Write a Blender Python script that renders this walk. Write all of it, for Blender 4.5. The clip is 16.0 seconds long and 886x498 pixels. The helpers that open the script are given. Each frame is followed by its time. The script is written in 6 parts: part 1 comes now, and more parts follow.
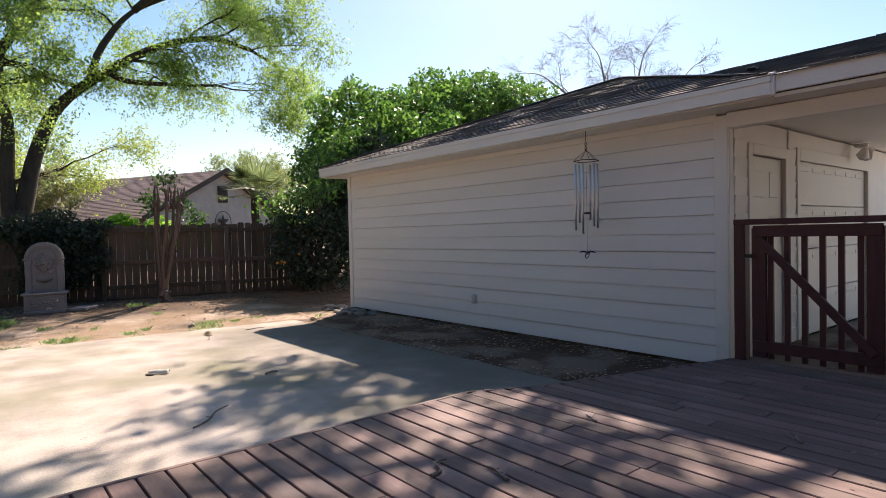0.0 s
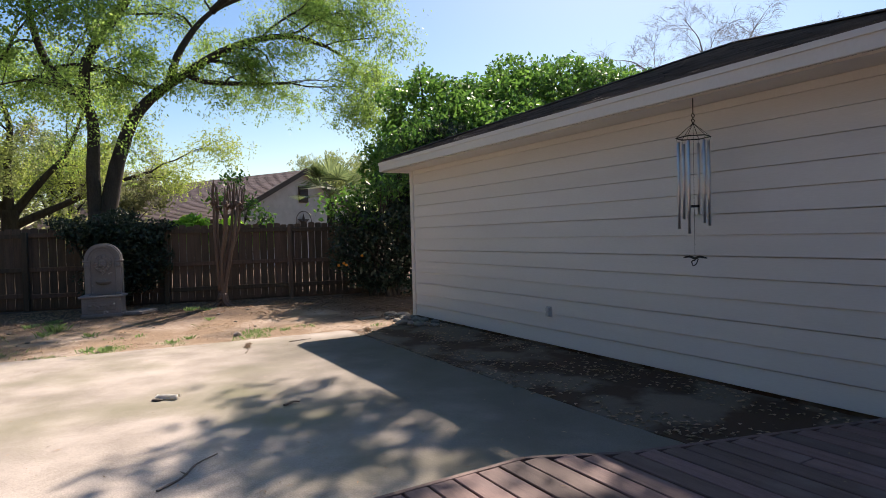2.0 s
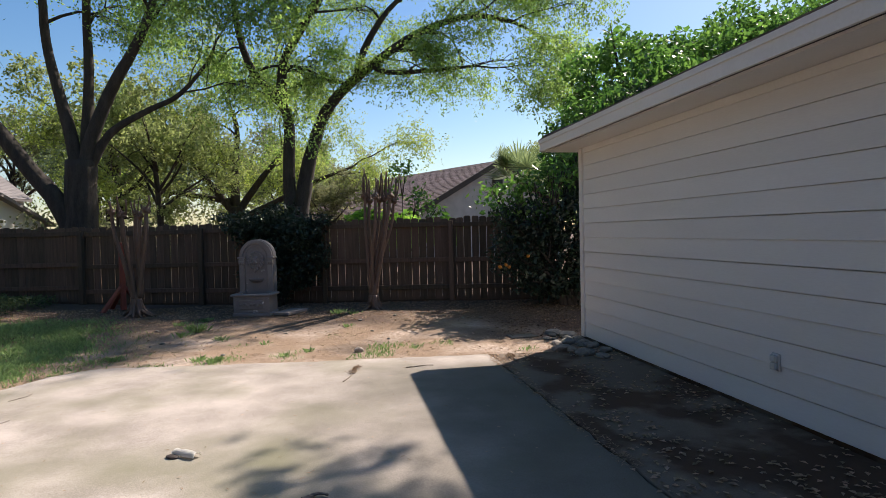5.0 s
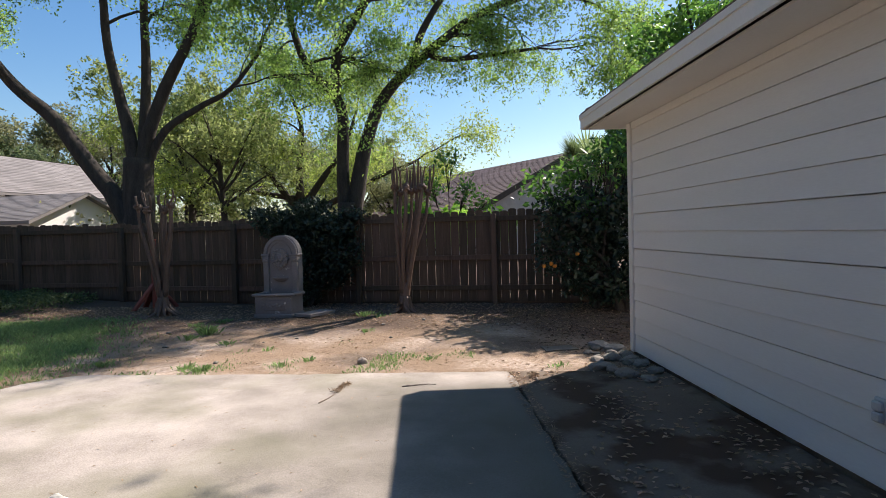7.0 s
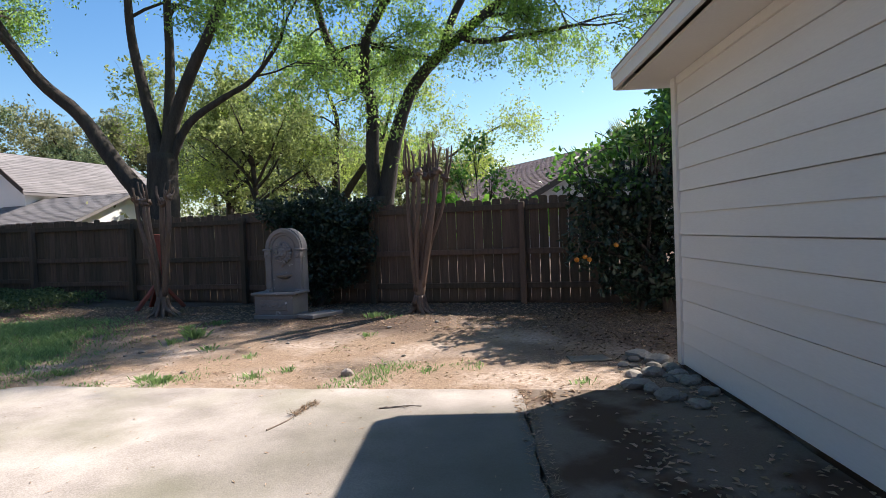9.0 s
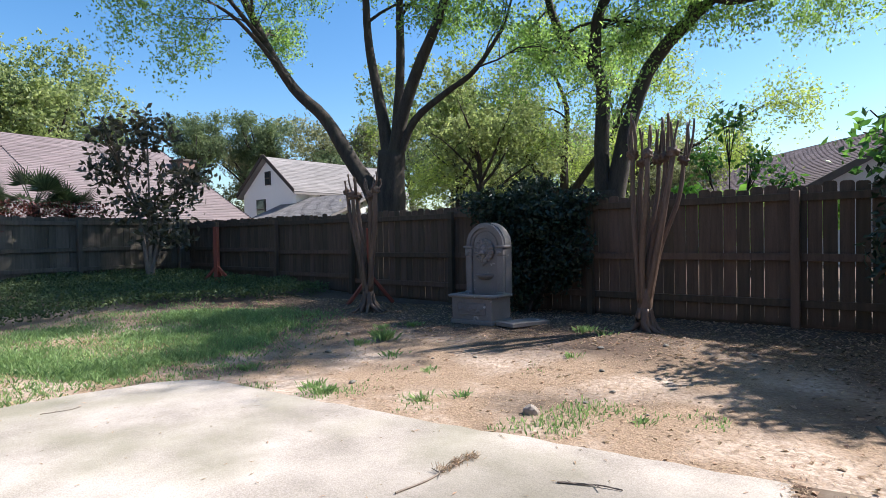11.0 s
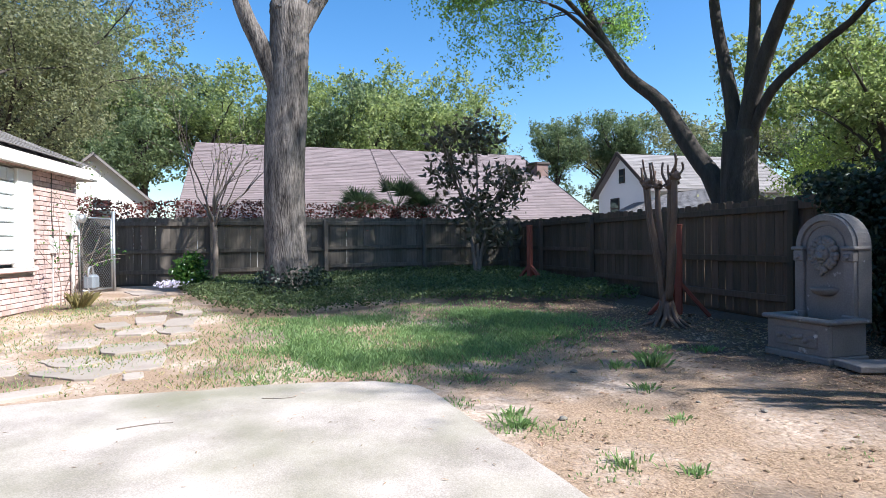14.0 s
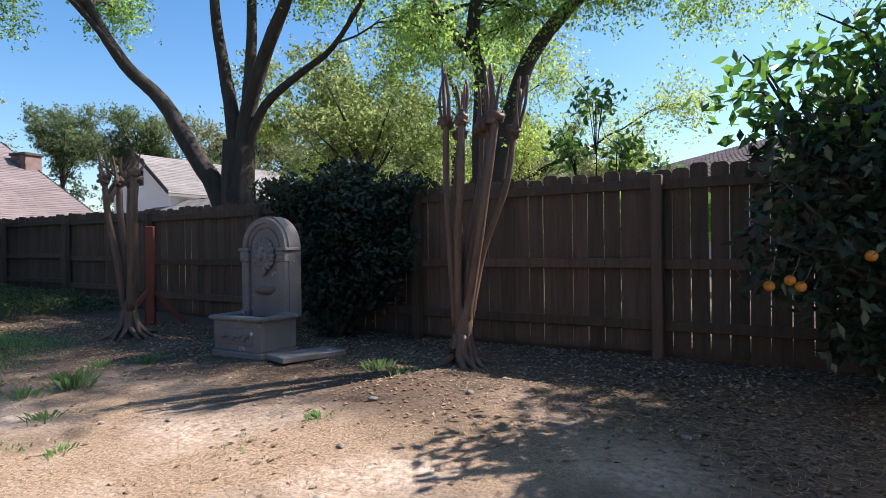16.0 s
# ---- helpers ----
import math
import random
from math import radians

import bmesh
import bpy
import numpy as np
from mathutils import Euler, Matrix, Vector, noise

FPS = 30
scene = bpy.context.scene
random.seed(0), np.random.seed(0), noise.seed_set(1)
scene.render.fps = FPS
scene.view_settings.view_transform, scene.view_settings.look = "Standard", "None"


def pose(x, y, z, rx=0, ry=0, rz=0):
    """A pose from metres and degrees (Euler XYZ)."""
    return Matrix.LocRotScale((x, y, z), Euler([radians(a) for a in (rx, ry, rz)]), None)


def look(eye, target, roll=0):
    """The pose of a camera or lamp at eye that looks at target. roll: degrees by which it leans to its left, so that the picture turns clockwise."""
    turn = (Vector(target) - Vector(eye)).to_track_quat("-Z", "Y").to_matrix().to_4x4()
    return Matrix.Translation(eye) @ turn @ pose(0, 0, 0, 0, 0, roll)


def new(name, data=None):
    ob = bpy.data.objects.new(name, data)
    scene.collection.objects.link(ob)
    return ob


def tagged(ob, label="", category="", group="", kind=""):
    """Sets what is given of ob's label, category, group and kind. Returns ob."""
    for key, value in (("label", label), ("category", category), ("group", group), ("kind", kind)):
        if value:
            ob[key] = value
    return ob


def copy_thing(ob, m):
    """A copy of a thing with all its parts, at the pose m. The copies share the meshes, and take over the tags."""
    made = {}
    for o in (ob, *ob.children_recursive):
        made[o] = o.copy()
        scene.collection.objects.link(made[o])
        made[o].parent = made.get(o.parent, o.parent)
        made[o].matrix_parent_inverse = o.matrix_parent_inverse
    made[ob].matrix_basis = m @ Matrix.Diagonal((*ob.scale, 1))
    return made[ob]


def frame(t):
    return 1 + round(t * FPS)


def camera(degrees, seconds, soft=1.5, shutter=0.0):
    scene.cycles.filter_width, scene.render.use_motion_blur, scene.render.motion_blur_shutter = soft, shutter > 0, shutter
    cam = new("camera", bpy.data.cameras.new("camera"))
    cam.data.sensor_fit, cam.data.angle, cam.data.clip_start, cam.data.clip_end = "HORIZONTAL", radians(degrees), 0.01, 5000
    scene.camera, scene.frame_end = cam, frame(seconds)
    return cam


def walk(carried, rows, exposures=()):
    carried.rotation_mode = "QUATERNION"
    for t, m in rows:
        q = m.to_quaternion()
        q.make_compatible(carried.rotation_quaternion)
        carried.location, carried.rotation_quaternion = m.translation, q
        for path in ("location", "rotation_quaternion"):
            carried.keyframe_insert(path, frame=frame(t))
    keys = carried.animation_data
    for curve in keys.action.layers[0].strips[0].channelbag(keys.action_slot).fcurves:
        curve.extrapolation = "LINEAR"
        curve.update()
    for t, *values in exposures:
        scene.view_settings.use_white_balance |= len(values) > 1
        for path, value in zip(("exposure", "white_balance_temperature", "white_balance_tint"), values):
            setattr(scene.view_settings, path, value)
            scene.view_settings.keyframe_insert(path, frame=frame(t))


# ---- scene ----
cam = camera(74.4, 16.0, soft=0.8)
PATH = [
    (0, (-5.623, -9.556, 1.369), (-4.353, -8.013, 1.314), -1.3),
    (0.5, (-5.422, -9.392, 1.354), (-4.182, -7.824, 1.298), -1.6),
    (1, (-5.137, -9.186, 1.364), (-3.956, -7.573, 1.31), -1.6),
    (1.5, (-4.9, -8.962, 1.378), (-3.79, -7.299, 1.324), -1.6),
    (2, (-4.633, -8.713, 1.373), (-3.605, -6.998, 1.322), -1.5),
    (2.5, (-4.323, -8.467, 1.367), (-3.378, -6.705, 1.316), -1.8),
    (3, (-4.095, -8.289, 1.39), (-3.259, -6.473, 1.339), -1.7),
    (3.5, (-3.869, -8.021, 1.388), (-3.123, -6.166, 1.335), -1.8),
    (4, (-3.606, -7.749, 1.42), (-2.94, -5.864, 1.367), -1.6),
    (4.5, (-3.327, -7.446, 1.421), (-2.84, -5.507, 1.366), -1.6),
    (4.7, (-3.239, -7.312, 1.42), (-2.815, -5.358, 1.363), -1.5),
    (6.8, (-2.316, -6.284, 1.382), (-2.202, -4.288, 1.322), -1.6),
    (7, (-2.237, -6.17, 1.356), (-2.166, -4.172, 1.296), -1.6),
    (7.5, (-2.003, -5.884, 1.265), (-2.012, -3.885, 1.205), -1.8),
    (8, (-1.823, -5.674, 1.239), (-1.844, -3.675, 1.182), -1.6),
    (8.2, (-1.745, -5.593, 1.249), (-1.773, -3.594, 1.188), -1.9),
    (10.3, (-1.733, -4.216, 1.167), (-2.227, -2.278, 1.131), -1.2),
    (10.5, (-1.71, -4.13, 1.177), (-2.303, -2.22, 1.139), -1.2),
    (11, (-1.715, -3.788, 1.185), (-2.586, -1.988, 1.146), -1.1),
    (11.5, (-1.761, -3.462, 1.149), (-2.894, -1.814, 1.116), -1.1),
    (12, (-1.774, -3.175, 1.146), (-3.104, -1.681, 1.116), -1.0),
    (12.5, (-1.75, -2.94, 1.164), (-3.3, -1.677, 1.134), -1.0),
    (13, (-1.749, -2.72, 1.148), (-3.445, -1.66, 1.121), -1.0),
    (13.5, (-1.702, -2.479, 1.148), (-3.459, -1.523, 1.122), -0.8),
    (14, (-1.58, -2.251, 1.138), (-3.335, -1.292, 1.12), -0.7),
    (14.5, (-1.383, -2.055, 1.118), (-3.016, -0.9, 1.099), -0.7),
    (15, (-1.29, -1.901, 1.078), (-2.654, -0.438, 1.063), -0.7),
    (15.5, (-1.275, -1.709, 1.091), (-2.362, -0.031, 1.071), -0.8),
    (16, (-1.192, -1.477, 1.063), (-1.819, 0.422, 1.054), -0.8),
]
walk(cam, [(t, look(eye, target, roll)) for t, eye, target, roll in PATH],
     exposures=((0, 0.92, 7600, 20), (1.5, 0.72, 7450, 19), (3.5, 0.54, 7250, 17), (4.7, 0.55, 7050, 17), (7, 0.68, 6850, 16), (8.2, 0.84, 6750, 15), (10.5, 0.96, 6400, 13), (13.5, 1.03, 5950, 11), (15, 1.06, 6100, 12), (16, 1.0, 6500, 15)))

# ---- light ----
world = bpy.data.worlds.new("sky_world")
scene.world = world
world.use_nodes = True
wn = world.node_tree.nodes
sky = wn.new("ShaderNodeTexSky")
sky.sky_type = "NISHITA"
sky.sun_disc = False
SUN_TO = Vector((2.00, 1.69, 2.61)).normalized()
sky.sun_elevation = math.asin(SUN_TO.z)
sky.sun_rotation = math.atan2(SUN_TO.x, SUN_TO.y)
sky.air_density, sky.dust_density, sky.ozone_density = 1.15, 0.6, 3.0
wn["Background"].inputs["Strength"].default_value = 0.1
tint = wn.new("ShaderNodeHueSaturation")
tint.inputs["Saturation"].default_value, tint.inputs["Hue"].default_value = 1.28, 0.5
world.node_tree.links.new(sky.outputs[0], tint.inputs["Color"])
world.node_tree.links.new(tint.outputs[0], wn["Background"].inputs["Color"])
sun_data = bpy.data.lights.new("sun", "SUN")
sun_data.energy, sun_data.angle, sun_data.color = 5.0, radians(0.53), (1.0, 0.95, 0.87)
sun = new("sun", sun_data)
sun.matrix_world = look(SUN_TO * 60, (0, 0, 0))


# ---- materials ----
def mat(name, a, b, rough=0.8, scale=4.0, fine=60.0, bump=0.3, metal=0.0, contrast=0.25, stretch=(1, 1, 1), island=0.0,
        rand=0.0, translucent=0.0, spec=0.5, dist=0.01, stain=None):
    """A mottled surface: two colours at two scales, relief, and a random shift for each piece."""
    m = bpy.data.materials.new(name)
    m.use_nodes = True
    t = m.node_tree
    n, l = t.nodes, t.links
    bsdf = n["Principled BSDF"]
    tc = n.new("ShaderNodeTexCoord")
    mp = n.new("ShaderNodeMapping")
    mp.inputs["Scale"].default_value = stretch
    l.new(tc.outputs["Object"], mp.inputs["Vector"])
    shift = n.new("ShaderNodeObjectInfo")
    vadd = n.new("ShaderNodeVectorMath")
    vadd.operation = "MULTIPLY_ADD"
    vadd.inputs[1].default_value = (17, 23, 31)
    l.new(shift.outputs["Random"], vadd.inputs[0])
    l.new(mp.outputs[0], vadd.inputs[2])
    big, small = n.new("ShaderNodeTexNoise"), n.new("ShaderNodeTexNoise")
    for tex, s, d in ((big, scale, 5), (small, fine, 4)):
        tex.inputs["Scale"].default_value, tex.inputs["Detail"].default_value = s, d
        l.new(vadd.outputs[0], tex.inputs["Vector"])
    mixn = n.new("ShaderNodeMath")
    mixn.operation = "MULTIPLY_ADD"
    mixn.inputs[1].default_value = 0.45
    l.new(small.outputs[0], mixn.inputs[0])
    half = n.new("ShaderNodeMath")
    half.operation = "MULTIPLY"
    half.inputs[1].default_value = 0.55
    l.new(big.outputs[0], half.inputs[0])
    l.new(half.outputs[0], mixn.inputs[2])
    ramp = n.new("ShaderNodeValToRGB")
    ramp.color_ramp.elements[0].position, ramp.color_ramp.elements[1].position = 0.5 - contrast, 0.5 + contrast
    ramp.color_ramp.elements[0].color, ramp.color_ramp.elements[1].color = (*a, 1), (*b, 1)
    l.new(mixn.outputs[0], ramp.inputs[0])
    colour = ramp.outputs[0]
    if stain:
        spot = n.new("ShaderNodeTexNoise")
        spot.inputs["Scale"].default_value, spot.inputs["Detail"].default_value = stain[1], 7
        l.new(tc.outputs["Object"], spot.inputs["Vector"])
        sr = n.new("ShaderNodeValToRGB")
        sr.color_ramp.elements[0].position, sr.color_ramp.elements[1].position = stain[2], stain[3]
        l.new(spot.outputs[0], sr.inputs[0])
        mx = n.new("ShaderNodeMix")
        mx.data_type = "RGBA"
        mx.inputs["B"].default_value = (*stain[0], 1)
        l.new(sr.outputs[0], mx.inputs["Factor"])
        l.new(colour, mx.inputs["A"])
        colour = mx.outputs["Result"]
    if island or rand:
        hsv = n.new("ShaderNodeHueSaturation")
        val = n.new("ShaderNodeMapRange")
        w = island or rand
        val.inputs["To Min"].default_value, val.inputs["To Max"].default_value = 1 - w, 1 + w
        hue = n.new("ShaderNodeMapRange")
        hue.inputs["To Min"].default_value, hue.inputs["To Max"].default_value = 0.5 + 0.04 * w, 0.5 - 0.04 * w
        if island:
            src = n.new("ShaderNodeNewGeometry").outputs["Random Per Island"]
        else:
            src = shift.outputs["Random"]
        l.new(src, val.inputs["Value"])
        l.new(src, hue.inputs["Value"])
        l.new(val.outputs[0], hsv.inputs["Value"])
        l.new(hue.outputs[0], hsv.inputs["Hue"])
        l.new(colour, hsv.inputs["Color"])
        colour = hsv.outputs[0]
    l.new(colour, bsdf.inputs["Base Color"])
    bsdf.inputs["Roughness"].default_value = rough
    bsdf.inputs["Metallic"].default_value = metal
    bsdf.inputs["Specular IOR Level"].default_value = spec
    if bump:
        bm_ = n.new("ShaderNodeBump")
        bm_.inputs["Strength"].default_value, bm_.inputs["Distance"].default_value = bump, dist
        l.new(mixn.outputs[0], bm_.inputs["Height"])
        l.new(bm_.outputs[0], bsdf.inputs["Normal"])
    if translucent:
        tr = n.new("ShaderNodeBsdfTranslucent")
        ms = n.new("ShaderNodeMixShader")
        ms.inputs[0].default_value = translucent
        hs = n.new("ShaderNodeHueSaturation")
        hs.inputs["Saturation"].default_value, hs.inputs["Value"].default_value = 1.0, 2.6
        l.new(colour, hs.inputs["Color"])
        l.new(hs.outputs[0], tr.inputs["Color"])
        l.new(bsdf.outputs[0], ms.inputs[1])
        l.new(tr.outputs[0], ms.inputs[2])
        l.new(ms.outputs[0], n["Material Output"].inputs["Surface"])
    return m


def shaded_algae(m, colour, x0, x1, wobble):
    """Dull green-black algae from one side of a slab, with garage shade put into its colour and a ragged edge."""
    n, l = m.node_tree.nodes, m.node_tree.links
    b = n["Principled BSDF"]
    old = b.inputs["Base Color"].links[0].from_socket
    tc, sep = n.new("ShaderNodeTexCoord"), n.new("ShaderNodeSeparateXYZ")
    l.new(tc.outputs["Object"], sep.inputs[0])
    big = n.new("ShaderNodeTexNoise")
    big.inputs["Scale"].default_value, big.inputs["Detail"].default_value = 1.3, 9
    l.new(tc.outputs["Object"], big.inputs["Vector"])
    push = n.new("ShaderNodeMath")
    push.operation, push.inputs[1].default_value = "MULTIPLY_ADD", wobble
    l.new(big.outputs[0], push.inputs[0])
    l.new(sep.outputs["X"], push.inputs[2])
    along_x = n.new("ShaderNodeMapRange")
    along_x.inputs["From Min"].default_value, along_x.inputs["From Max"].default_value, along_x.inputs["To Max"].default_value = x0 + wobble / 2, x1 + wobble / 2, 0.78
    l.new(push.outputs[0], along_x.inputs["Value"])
    # darkening fades out at the front edge, where the slab lies in sun
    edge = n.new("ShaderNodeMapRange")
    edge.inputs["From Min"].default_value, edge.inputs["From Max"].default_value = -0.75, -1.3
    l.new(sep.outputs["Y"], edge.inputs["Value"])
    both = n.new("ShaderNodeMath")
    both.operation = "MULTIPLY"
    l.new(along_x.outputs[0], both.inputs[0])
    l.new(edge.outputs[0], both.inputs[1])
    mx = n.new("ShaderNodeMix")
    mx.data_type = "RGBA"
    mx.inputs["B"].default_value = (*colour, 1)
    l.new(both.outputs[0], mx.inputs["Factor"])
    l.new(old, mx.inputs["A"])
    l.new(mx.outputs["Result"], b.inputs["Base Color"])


M = {}
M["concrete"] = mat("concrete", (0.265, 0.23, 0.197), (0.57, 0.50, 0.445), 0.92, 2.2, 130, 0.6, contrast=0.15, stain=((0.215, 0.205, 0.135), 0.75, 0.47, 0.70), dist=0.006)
# algae tone also paints in the shade beside the garage wall
shaded_algae(M["concrete"], (0.085, 0.080, 0.058), -3.9, -1.9, 1.6)
M["drive"] = mat("drive_concrete", (0.30, 0.27, 0.24), (0.52, 0.48, 0.43), 0.9, 1.0, 90, 0.5)
M["old_concrete"] = mat("old_concrete", (0.105, 0.076, 0.053), (0.215, 0.165, 0.122), 0.9, 1.6, 80, 0.5, stain=((0.070, 0.033, 0.016), 1.3, 0.45, 0.53), dist=0.006)
M["deck"] = mat("deck_wood", (0.085, 0.046, 0.041), (0.235, 0.148, 0.132), 0.7, 3.0, 40, 0.5, stretch=(6, 0.5, 6), rand=0.22, dist=0.004, stain=((0.26, 0.20, 0.185), 2.2, 0.55, 0.8))
M["siding"] = mat("white_siding", (0.70, 0.69, 0.66), (0.80, 0.79, 0.76), 0.55, 1.2, 30, 0.18, stretch=(4, 0.6, 4), rand=0.03, dist=0.003)
M["trim"] = mat("white_trim", (0.70, 0.68, 0.63), (0.80, 0.78, 0.74), 0.5, 2, 40, 0.12, dist=0.003)
M["soffit"] = mat("soffit_paint", (0.72, 0.70, 0.66), (0.80, 0.78, 0.74), 0.6, 2, 40, 0.12)
M["shingle"] = mat("dark_shingle", (0.07, 0.062, 0.058), (0.20, 0.178, 0.168), 0.9, 3, 150, 0.6, island=0.35)
M["mauve_shingle"] = mat("mauve_shingle", (0.15, 0.115, 0.115), (0.235, 0.19, 0.188), 0.9, 0.6, 60, 0.5, island=0.16)
M["grey_shingle"] = mat("grey_shingle", (0.16, 0.145, 0.14), (0.27, 0.25, 0.24), 0.9, 0.6, 60, 0.5, island=0.16)
M["brown_shingle"] = mat("brown_shingle", (0.085, 0.055, 0.058), (0.17, 0.12, 0.123), 0.9, 0.7, 60, 0.5, island=0.18)
M["fence"] = mat("fence_wood", (0.055, 0.036, 0.023), (0.16, 0.104, 0.068), 0.85, 3, 60, 0.5, stretch=(8, 8, 0.6), rand=0.28, dist=0.005)
M["grey_fence"] = mat("grey_fence_wood", (0.055, 0.046, 0.037), (0.17, 0.145, 0.118), 0.85, 3, 60, 0.5, stretch=(8, 8, 0.6), rand=0.25, dist=0.005)
M["stone"] = mat("cast_stone", (0.145, 0.128, 0.12), (0.265, 0.24, 0.23), 0.85, 3, 60, 0.35, dist=0.006, stain=((0.62, 0.60, 0.57), 7, 0.66, 0.74))
M["flag"] = mat("flagstone", (0.27, 0.222, 0.185), (0.44, 0.375, 0.32), 0.85, 3, 50, 0.4, rand=0.15, dist=0.006)
M["rubble"] = mat("rubble_stone", (0.13, 0.115, 0.095), (0.30, 0.275, 0.235), 0.9, 6, 50, 0.5, rand=0.3)
M["dark_stone"] = mat("dark_stone", (0.085, 0.075, 0.06), (0.19, 0.17, 0.14), 0.85, 6, 50, 0.5)
M["bark"] = mat("dark_bark", (0.018, 0.014, 0.012), (0.088, 0.072, 0.062), 0.95, 3, 26, 1.0, stretch=(3, 3, 0.6), dist=0.03)
M["grey_bark"] = mat("grey_bark", (0.028, 0.022, 0.019), (0.235, 0.205, 0.185), 0.95, 2.6, 17, 1.0, stretch=(2.6, 2.6, 0.55), dist=0.06, contrast=0.13)
M["smooth_bark"] = mat("smooth_bark", (0.065, 0.039, 0.027), (0.20, 0.125, 0.087), 0.6, 4, 30, 0.35, stretch=(4, 4, 0.7))
M["pale_twig"] = mat("pale_twig_bark", (0.20, 0.18, 0.17), (0.33, 0.30, 0.29), 0.9, 6, 40, 0.3)
M["twig"] = mat("twig_bark", (0.13, 0.10, 0.08), (0.28, 0.23, 0.19), 0.9, 6, 40, 0.3)
M["oak_leaf"] = mat("oak_leaf", (0.085, 0.15, 0.032), (0.185, 0.275, 0.07), 0.45, 0.5, 20, 0, island=0.4, translucent=0.6)
M["spring_leaf"] = mat("spring_leaf", (0.125, 0.175, 0.032), (0.26, 0.32, 0.075), 0.5, 1.2, 20, 0, island=0.3, translucent=0.5)
M["far_spring"] = mat("far_spring_leaf", (0.115, 0.155, 0.05), (0.24, 0.28, 0.105), 0.6, 0.4, 6, 0, island=0.4, translucent=0.4)
M["far_leaf"] = mat("far_leaf", (0.055, 0.09, 0.035), (0.145, 0.18, 0.085), 0.6, 0.4, 6, 0, island=0.4, translucent=0.4)
M["dry_leaf_green"] = mat("olive_leaf", (0.10, 0.115, 0.05), (0.19, 0.195, 0.10), 0.6, 0.4, 6, 0, island=0.4, translucent=0.4)
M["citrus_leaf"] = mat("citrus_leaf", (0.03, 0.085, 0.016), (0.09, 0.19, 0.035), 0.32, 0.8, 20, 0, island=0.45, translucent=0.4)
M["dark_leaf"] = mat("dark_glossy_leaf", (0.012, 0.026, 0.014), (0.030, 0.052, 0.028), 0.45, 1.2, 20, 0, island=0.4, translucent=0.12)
M["magnolia_leaf"] = mat("magnolia_leaf", (0.05, 0.05, 0.028), (0.11, 0.095, 0.055), 0.4, 1.2, 20, 0, island=0.5, translucent=0.2)
M["lime_leaf"] = mat("lime_leaf", (0.12, 0.24, 0.03), (0.20, 0.34, 0.06), 0.5, 1.2, 20, 0, island=0.3, translucent=0.5)
M["red_leaf"] = mat("red_hedge_leaf", (0.055, 0.028, 0.018), (0.17, 0.05, 0.035), 0.5, 1.0, 20, 0, island=0.5, translucent=0.25)
M["palm_leaf"] = mat("palm_leaf", (0.03, 0.055, 0.022), (0.07, 0.10, 0.045), 0.5, 1.2, 20, 0, island=0.3, translucent=0.2)
M["grass"] = mat("grass_blade", (0.085, 0.155, 0.05), (0.22, 0.31, 0.125), 0.6, 1.0, 12, 0, island=0.3, translucent=0.35)
M["dry_grass"] = mat("dry_grass_blade", (0.24, 0.21, 0.09), (0.36, 0.31, 0.15), 0.7, 1.0, 12, 0, island=0.3, translucent=0.25)
M["cover_leaf"] = mat("ground_cover_leaf", (0.042, 0.072, 0.024), (0.115, 0.15, 0.055), 0.62, 1.0, 12, 0, island=0.45, translucent=0.2)
# dead-leaf colour with the orange tree's shade mixed in
M["shaded_litter"] = mat("shaded_litter", (0.055, 0.034, 0.022), (0.24, 0.165, 0.11), 0.8, 6, 60, 0.3, island=0.5)
M["litter"] = mat("dead_leaf", (0.15, 0.092, 0.055), (0.44, 0.32, 0.21), 0.8, 2.0, 30, 0, island=0.45, translucent=0.15)
M["straw"] = mat("pine_straw", (0.32, 0.22, 0.135), (0.47, 0.345, 0.225), 0.8, 2.0, 30, 0, island=0.35)
M["red_wood"] = mat("red_stained_wood", (0.17, 0.035, 0.02), (0.30, 0.075, 0.045), 0.7, 4, 40, 0.3, stretch=(5, 5, 0.6))
M["gate_red"] = mat("dark_red_paint", (0.042, 0.010, 0.011), (0.095, 0.022, 0.022), 0.6, 4, 40, 0.3, stretch=(5, 5, 0.6))
M["brick"] = mat("pink_brick", (0.42, 0.275, 0.245), (0.64, 0.49, 0.45), 0.9, 6, 60, 0.5, rand=0.22, dist=0.006)
M["mortar"] = mat("mortar", (0.36, 0.32, 0.28), (0.47, 0.43, 0.38), 0.95, 6, 90, 0.4)
M["stucco"] = mat("pale_stucco", (0.80, 0.77, 0.74), (0.88, 0.85, 0.82), 0.9, 1, 50, 0.3)
M["grey_brick"] = mat("grey_brick", (0.22, 0.20, 0.19), (0.36, 0.33, 0.315), 0.9, 3, 40, 0.4, rand=0.2)
M["chimney_brick"] = mat("chimney_brick", (0.10, 0.065, 0.055), (0.24, 0.165, 0.14), 0.9, 3, 40, 0.4, rand=0.3)
M["gable_brick"] = mat("gable_brick", (0.36, 0.34, 0.33), (0.55, 0.52, 0.50), 0.9, 3, 40, 0.4, rand=0.2)
M["steel"] = mat("galvanised_steel", (0.42, 0.43, 0.44), (0.60, 0.61, 0.62), 0.42, 6, 60, 0.1, metal=0.85)
M["chrome"] = mat("brushed_tube", (0.70, 0.70, 0.71), (0.82, 0.82, 0.83), 0.38, 6, 60, 0.05, metal=1.0)
M["black"] = mat("black_iron", (0.012, 0.012, 0.012), (0.03, 0.028, 0.026), 0.6, 8, 60, 0.2)
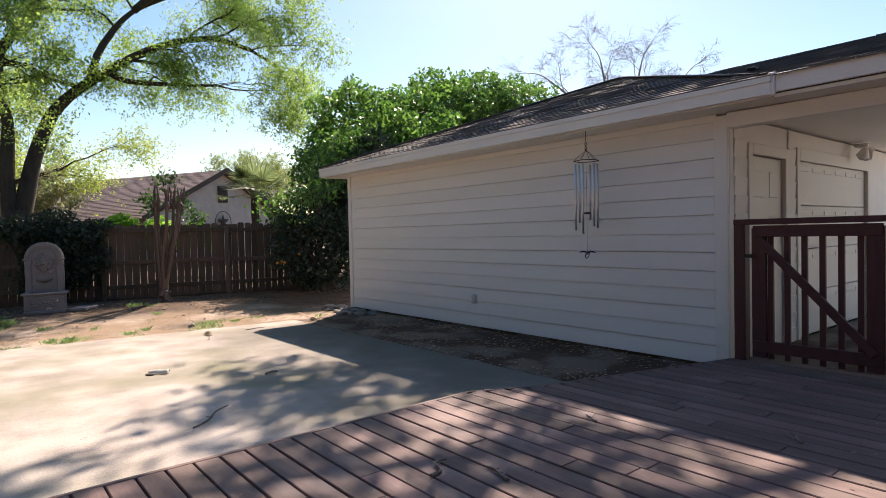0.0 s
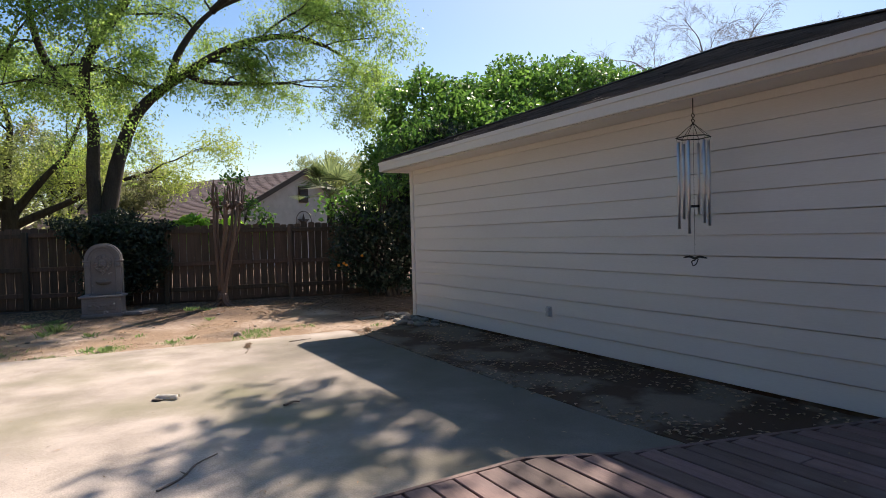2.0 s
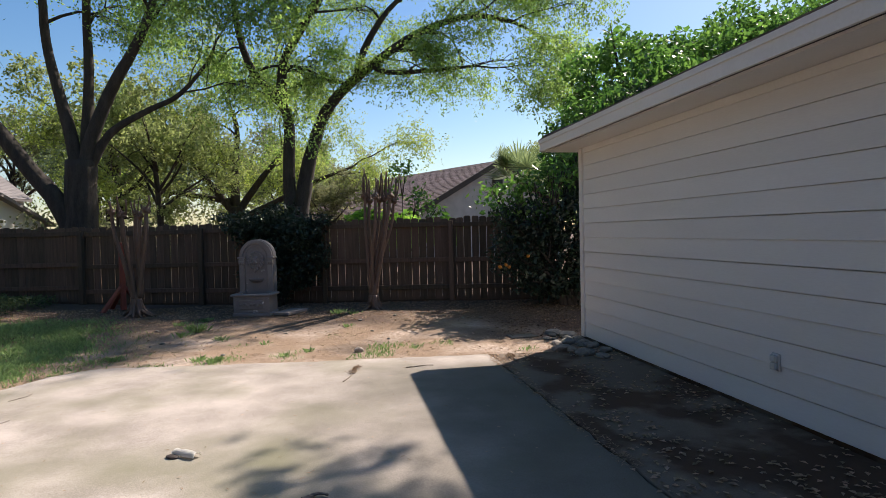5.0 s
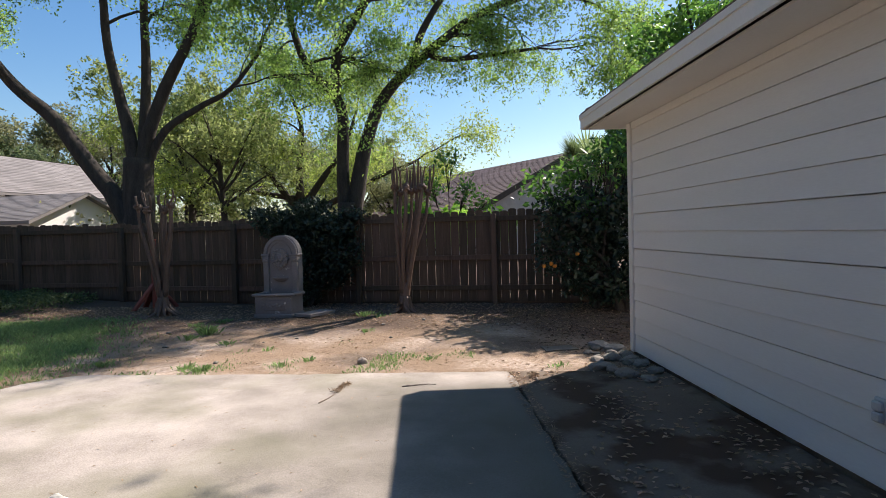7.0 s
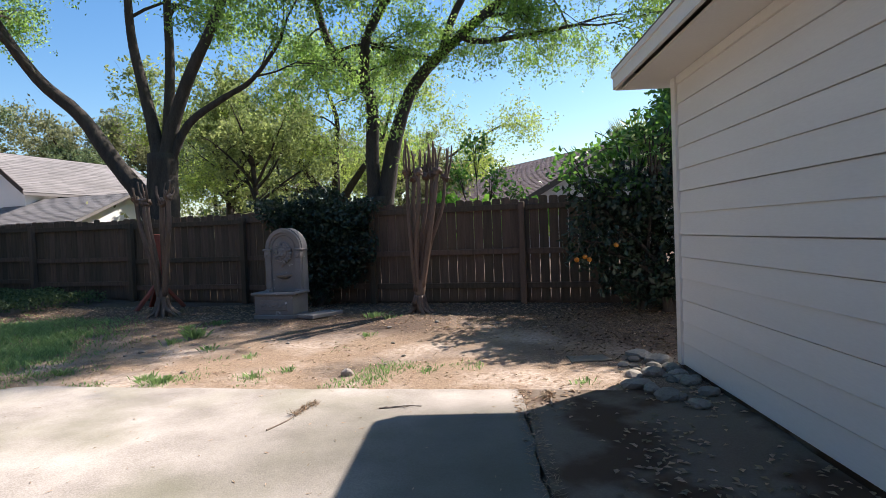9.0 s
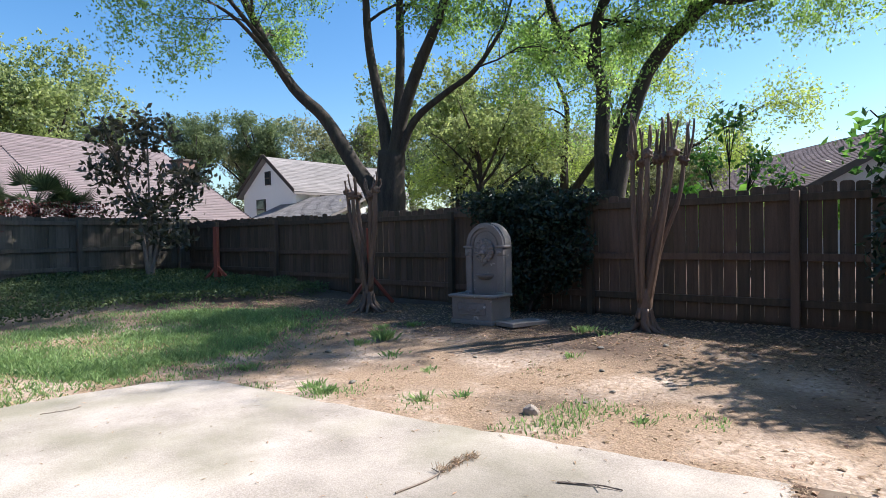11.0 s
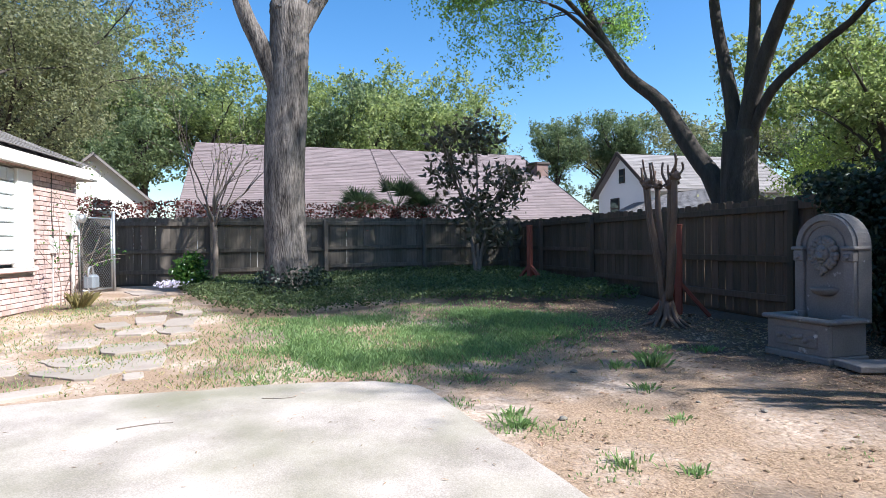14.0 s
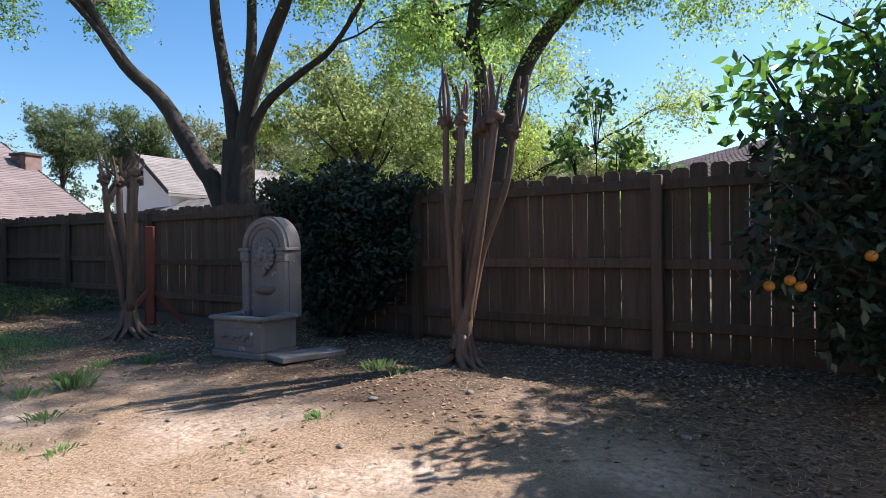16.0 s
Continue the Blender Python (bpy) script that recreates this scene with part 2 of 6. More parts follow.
M["dark_wood"] = mat("dark_timber", (0.035, 0.025, 0.02), (0.07, 0.052, 0.042), 0.7, 8, 60, 0.2)
M["plastic"] = mat("grey_plastic", (0.48, 0.48, 0.46), (0.58, 0.58, 0.56), 0.5, 4, 60, 0.05)
M["meter_grey"] = mat("meter_grey", (0.13, 0.15, 0.175), (0.22, 0.245, 0.27), 0.55, 5, 60, 0.1)
M["orange"] = mat("orange_peel", (0.50, 0.17, 0.015), (0.66, 0.25, 0.03), 0.45, 8, 80, 0.3)
M["flower"] = mat("pale_flower", (0.50, 0.46, 0.60), (0.72, 0.70, 0.80), 0.6, 8, 60, 0, island=0.2, translucent=0.3)
M["bulb"] = mat("frosted_lamp", (0.75, 0.73, 0.68), (0.82, 0.80, 0.75), 0.3, 8, 60, 0.05)


def glass_mat(name, tint, rough, trans=1.0):
    m = bpy.data.materials.new(name)
    m.use_nodes = True
    b = m.node_tree.nodes["Principled BSDF"]
    b.inputs["Base Color"].default_value = (*tint, 1)
    b.inputs["Roughness"].default_value = rough
    b.inputs["Transmission Weight"].default_value = trans
    return m


M["glass_block"] = glass_mat("glass_block", (0.75, 0.80, 0.80), 0.25, 0.35)
M["dark_glass"] = glass_mat("dark_glass", (0.03, 0.035, 0.04), 0.05, 0.0)


def ground_material():
    """Bare sandy soil, pine straw and dark leaf mould, mixed by patches of their own."""
    m = bpy.data.materials.new("yard_soil")
    m.use_nodes = True
    n, l = m.node_tree.nodes, m.node_tree.links
    b = n["Principled BSDF"]
    tc = n.new("ShaderNodeTexCoord")

    def ntex(s, d):
        x = n.new("ShaderNodeTexNoise")
        x.inputs["Scale"].default_value, x.inputs["Detail"].default_value = s, d
        l.new(tc.outputs["Object"], x.inputs["Vector"])
        return x.outputs[0]

    def ramp(src, p0, p1, c0, c1):
        r = n.new("ShaderNodeValToRGB")
        r.color_ramp.elements[0].position, r.color_ramp.elements[1].position = p0, p1
        r.color_ramp.elements[0].color, r.color_ramp.elements[1].color = (*c0, 1), (*c1, 1)
        l.new(src, r.inputs[0])
        return r.outputs[0]

    def mix(f, a, c):
        x = n.new("ShaderNodeMix")
        x.data_type = "RGBA"
        l.new(f, x.inputs["Factor"])
        l.new(a, x.inputs["A"])
        l.new(c, x.inputs["B"])
        return x.outputs["Result"]

    soil = ramp(ntex(26, 8), 0.3, 0.7, (0.31, 0.225, 0.165), (0.58, 0.465, 0.38))
    straw = ramp(ntex(70, 5), 0.3, 0.7, (0.18, 0.115, 0.072), (0.42, 0.30, 0.205))
    mould = ramp(ntex(45, 6), 0.3, 0.7, (0.055, 0.036, 0.025), (0.16, 0.11, 0.075))
    s1 = ramp(ntex(1.1, 8), 0.40, 0.54, (0, 0, 0), (1, 1, 1))
    s2 = ramp(ntex(0.8, 9), 0.52, 0.68, (0, 0, 0), (1, 1, 1))
    c = mix(s2, mix(s1, soil, straw), mould)
    # old leaf mulch along the back fence with shade in its colour; ragged front edge
    shaded_mulch = ramp(ntex(30, 8), 0.3, 0.7, (0.038, 0.022, 0.0145), (0.13, 0.079, 0.053))
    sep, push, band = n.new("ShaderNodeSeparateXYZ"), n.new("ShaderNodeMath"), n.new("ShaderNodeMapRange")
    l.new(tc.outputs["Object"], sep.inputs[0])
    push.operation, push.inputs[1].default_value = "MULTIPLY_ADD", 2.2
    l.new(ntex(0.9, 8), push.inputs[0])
    # brings the dark band forward to paint shade under the orange tree
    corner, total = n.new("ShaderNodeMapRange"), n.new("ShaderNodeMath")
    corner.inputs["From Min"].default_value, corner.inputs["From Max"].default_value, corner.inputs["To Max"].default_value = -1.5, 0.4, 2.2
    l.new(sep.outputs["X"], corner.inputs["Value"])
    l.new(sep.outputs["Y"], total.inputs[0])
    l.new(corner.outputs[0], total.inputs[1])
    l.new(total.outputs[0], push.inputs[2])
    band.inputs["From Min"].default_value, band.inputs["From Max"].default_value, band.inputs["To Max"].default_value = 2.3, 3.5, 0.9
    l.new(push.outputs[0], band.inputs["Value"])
    c = mix(band.outputs[0], c, shaded_mulch)
    l.new(c, b.inputs["Base Color"])
    b.inputs["Roughness"].default_value = 0.95
    bp = n.new("ShaderNodeBump")
    bp.inputs["Strength"].default_value, bp.inputs["Distance"].default_value = 0.6, 0.02
    l.new(ntex(38, 8), bp.inputs["Height"])
    l.new(bp.outputs[0], b.inputs["Normal"])
    return m


M["soil"] = ground_material()


# ---- building tools ----
def mesh_of(bm, name):
    me = bpy.data.meshes.new(name)
    bm.to_mesh(me)
    bm.free()
    return me


def box_bm(sx, sy, sz, bevel=0.0, at=(0, 0, 0), bm=None, rot=None):
    """A block of that size, centred on at, with bevelled edges."""
    own = bm is None
    bm = bm or bmesh.new()
    made = bmesh.ops.create_cube(bm, size=1.0)["verts"]
    for v in made:
        v.co = Vector((v.co.x * sx, v.co.y * sy, v.co.z * sz))
    if bevel:
        edges = list({e for v in made for e in v.link_edges})
        res = bmesh.ops.bevel(bm, geom=edges, offset=bevel, segments=1, affect="EDGES")
        made = list({v for f in res["faces"] for v in f.verts} | {v for v in made if v.is_valid})
    for v in made:
        v.co = (rot @ v.co if rot else v.co) + Vector(at)
    return bm


def part(name, data, material, parent=None, m=None, label="", smooth=False):
    """Links a bmesh or a mesh as one object under a thing or under a part."""
    me = data if isinstance(data, bpy.types.Mesh) else mesh_of(data, name)
    if material and not me.materials:
        me.materials.append(M[material])
    if smooth:
        me.polygons.foreach_set("use_smooth", [True] * len(me.polygons))
    ob = new(name, me)
    if parent:
        ob.parent = parent
    if m is not None:
        ob.matrix_basis = m
    if label:
        tagged(ob, label)
    return ob


def thing(name, m, label, category, group="", kind=""):
    return tagged_at(new(name), m, label, category, group, kind)


def tagged_at(ob, m, label, category, group="", kind=""):
    ob.matrix_basis = m
    return tagged(ob, label, category, group, kind)


def prism(points, z0, z1, bevel=0.0):
    """A solid with that outline, from z0 to z1."""
    bm = bmesh.new()
    lo = [bm.verts.new((x, y, z0)) for x, y in points]
    hi = [bm.verts.new((x, y, z1)) for x, y in points]
    bm.faces.new(lo[::-1])
    top = bm.faces.new(hi)
    k = len(points)
    for i in range(k):
        bm.faces.new((lo[i], lo[(i + 1) % k], hi[(i + 1) % k], hi[i]))
    bmesh.ops.recalc_face_normals(bm, faces=bm.faces)
    if bevel:
        bmesh.ops.bevel(bm, geom=list(top.edges), offset=bevel, segments=1, affect="EDGES")
    return bm


def raw_mesh(name, verts, faces):
    me = bpy.data.meshes.new(name)
    me.from_pydata([tuple(v) for v in verts], [], faces)
    me.update()
    return me


class Tubes:
    """Gathers tapered limbs into one mesh."""

    def __init__(self):
        self.v, self.f = [], []

    def add(self, path, radii, sides=6, knots=0.0, rng=None):
        base = len(self.v)
        up = Vector((0.31, 0.22, 0.92))
        for i, p in enumerate(path):
            d = (path[min(i + 1, len(path) - 1)] - path[max(i - 1, 0)]).normalized()
            a = d.cross(up)
            a = a.normalized() if a.length > 1e-3 else Vector((1, 0, 0))
            b = d.cross(a)
            for k in range(sides):
                w = 2 * math.pi * k / sides
                r = radii[i] * (1 + (rng.uniform(-knots, knots) if rng else 0))
                self.v.append(p + a * (math.cos(w) * r) + b * (math.sin(w) * r))
        for i in range(len(path) - 1):
            for k in range(sides):
                q = (k + 1) % sides
                self.f.append((base + i * sides + k, base + i * sides + q, base + (i + 1) * sides + q, base + (i + 1) * sides + k))
        end = base + (len(path) - 1) * sides
        self.f.append(tuple(end + k for k in range(sides)))
        self.f.append(tuple(base + k for k in range(sides))[::-1])

    def mesh(self, name):
        return raw_mesh(name, self.v, self.f)


def curve_path(points, steps=4):
    """A smooth line through the points (Catmull-Rom)."""
    p = [Vector(q) for q in points]
    out = []
    for i in range(len(p) - 1):
        a, b, c, d = p[max(i - 1, 0)], p[i], p[i + 1], p[min(i + 2, len(p) - 1)]
        for s in range(steps):
            t = s / steps
            out.append(0.5 * (2 * b + (c - a) * t + (2 * a - 5 * b + 4 * c - d) * t * t + (3 * b - a - 3 * c + d) * t ** 3))
    out.append(p[-1])
    return out


def leaf_mesh(name, centres, length, width, seed, hang=0.0, material=None):
    """Many small folded leaves, each an island of two triangles, in one mesh."""
    rs = np.random.RandomState(seed)
    c = np.asarray(centres, float)
    k = len(c)
    d = rs.normal(size=(k, 3))
    d[:, 2] -= hang
    d /= np.linalg.norm(d, axis=1)[:, None]
    s = np.cross(d, rs.normal(size=(k, 3)))
    s /= np.linalg.norm(s, axis=1)[:, None] + 1e-9
    nrm = np.cross(d, s)
    le = length * rs.uniform(0.6, 1.25, (k, 1))
    wi = width * rs.uniform(0.7, 1.2, (k, 1))
    v = np.empty((k, 4, 3))
    v[:, 0] = c - d * le * 0.5
    v[:, 1] = c + s * wi * 0.5 + nrm * wi * 0.18
    v[:, 2] = c + d * le * 0.5
    v[:, 3] = c - s * wi * 0.5 + nrm * wi * 0.18
    idx = np.arange(k)[:, None] * 4
    tri = np.concatenate([idx + [0, 1, 2], idx + [0, 2, 3]], axis=1).reshape(-1)
    me = bpy.data.meshes.new(name)
    me.vertices.add(4 * k)
    me.vertices.foreach_set("co", v.reshape(-1))
    me.loops.add(6 * k)
    me.loops.foreach_set("vertex_index", tri.astype(np.int32))
    me.polygons.add(2 * k)
    me.polygons.foreach_set("loop_start", np.arange(0, 6 * k, 3, dtype=np.int32))
    me.polygons.foreach_set("loop_total", np.full(2 * k, 3, dtype=np.int32))
    me.update(calc_edges=True)
    me.validate()
    if material:
        me.materials.append(M[material])
    return me


def sprout(rng, tubes, leaves, p, d, length, r, level, spread=0.9, droop=0.0, kids=4, leafy=14, cloud=0.22):
    """A branch with its own branches; the last ones carry leaves."""
    path, q, dd = [p.copy()], p.copy(), d.normalized()
    seg = 5
    for i in range(seg):
        dd = (dd + Vector((rng.uniform(-1, 1), rng.uniform(-1, 1), rng.uniform(-1, 1))) * 0.28 + Vector((0, 0, -droop * (i + 1) / seg))).normalized()
        q = q + dd * (length / seg)
        path.append(q.copy())
    radii = [max(0.004, r * (1 - 0.72 * i / seg)) for i in range(seg + 1)]
    tubes.add(path, radii, 5 if r > 0.03 else 3)
    if level > 0:
        for k in range(kids):
            f = rng.uniform(0.3, 1.0)
            i = min(seg - 1, int(f * seg))
            at = path[i].lerp(path[i + 1], f * seg - i)
            side = Vector((rng.uniform(-1, 1), rng.uniform(-1, 1), rng.uniform(-0.7, 0.9))) * spread
            sprout(rng, tubes, leaves, at, (path[i + 1] - path[i]).normalized() + side, length * rng.uniform(0.45, 0.72), radii[i] * 0.6,
                   level - 1, spread, droop, kids, leafy, cloud)
    else:
        for i in range(1, seg + 1):
            for _ in range(max(1, leafy // 7)):
                tuft_at = path[i] + Vector((rng.gauss(0, cloud), rng.gauss(0, cloud), rng.gauss(0, cloud * 0.8)))
                tight = cloud * rng.uniform(0.2, 0.36)
                for _ in range(min(7, leafy)):
                    leaves.append(tuft_at + Vector((rng.gauss(0, tight), rng.gauss(0, tight), rng.gauss(0, tight))))


def grown_tree(name, m, limbs, label, seed, level=2, kids=4, length=2.4, leafy=14, cloud=0.22, leaf=(0.09, 0.05), leaf_mat="oak_leaf", bark="bark",
               droop=0.1, start=0.35, every=1.0, sides=10, hang=0.3, up=0.35, knots=0.05, group="", flare=False):
    """limbs: (points, first radius, last radius); each limb sprouts branches along its outer part."""
    rng = random.Random(seed)
    tree = thing(name, m, label, "tree", group)
    trunk, twigs, leaves = Tubes(), Tubes(), []
    for points, r0, r1 in limbs:
        path = curve_path(points)
        k = len(path) - 1
        radii = [r0 + (r1 - r0) * (i / k) ** 0.8 + (0.24 * math.exp(-i * 0.42) if flare and points[0][2] < 0 else 0) for i in range(k + 1)]
        trunk.add(path, radii, sides, knots, rng)
        run = 0.0
        for i in range(1, k + 1):
            run += (path[i] - path[i - 1]).length
            if r1 < 0.24 and i / k >= start and run >= every:
                run = 0.0
                side = Vector((rng.uniform(-1, 1), rng.uniform(-1, 1), rng.uniform(-0.4, 1) * up + up * 0.4))
                sprout(rng, twigs, leaves, path[i], (path[i] - path[i - 1]).normalized() * 0.5 + side, length * rng.uniform(0.7, 1.2),
                       max(0.02, radii[i] * 0.45), level, 0.9, droop, kids, leafy, cloud)
        if r1 >= 0.24:
            continue
        sprout(rng, twigs, leaves, path[-1], path[-1] - path[-2], length, r1 * 0.8, level, 0.9, droop, kids, leafy, cloud)
    part("trunk", trunk.mesh("trunk"), bark, tree, smooth=True)
    tagged(part("branch_work", twigs.mesh("branch_work"), bark, tree, smooth=True), kind="stuff")
    if leaf_mat:
        part("crown", leaf_mesh("crown", leaves, leaf[0], leaf[1], seed, hang, leaf_mat), leaf_mat, tree)
    return tree


def blob_leaves(rng, blobs, count, shell=0.55):
    """Leaf places in and near the skin of several overlapping lumps."""
    out = []
    total = sum(b[3] * b[4] * b[5] for b in blobs)
    for x, y, z, rx, ry, rz in blobs:
        for _ in range(int(count * rx * ry * rz / total)):
            v = Vector((rng.gauss(0, 1), rng.gauss(0, 1), rng.gauss(0, 1))).normalized()
            k = shell + (1 - shell) * rng.random() ** 0.6
            k *= 0.88 + 0.5 * noise.noise(Vector((x, y, z)) + v * 2.6)
            out.append(Vector((x + v.x * rx * k, y + v.y * ry * k, z + v.z * rz * k)))
    return out


# ---- ground ----
def smooth(a, b, x):
    t = min(1, max(0, (x - a) / (b - a)))
    return t * t * (3 - 2 * t)


def in_poly(x, y, poly):
    hit = False
    for (x0, y0), (x1, y1) in zip(poly, poly[1:] + poly[:1]):
        if (y0 > y) != (y1 > y) and x < (x1 - x0) * (y - y0) / (y1 - y0) + x0:
            hit = not hit
    return hit


SLAB = [(-1.44, -0.64), (-2.6, -0.52), (-3.72, -0.43), (-5.0, -0.25), (-5.82, -0.17), (-6.15, -0.45), (-6.38, -0.95), (-6.68, -2.05), (-7.02, -3.2), (-7.3, -5.0), (-7.4, -13.0), (-1.44, -13.0)]


def ground_z(x, y):
    far = max(0.0, -x - 5.6)
    z = 0.36 * smooth(0.0, 10.5, far) + 0.115 * smooth(0.2, 2.9, y) * (1 - 0.6 * smooth(-9, -13, x)) - 0.012
    z += 0.012 * noise.noise(Vector((x * 1.3, y * 1.3, 0))) * smooth(0.0, 1.0, y + 0.4 if x > -6 else far + 0.6)
    if (x > -5.9 and y < -0.62) or (x > -7.3 and y < -4) or (x > -6.9 and y < -3.2) or (x > -6.3 and y < -1.9):
        z = -0.08
    return z


def axis(lo, hi, step, reach):
    a = list(np.arange(lo, hi + 1e-6, step))
    g, left, right = step, [], []
    while a[0] - (sum(left) if left else 0) > -reach:
        g *= 1.5
        left.append(g)
        if sum(left) > reach:
            break
    while sum(right) < reach:
        right.append(g if not right else right[-1] * 1.5)
    out = a[:]
    for g in left:
        out.insert(0, out[0] - g)
    for g in right:
        out.append(out[-1] + g)
    return out


xs, ys = axis(-16.0, 3.0, 0.2, 1500), axis(-5.0, 8.0, 0.2, 1500)
gv = [(x, y, ground_z(x, y)) for y in ys for x in xs]
nx = len(xs)
gf = [(j * nx + i, j * nx + i + 1, (j + 1) * nx + i + 1, (j + 1) * nx + i) for j in range(len(ys) - 1) for i in range(nx - 1)]
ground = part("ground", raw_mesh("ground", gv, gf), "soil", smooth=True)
tagged(ground, "bare sandy soil strewn with pine straw and dead leaves", "ground", kind="structure")


def jag(points, amount, step, seed):
    """The outline with small chips along it."""
    rng = random.Random(seed)
    out = []
    for (x0, y0), (x1, y1) in zip(points, points[1:] + points[:1]):
        k = max(1, int(math.hypot(x1 - x0, y1 - y0) / step))
        for i in range(k):
            out.append((x0 + (x1 - x0) * i / k + rng.uniform(-amount, amount), y0 + (y1 - y0) * i / k + rng.uniform(-amount, amount)))
    return out


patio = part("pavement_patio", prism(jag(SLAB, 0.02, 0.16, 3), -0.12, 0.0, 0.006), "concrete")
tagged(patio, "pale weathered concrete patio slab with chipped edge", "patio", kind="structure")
side = part("pavement_side_strip", prism(jag([(-1.43, -0.62), (-1.43, -7.4), (0.0, -7.4), (0.0, -0.75), (-0.7, -0.72)], 0.012, 0.2, 4), -0.12, -0.004, 0.006), "old_concrete")
tagged(side, "dirty stained concrete strip beside the garage wall", "pavement", kind="structure")
floor_b = part("pavement_breezeway", prism([(0.0, -7.0), (0.0, -12.0), (4.38, -12.0), (4.38, -7.0)], -0.1, 0.06), "old_concrete")
tagged(floor_b, "worn concrete floor of the covered breezeway", "pavement", kind="structure")

# unseen pale slab, added to bounce sunlight into the breezeway
drive = part("pavement_driveway", prism([(4.4, -6.9), (4.4, -13.4), (22.0, -13.4), (22.0, -6.9)], -0.1, 0.03), "drive")
tagged(drive, "unseen concrete driveway beyond the breezeway, added to bounce sunlight", "driveway", kind="structure")

# ---- deck ----
DECK_Z = 0.15
deck = thing("deck", pose(0, 0, 0), "low faded red-brown timber deck with leaf-filled gaps", "deck", kind="structure")
rng = random.Random(5)


def deck_end(x):
    if x < -2.67:
        return -6.25
    if x < -2.15:
        return -6.25 - (x + 2.67) / 0.52 * 0.27
    return -6.52 - (x + 2.15) / 2.05 * 0.62


BW = 0.142
x = -6.4
while x < -0.1:
    y1, y0 = deck_end(x + BW / 2), -12.6
    cuts = sorted([y0, y1, rng.uniform(-8.6, -7.0), rng.uniform(-11.5, -9.5)])
    for a, b in zip(cuts, cuts[1:]):
        bm = box_bm(BW - 0.012, b - a - 0.004, 0.034, 0.004, (0, 0, 0))
        part("board", bm, "deck", deck, pose(x + BW / 2 + rng.uniform(-0.001, 0.001), (a + b) / 2, DECK_Z - 0.017 + rng.uniform(-0.002, 0.002), 0, rng.uniform(-0.5, 0.5), 0))
    x += BW
rim = [(-6.42, -6.225, -2.66, -6.225), (-2.66, -6.225, -2.14, -6.50), (-2.14, -6.50, -0.1, -7.115)]
for ax, ay, bx, by in rim:
    ln, an = math.hypot(bx - ax, by - ay), math.degrees(math.atan2(by - ay, bx - ax))
    part("rim_joist", box_bm(ln, 0.034, 0.15, 0.003), "deck", deck, pose((ax + bx) / 2, (ay + by) / 2, DECK_Z - 0.077, 0, 0, an))
part("under_frame", prism([(-6.38, -12.5), (-0.12, -12.5), (-0.12, -7.2), (-2.14, -6.58), (-2.66, -6.3), (-6.38, -6.3)], 0.0, 0.07), "dark_wood", deck)

# ---- garage ----
WALL_L, SOFFIT = 7.0, 2.42
wall = thing("wall_garage_side", pose(0, 0, 0), "white painted lap siding wall of the garage", "wall", kind="structure")
core = bmesh.new()
box_bm(0.08, WALL_L, SOFFIT + 0.02, 0, (0.075, -WALL_L / 2, SOFFIT / 2), core)
part("wall_core", core, "siding", wall)
REVEAL = 0.182


def lap_board(length):
    """A lap board: its lower edge stands proud of the board below."""
    bm = bmesh.new()
    pr = [(0.0, 0.0), (-0.018, 0.0), (-0.019, 0.004), (-0.008, REVEAL - 0.0045), (0.0, REVEAL - 0.0045)]
    a = [bm.verts.new((px, 0, pz)) for px, pz in pr]
    b = [bm.verts.new((px, -length, pz)) for px, pz in pr]
    bm.faces.new(a)
    bm.faces.new(b[::-1])
    for i in range(len(pr)):
        k = (i + 1) % len(pr)
        bm.faces.new((a[i], b[i], b[k], a[k]))
    bmesh.ops.recalc_face_normals(bm, faces=bm.faces)
    return mesh_of(bm, "siding_board")


rng = random.Random(8)
lap = lap_board(WALL_L - 0.14)
for i in range(13):
    part("siding_board", lap, "siding", wall, pose(0.010, -0.05, 0.03 + i * REVEAL + rng.uniform(-0.002, 0.002)))
part("corner_board", box_bm(0.03, 0.085, SOFFIT, 0.004), "trim", wall, pose(-0.012, -0.0425, SOFFIT / 2 + 0.02))
part("corner_board", box_bm(0.085, 0.022, SOFFIT, 0.004), "trim", wall, pose(0.02, 0.012, SOFFIT / 2 + 0.02))
part("corner_board", box_bm(0.032, 0.13, SOFFIT, 0.004), "trim", wall, pose(-0.013, -WALL_L + 0.055, SOFFIT / 2))
part("frieze_board", box_bm(0.03, WALL_L - 0.20, 0.07, 0.004), "trim", wall, pose(-0.004, -WALL_L / 2, SOFFIT - 0.012))
part("foundation", box_bm(0.10, WALL_L, 0.10, 0.004), "old_concrete", wall, pose(0.062, -WALL_L / 2, -0.03))
back = part("wall_garage_rear", box_bm(6.6, 0.10, SOFFIT + 0.02), "siding", None, pose(3.41, -0.05, SOFFIT / 2))
tagged(back, "white painted rear wall of the garage", "wall", kind="structure")
far_side = part("wall_garage_far", box_bm(0.10, WALL_L, SOFFIT + 0.02), "siding", None, pose(6.66, -WALL_L / 2 - 0.11, SOFFIT / 2))
tagged(far_side, "white painted far wall of the garage", "wall", kind="structure")

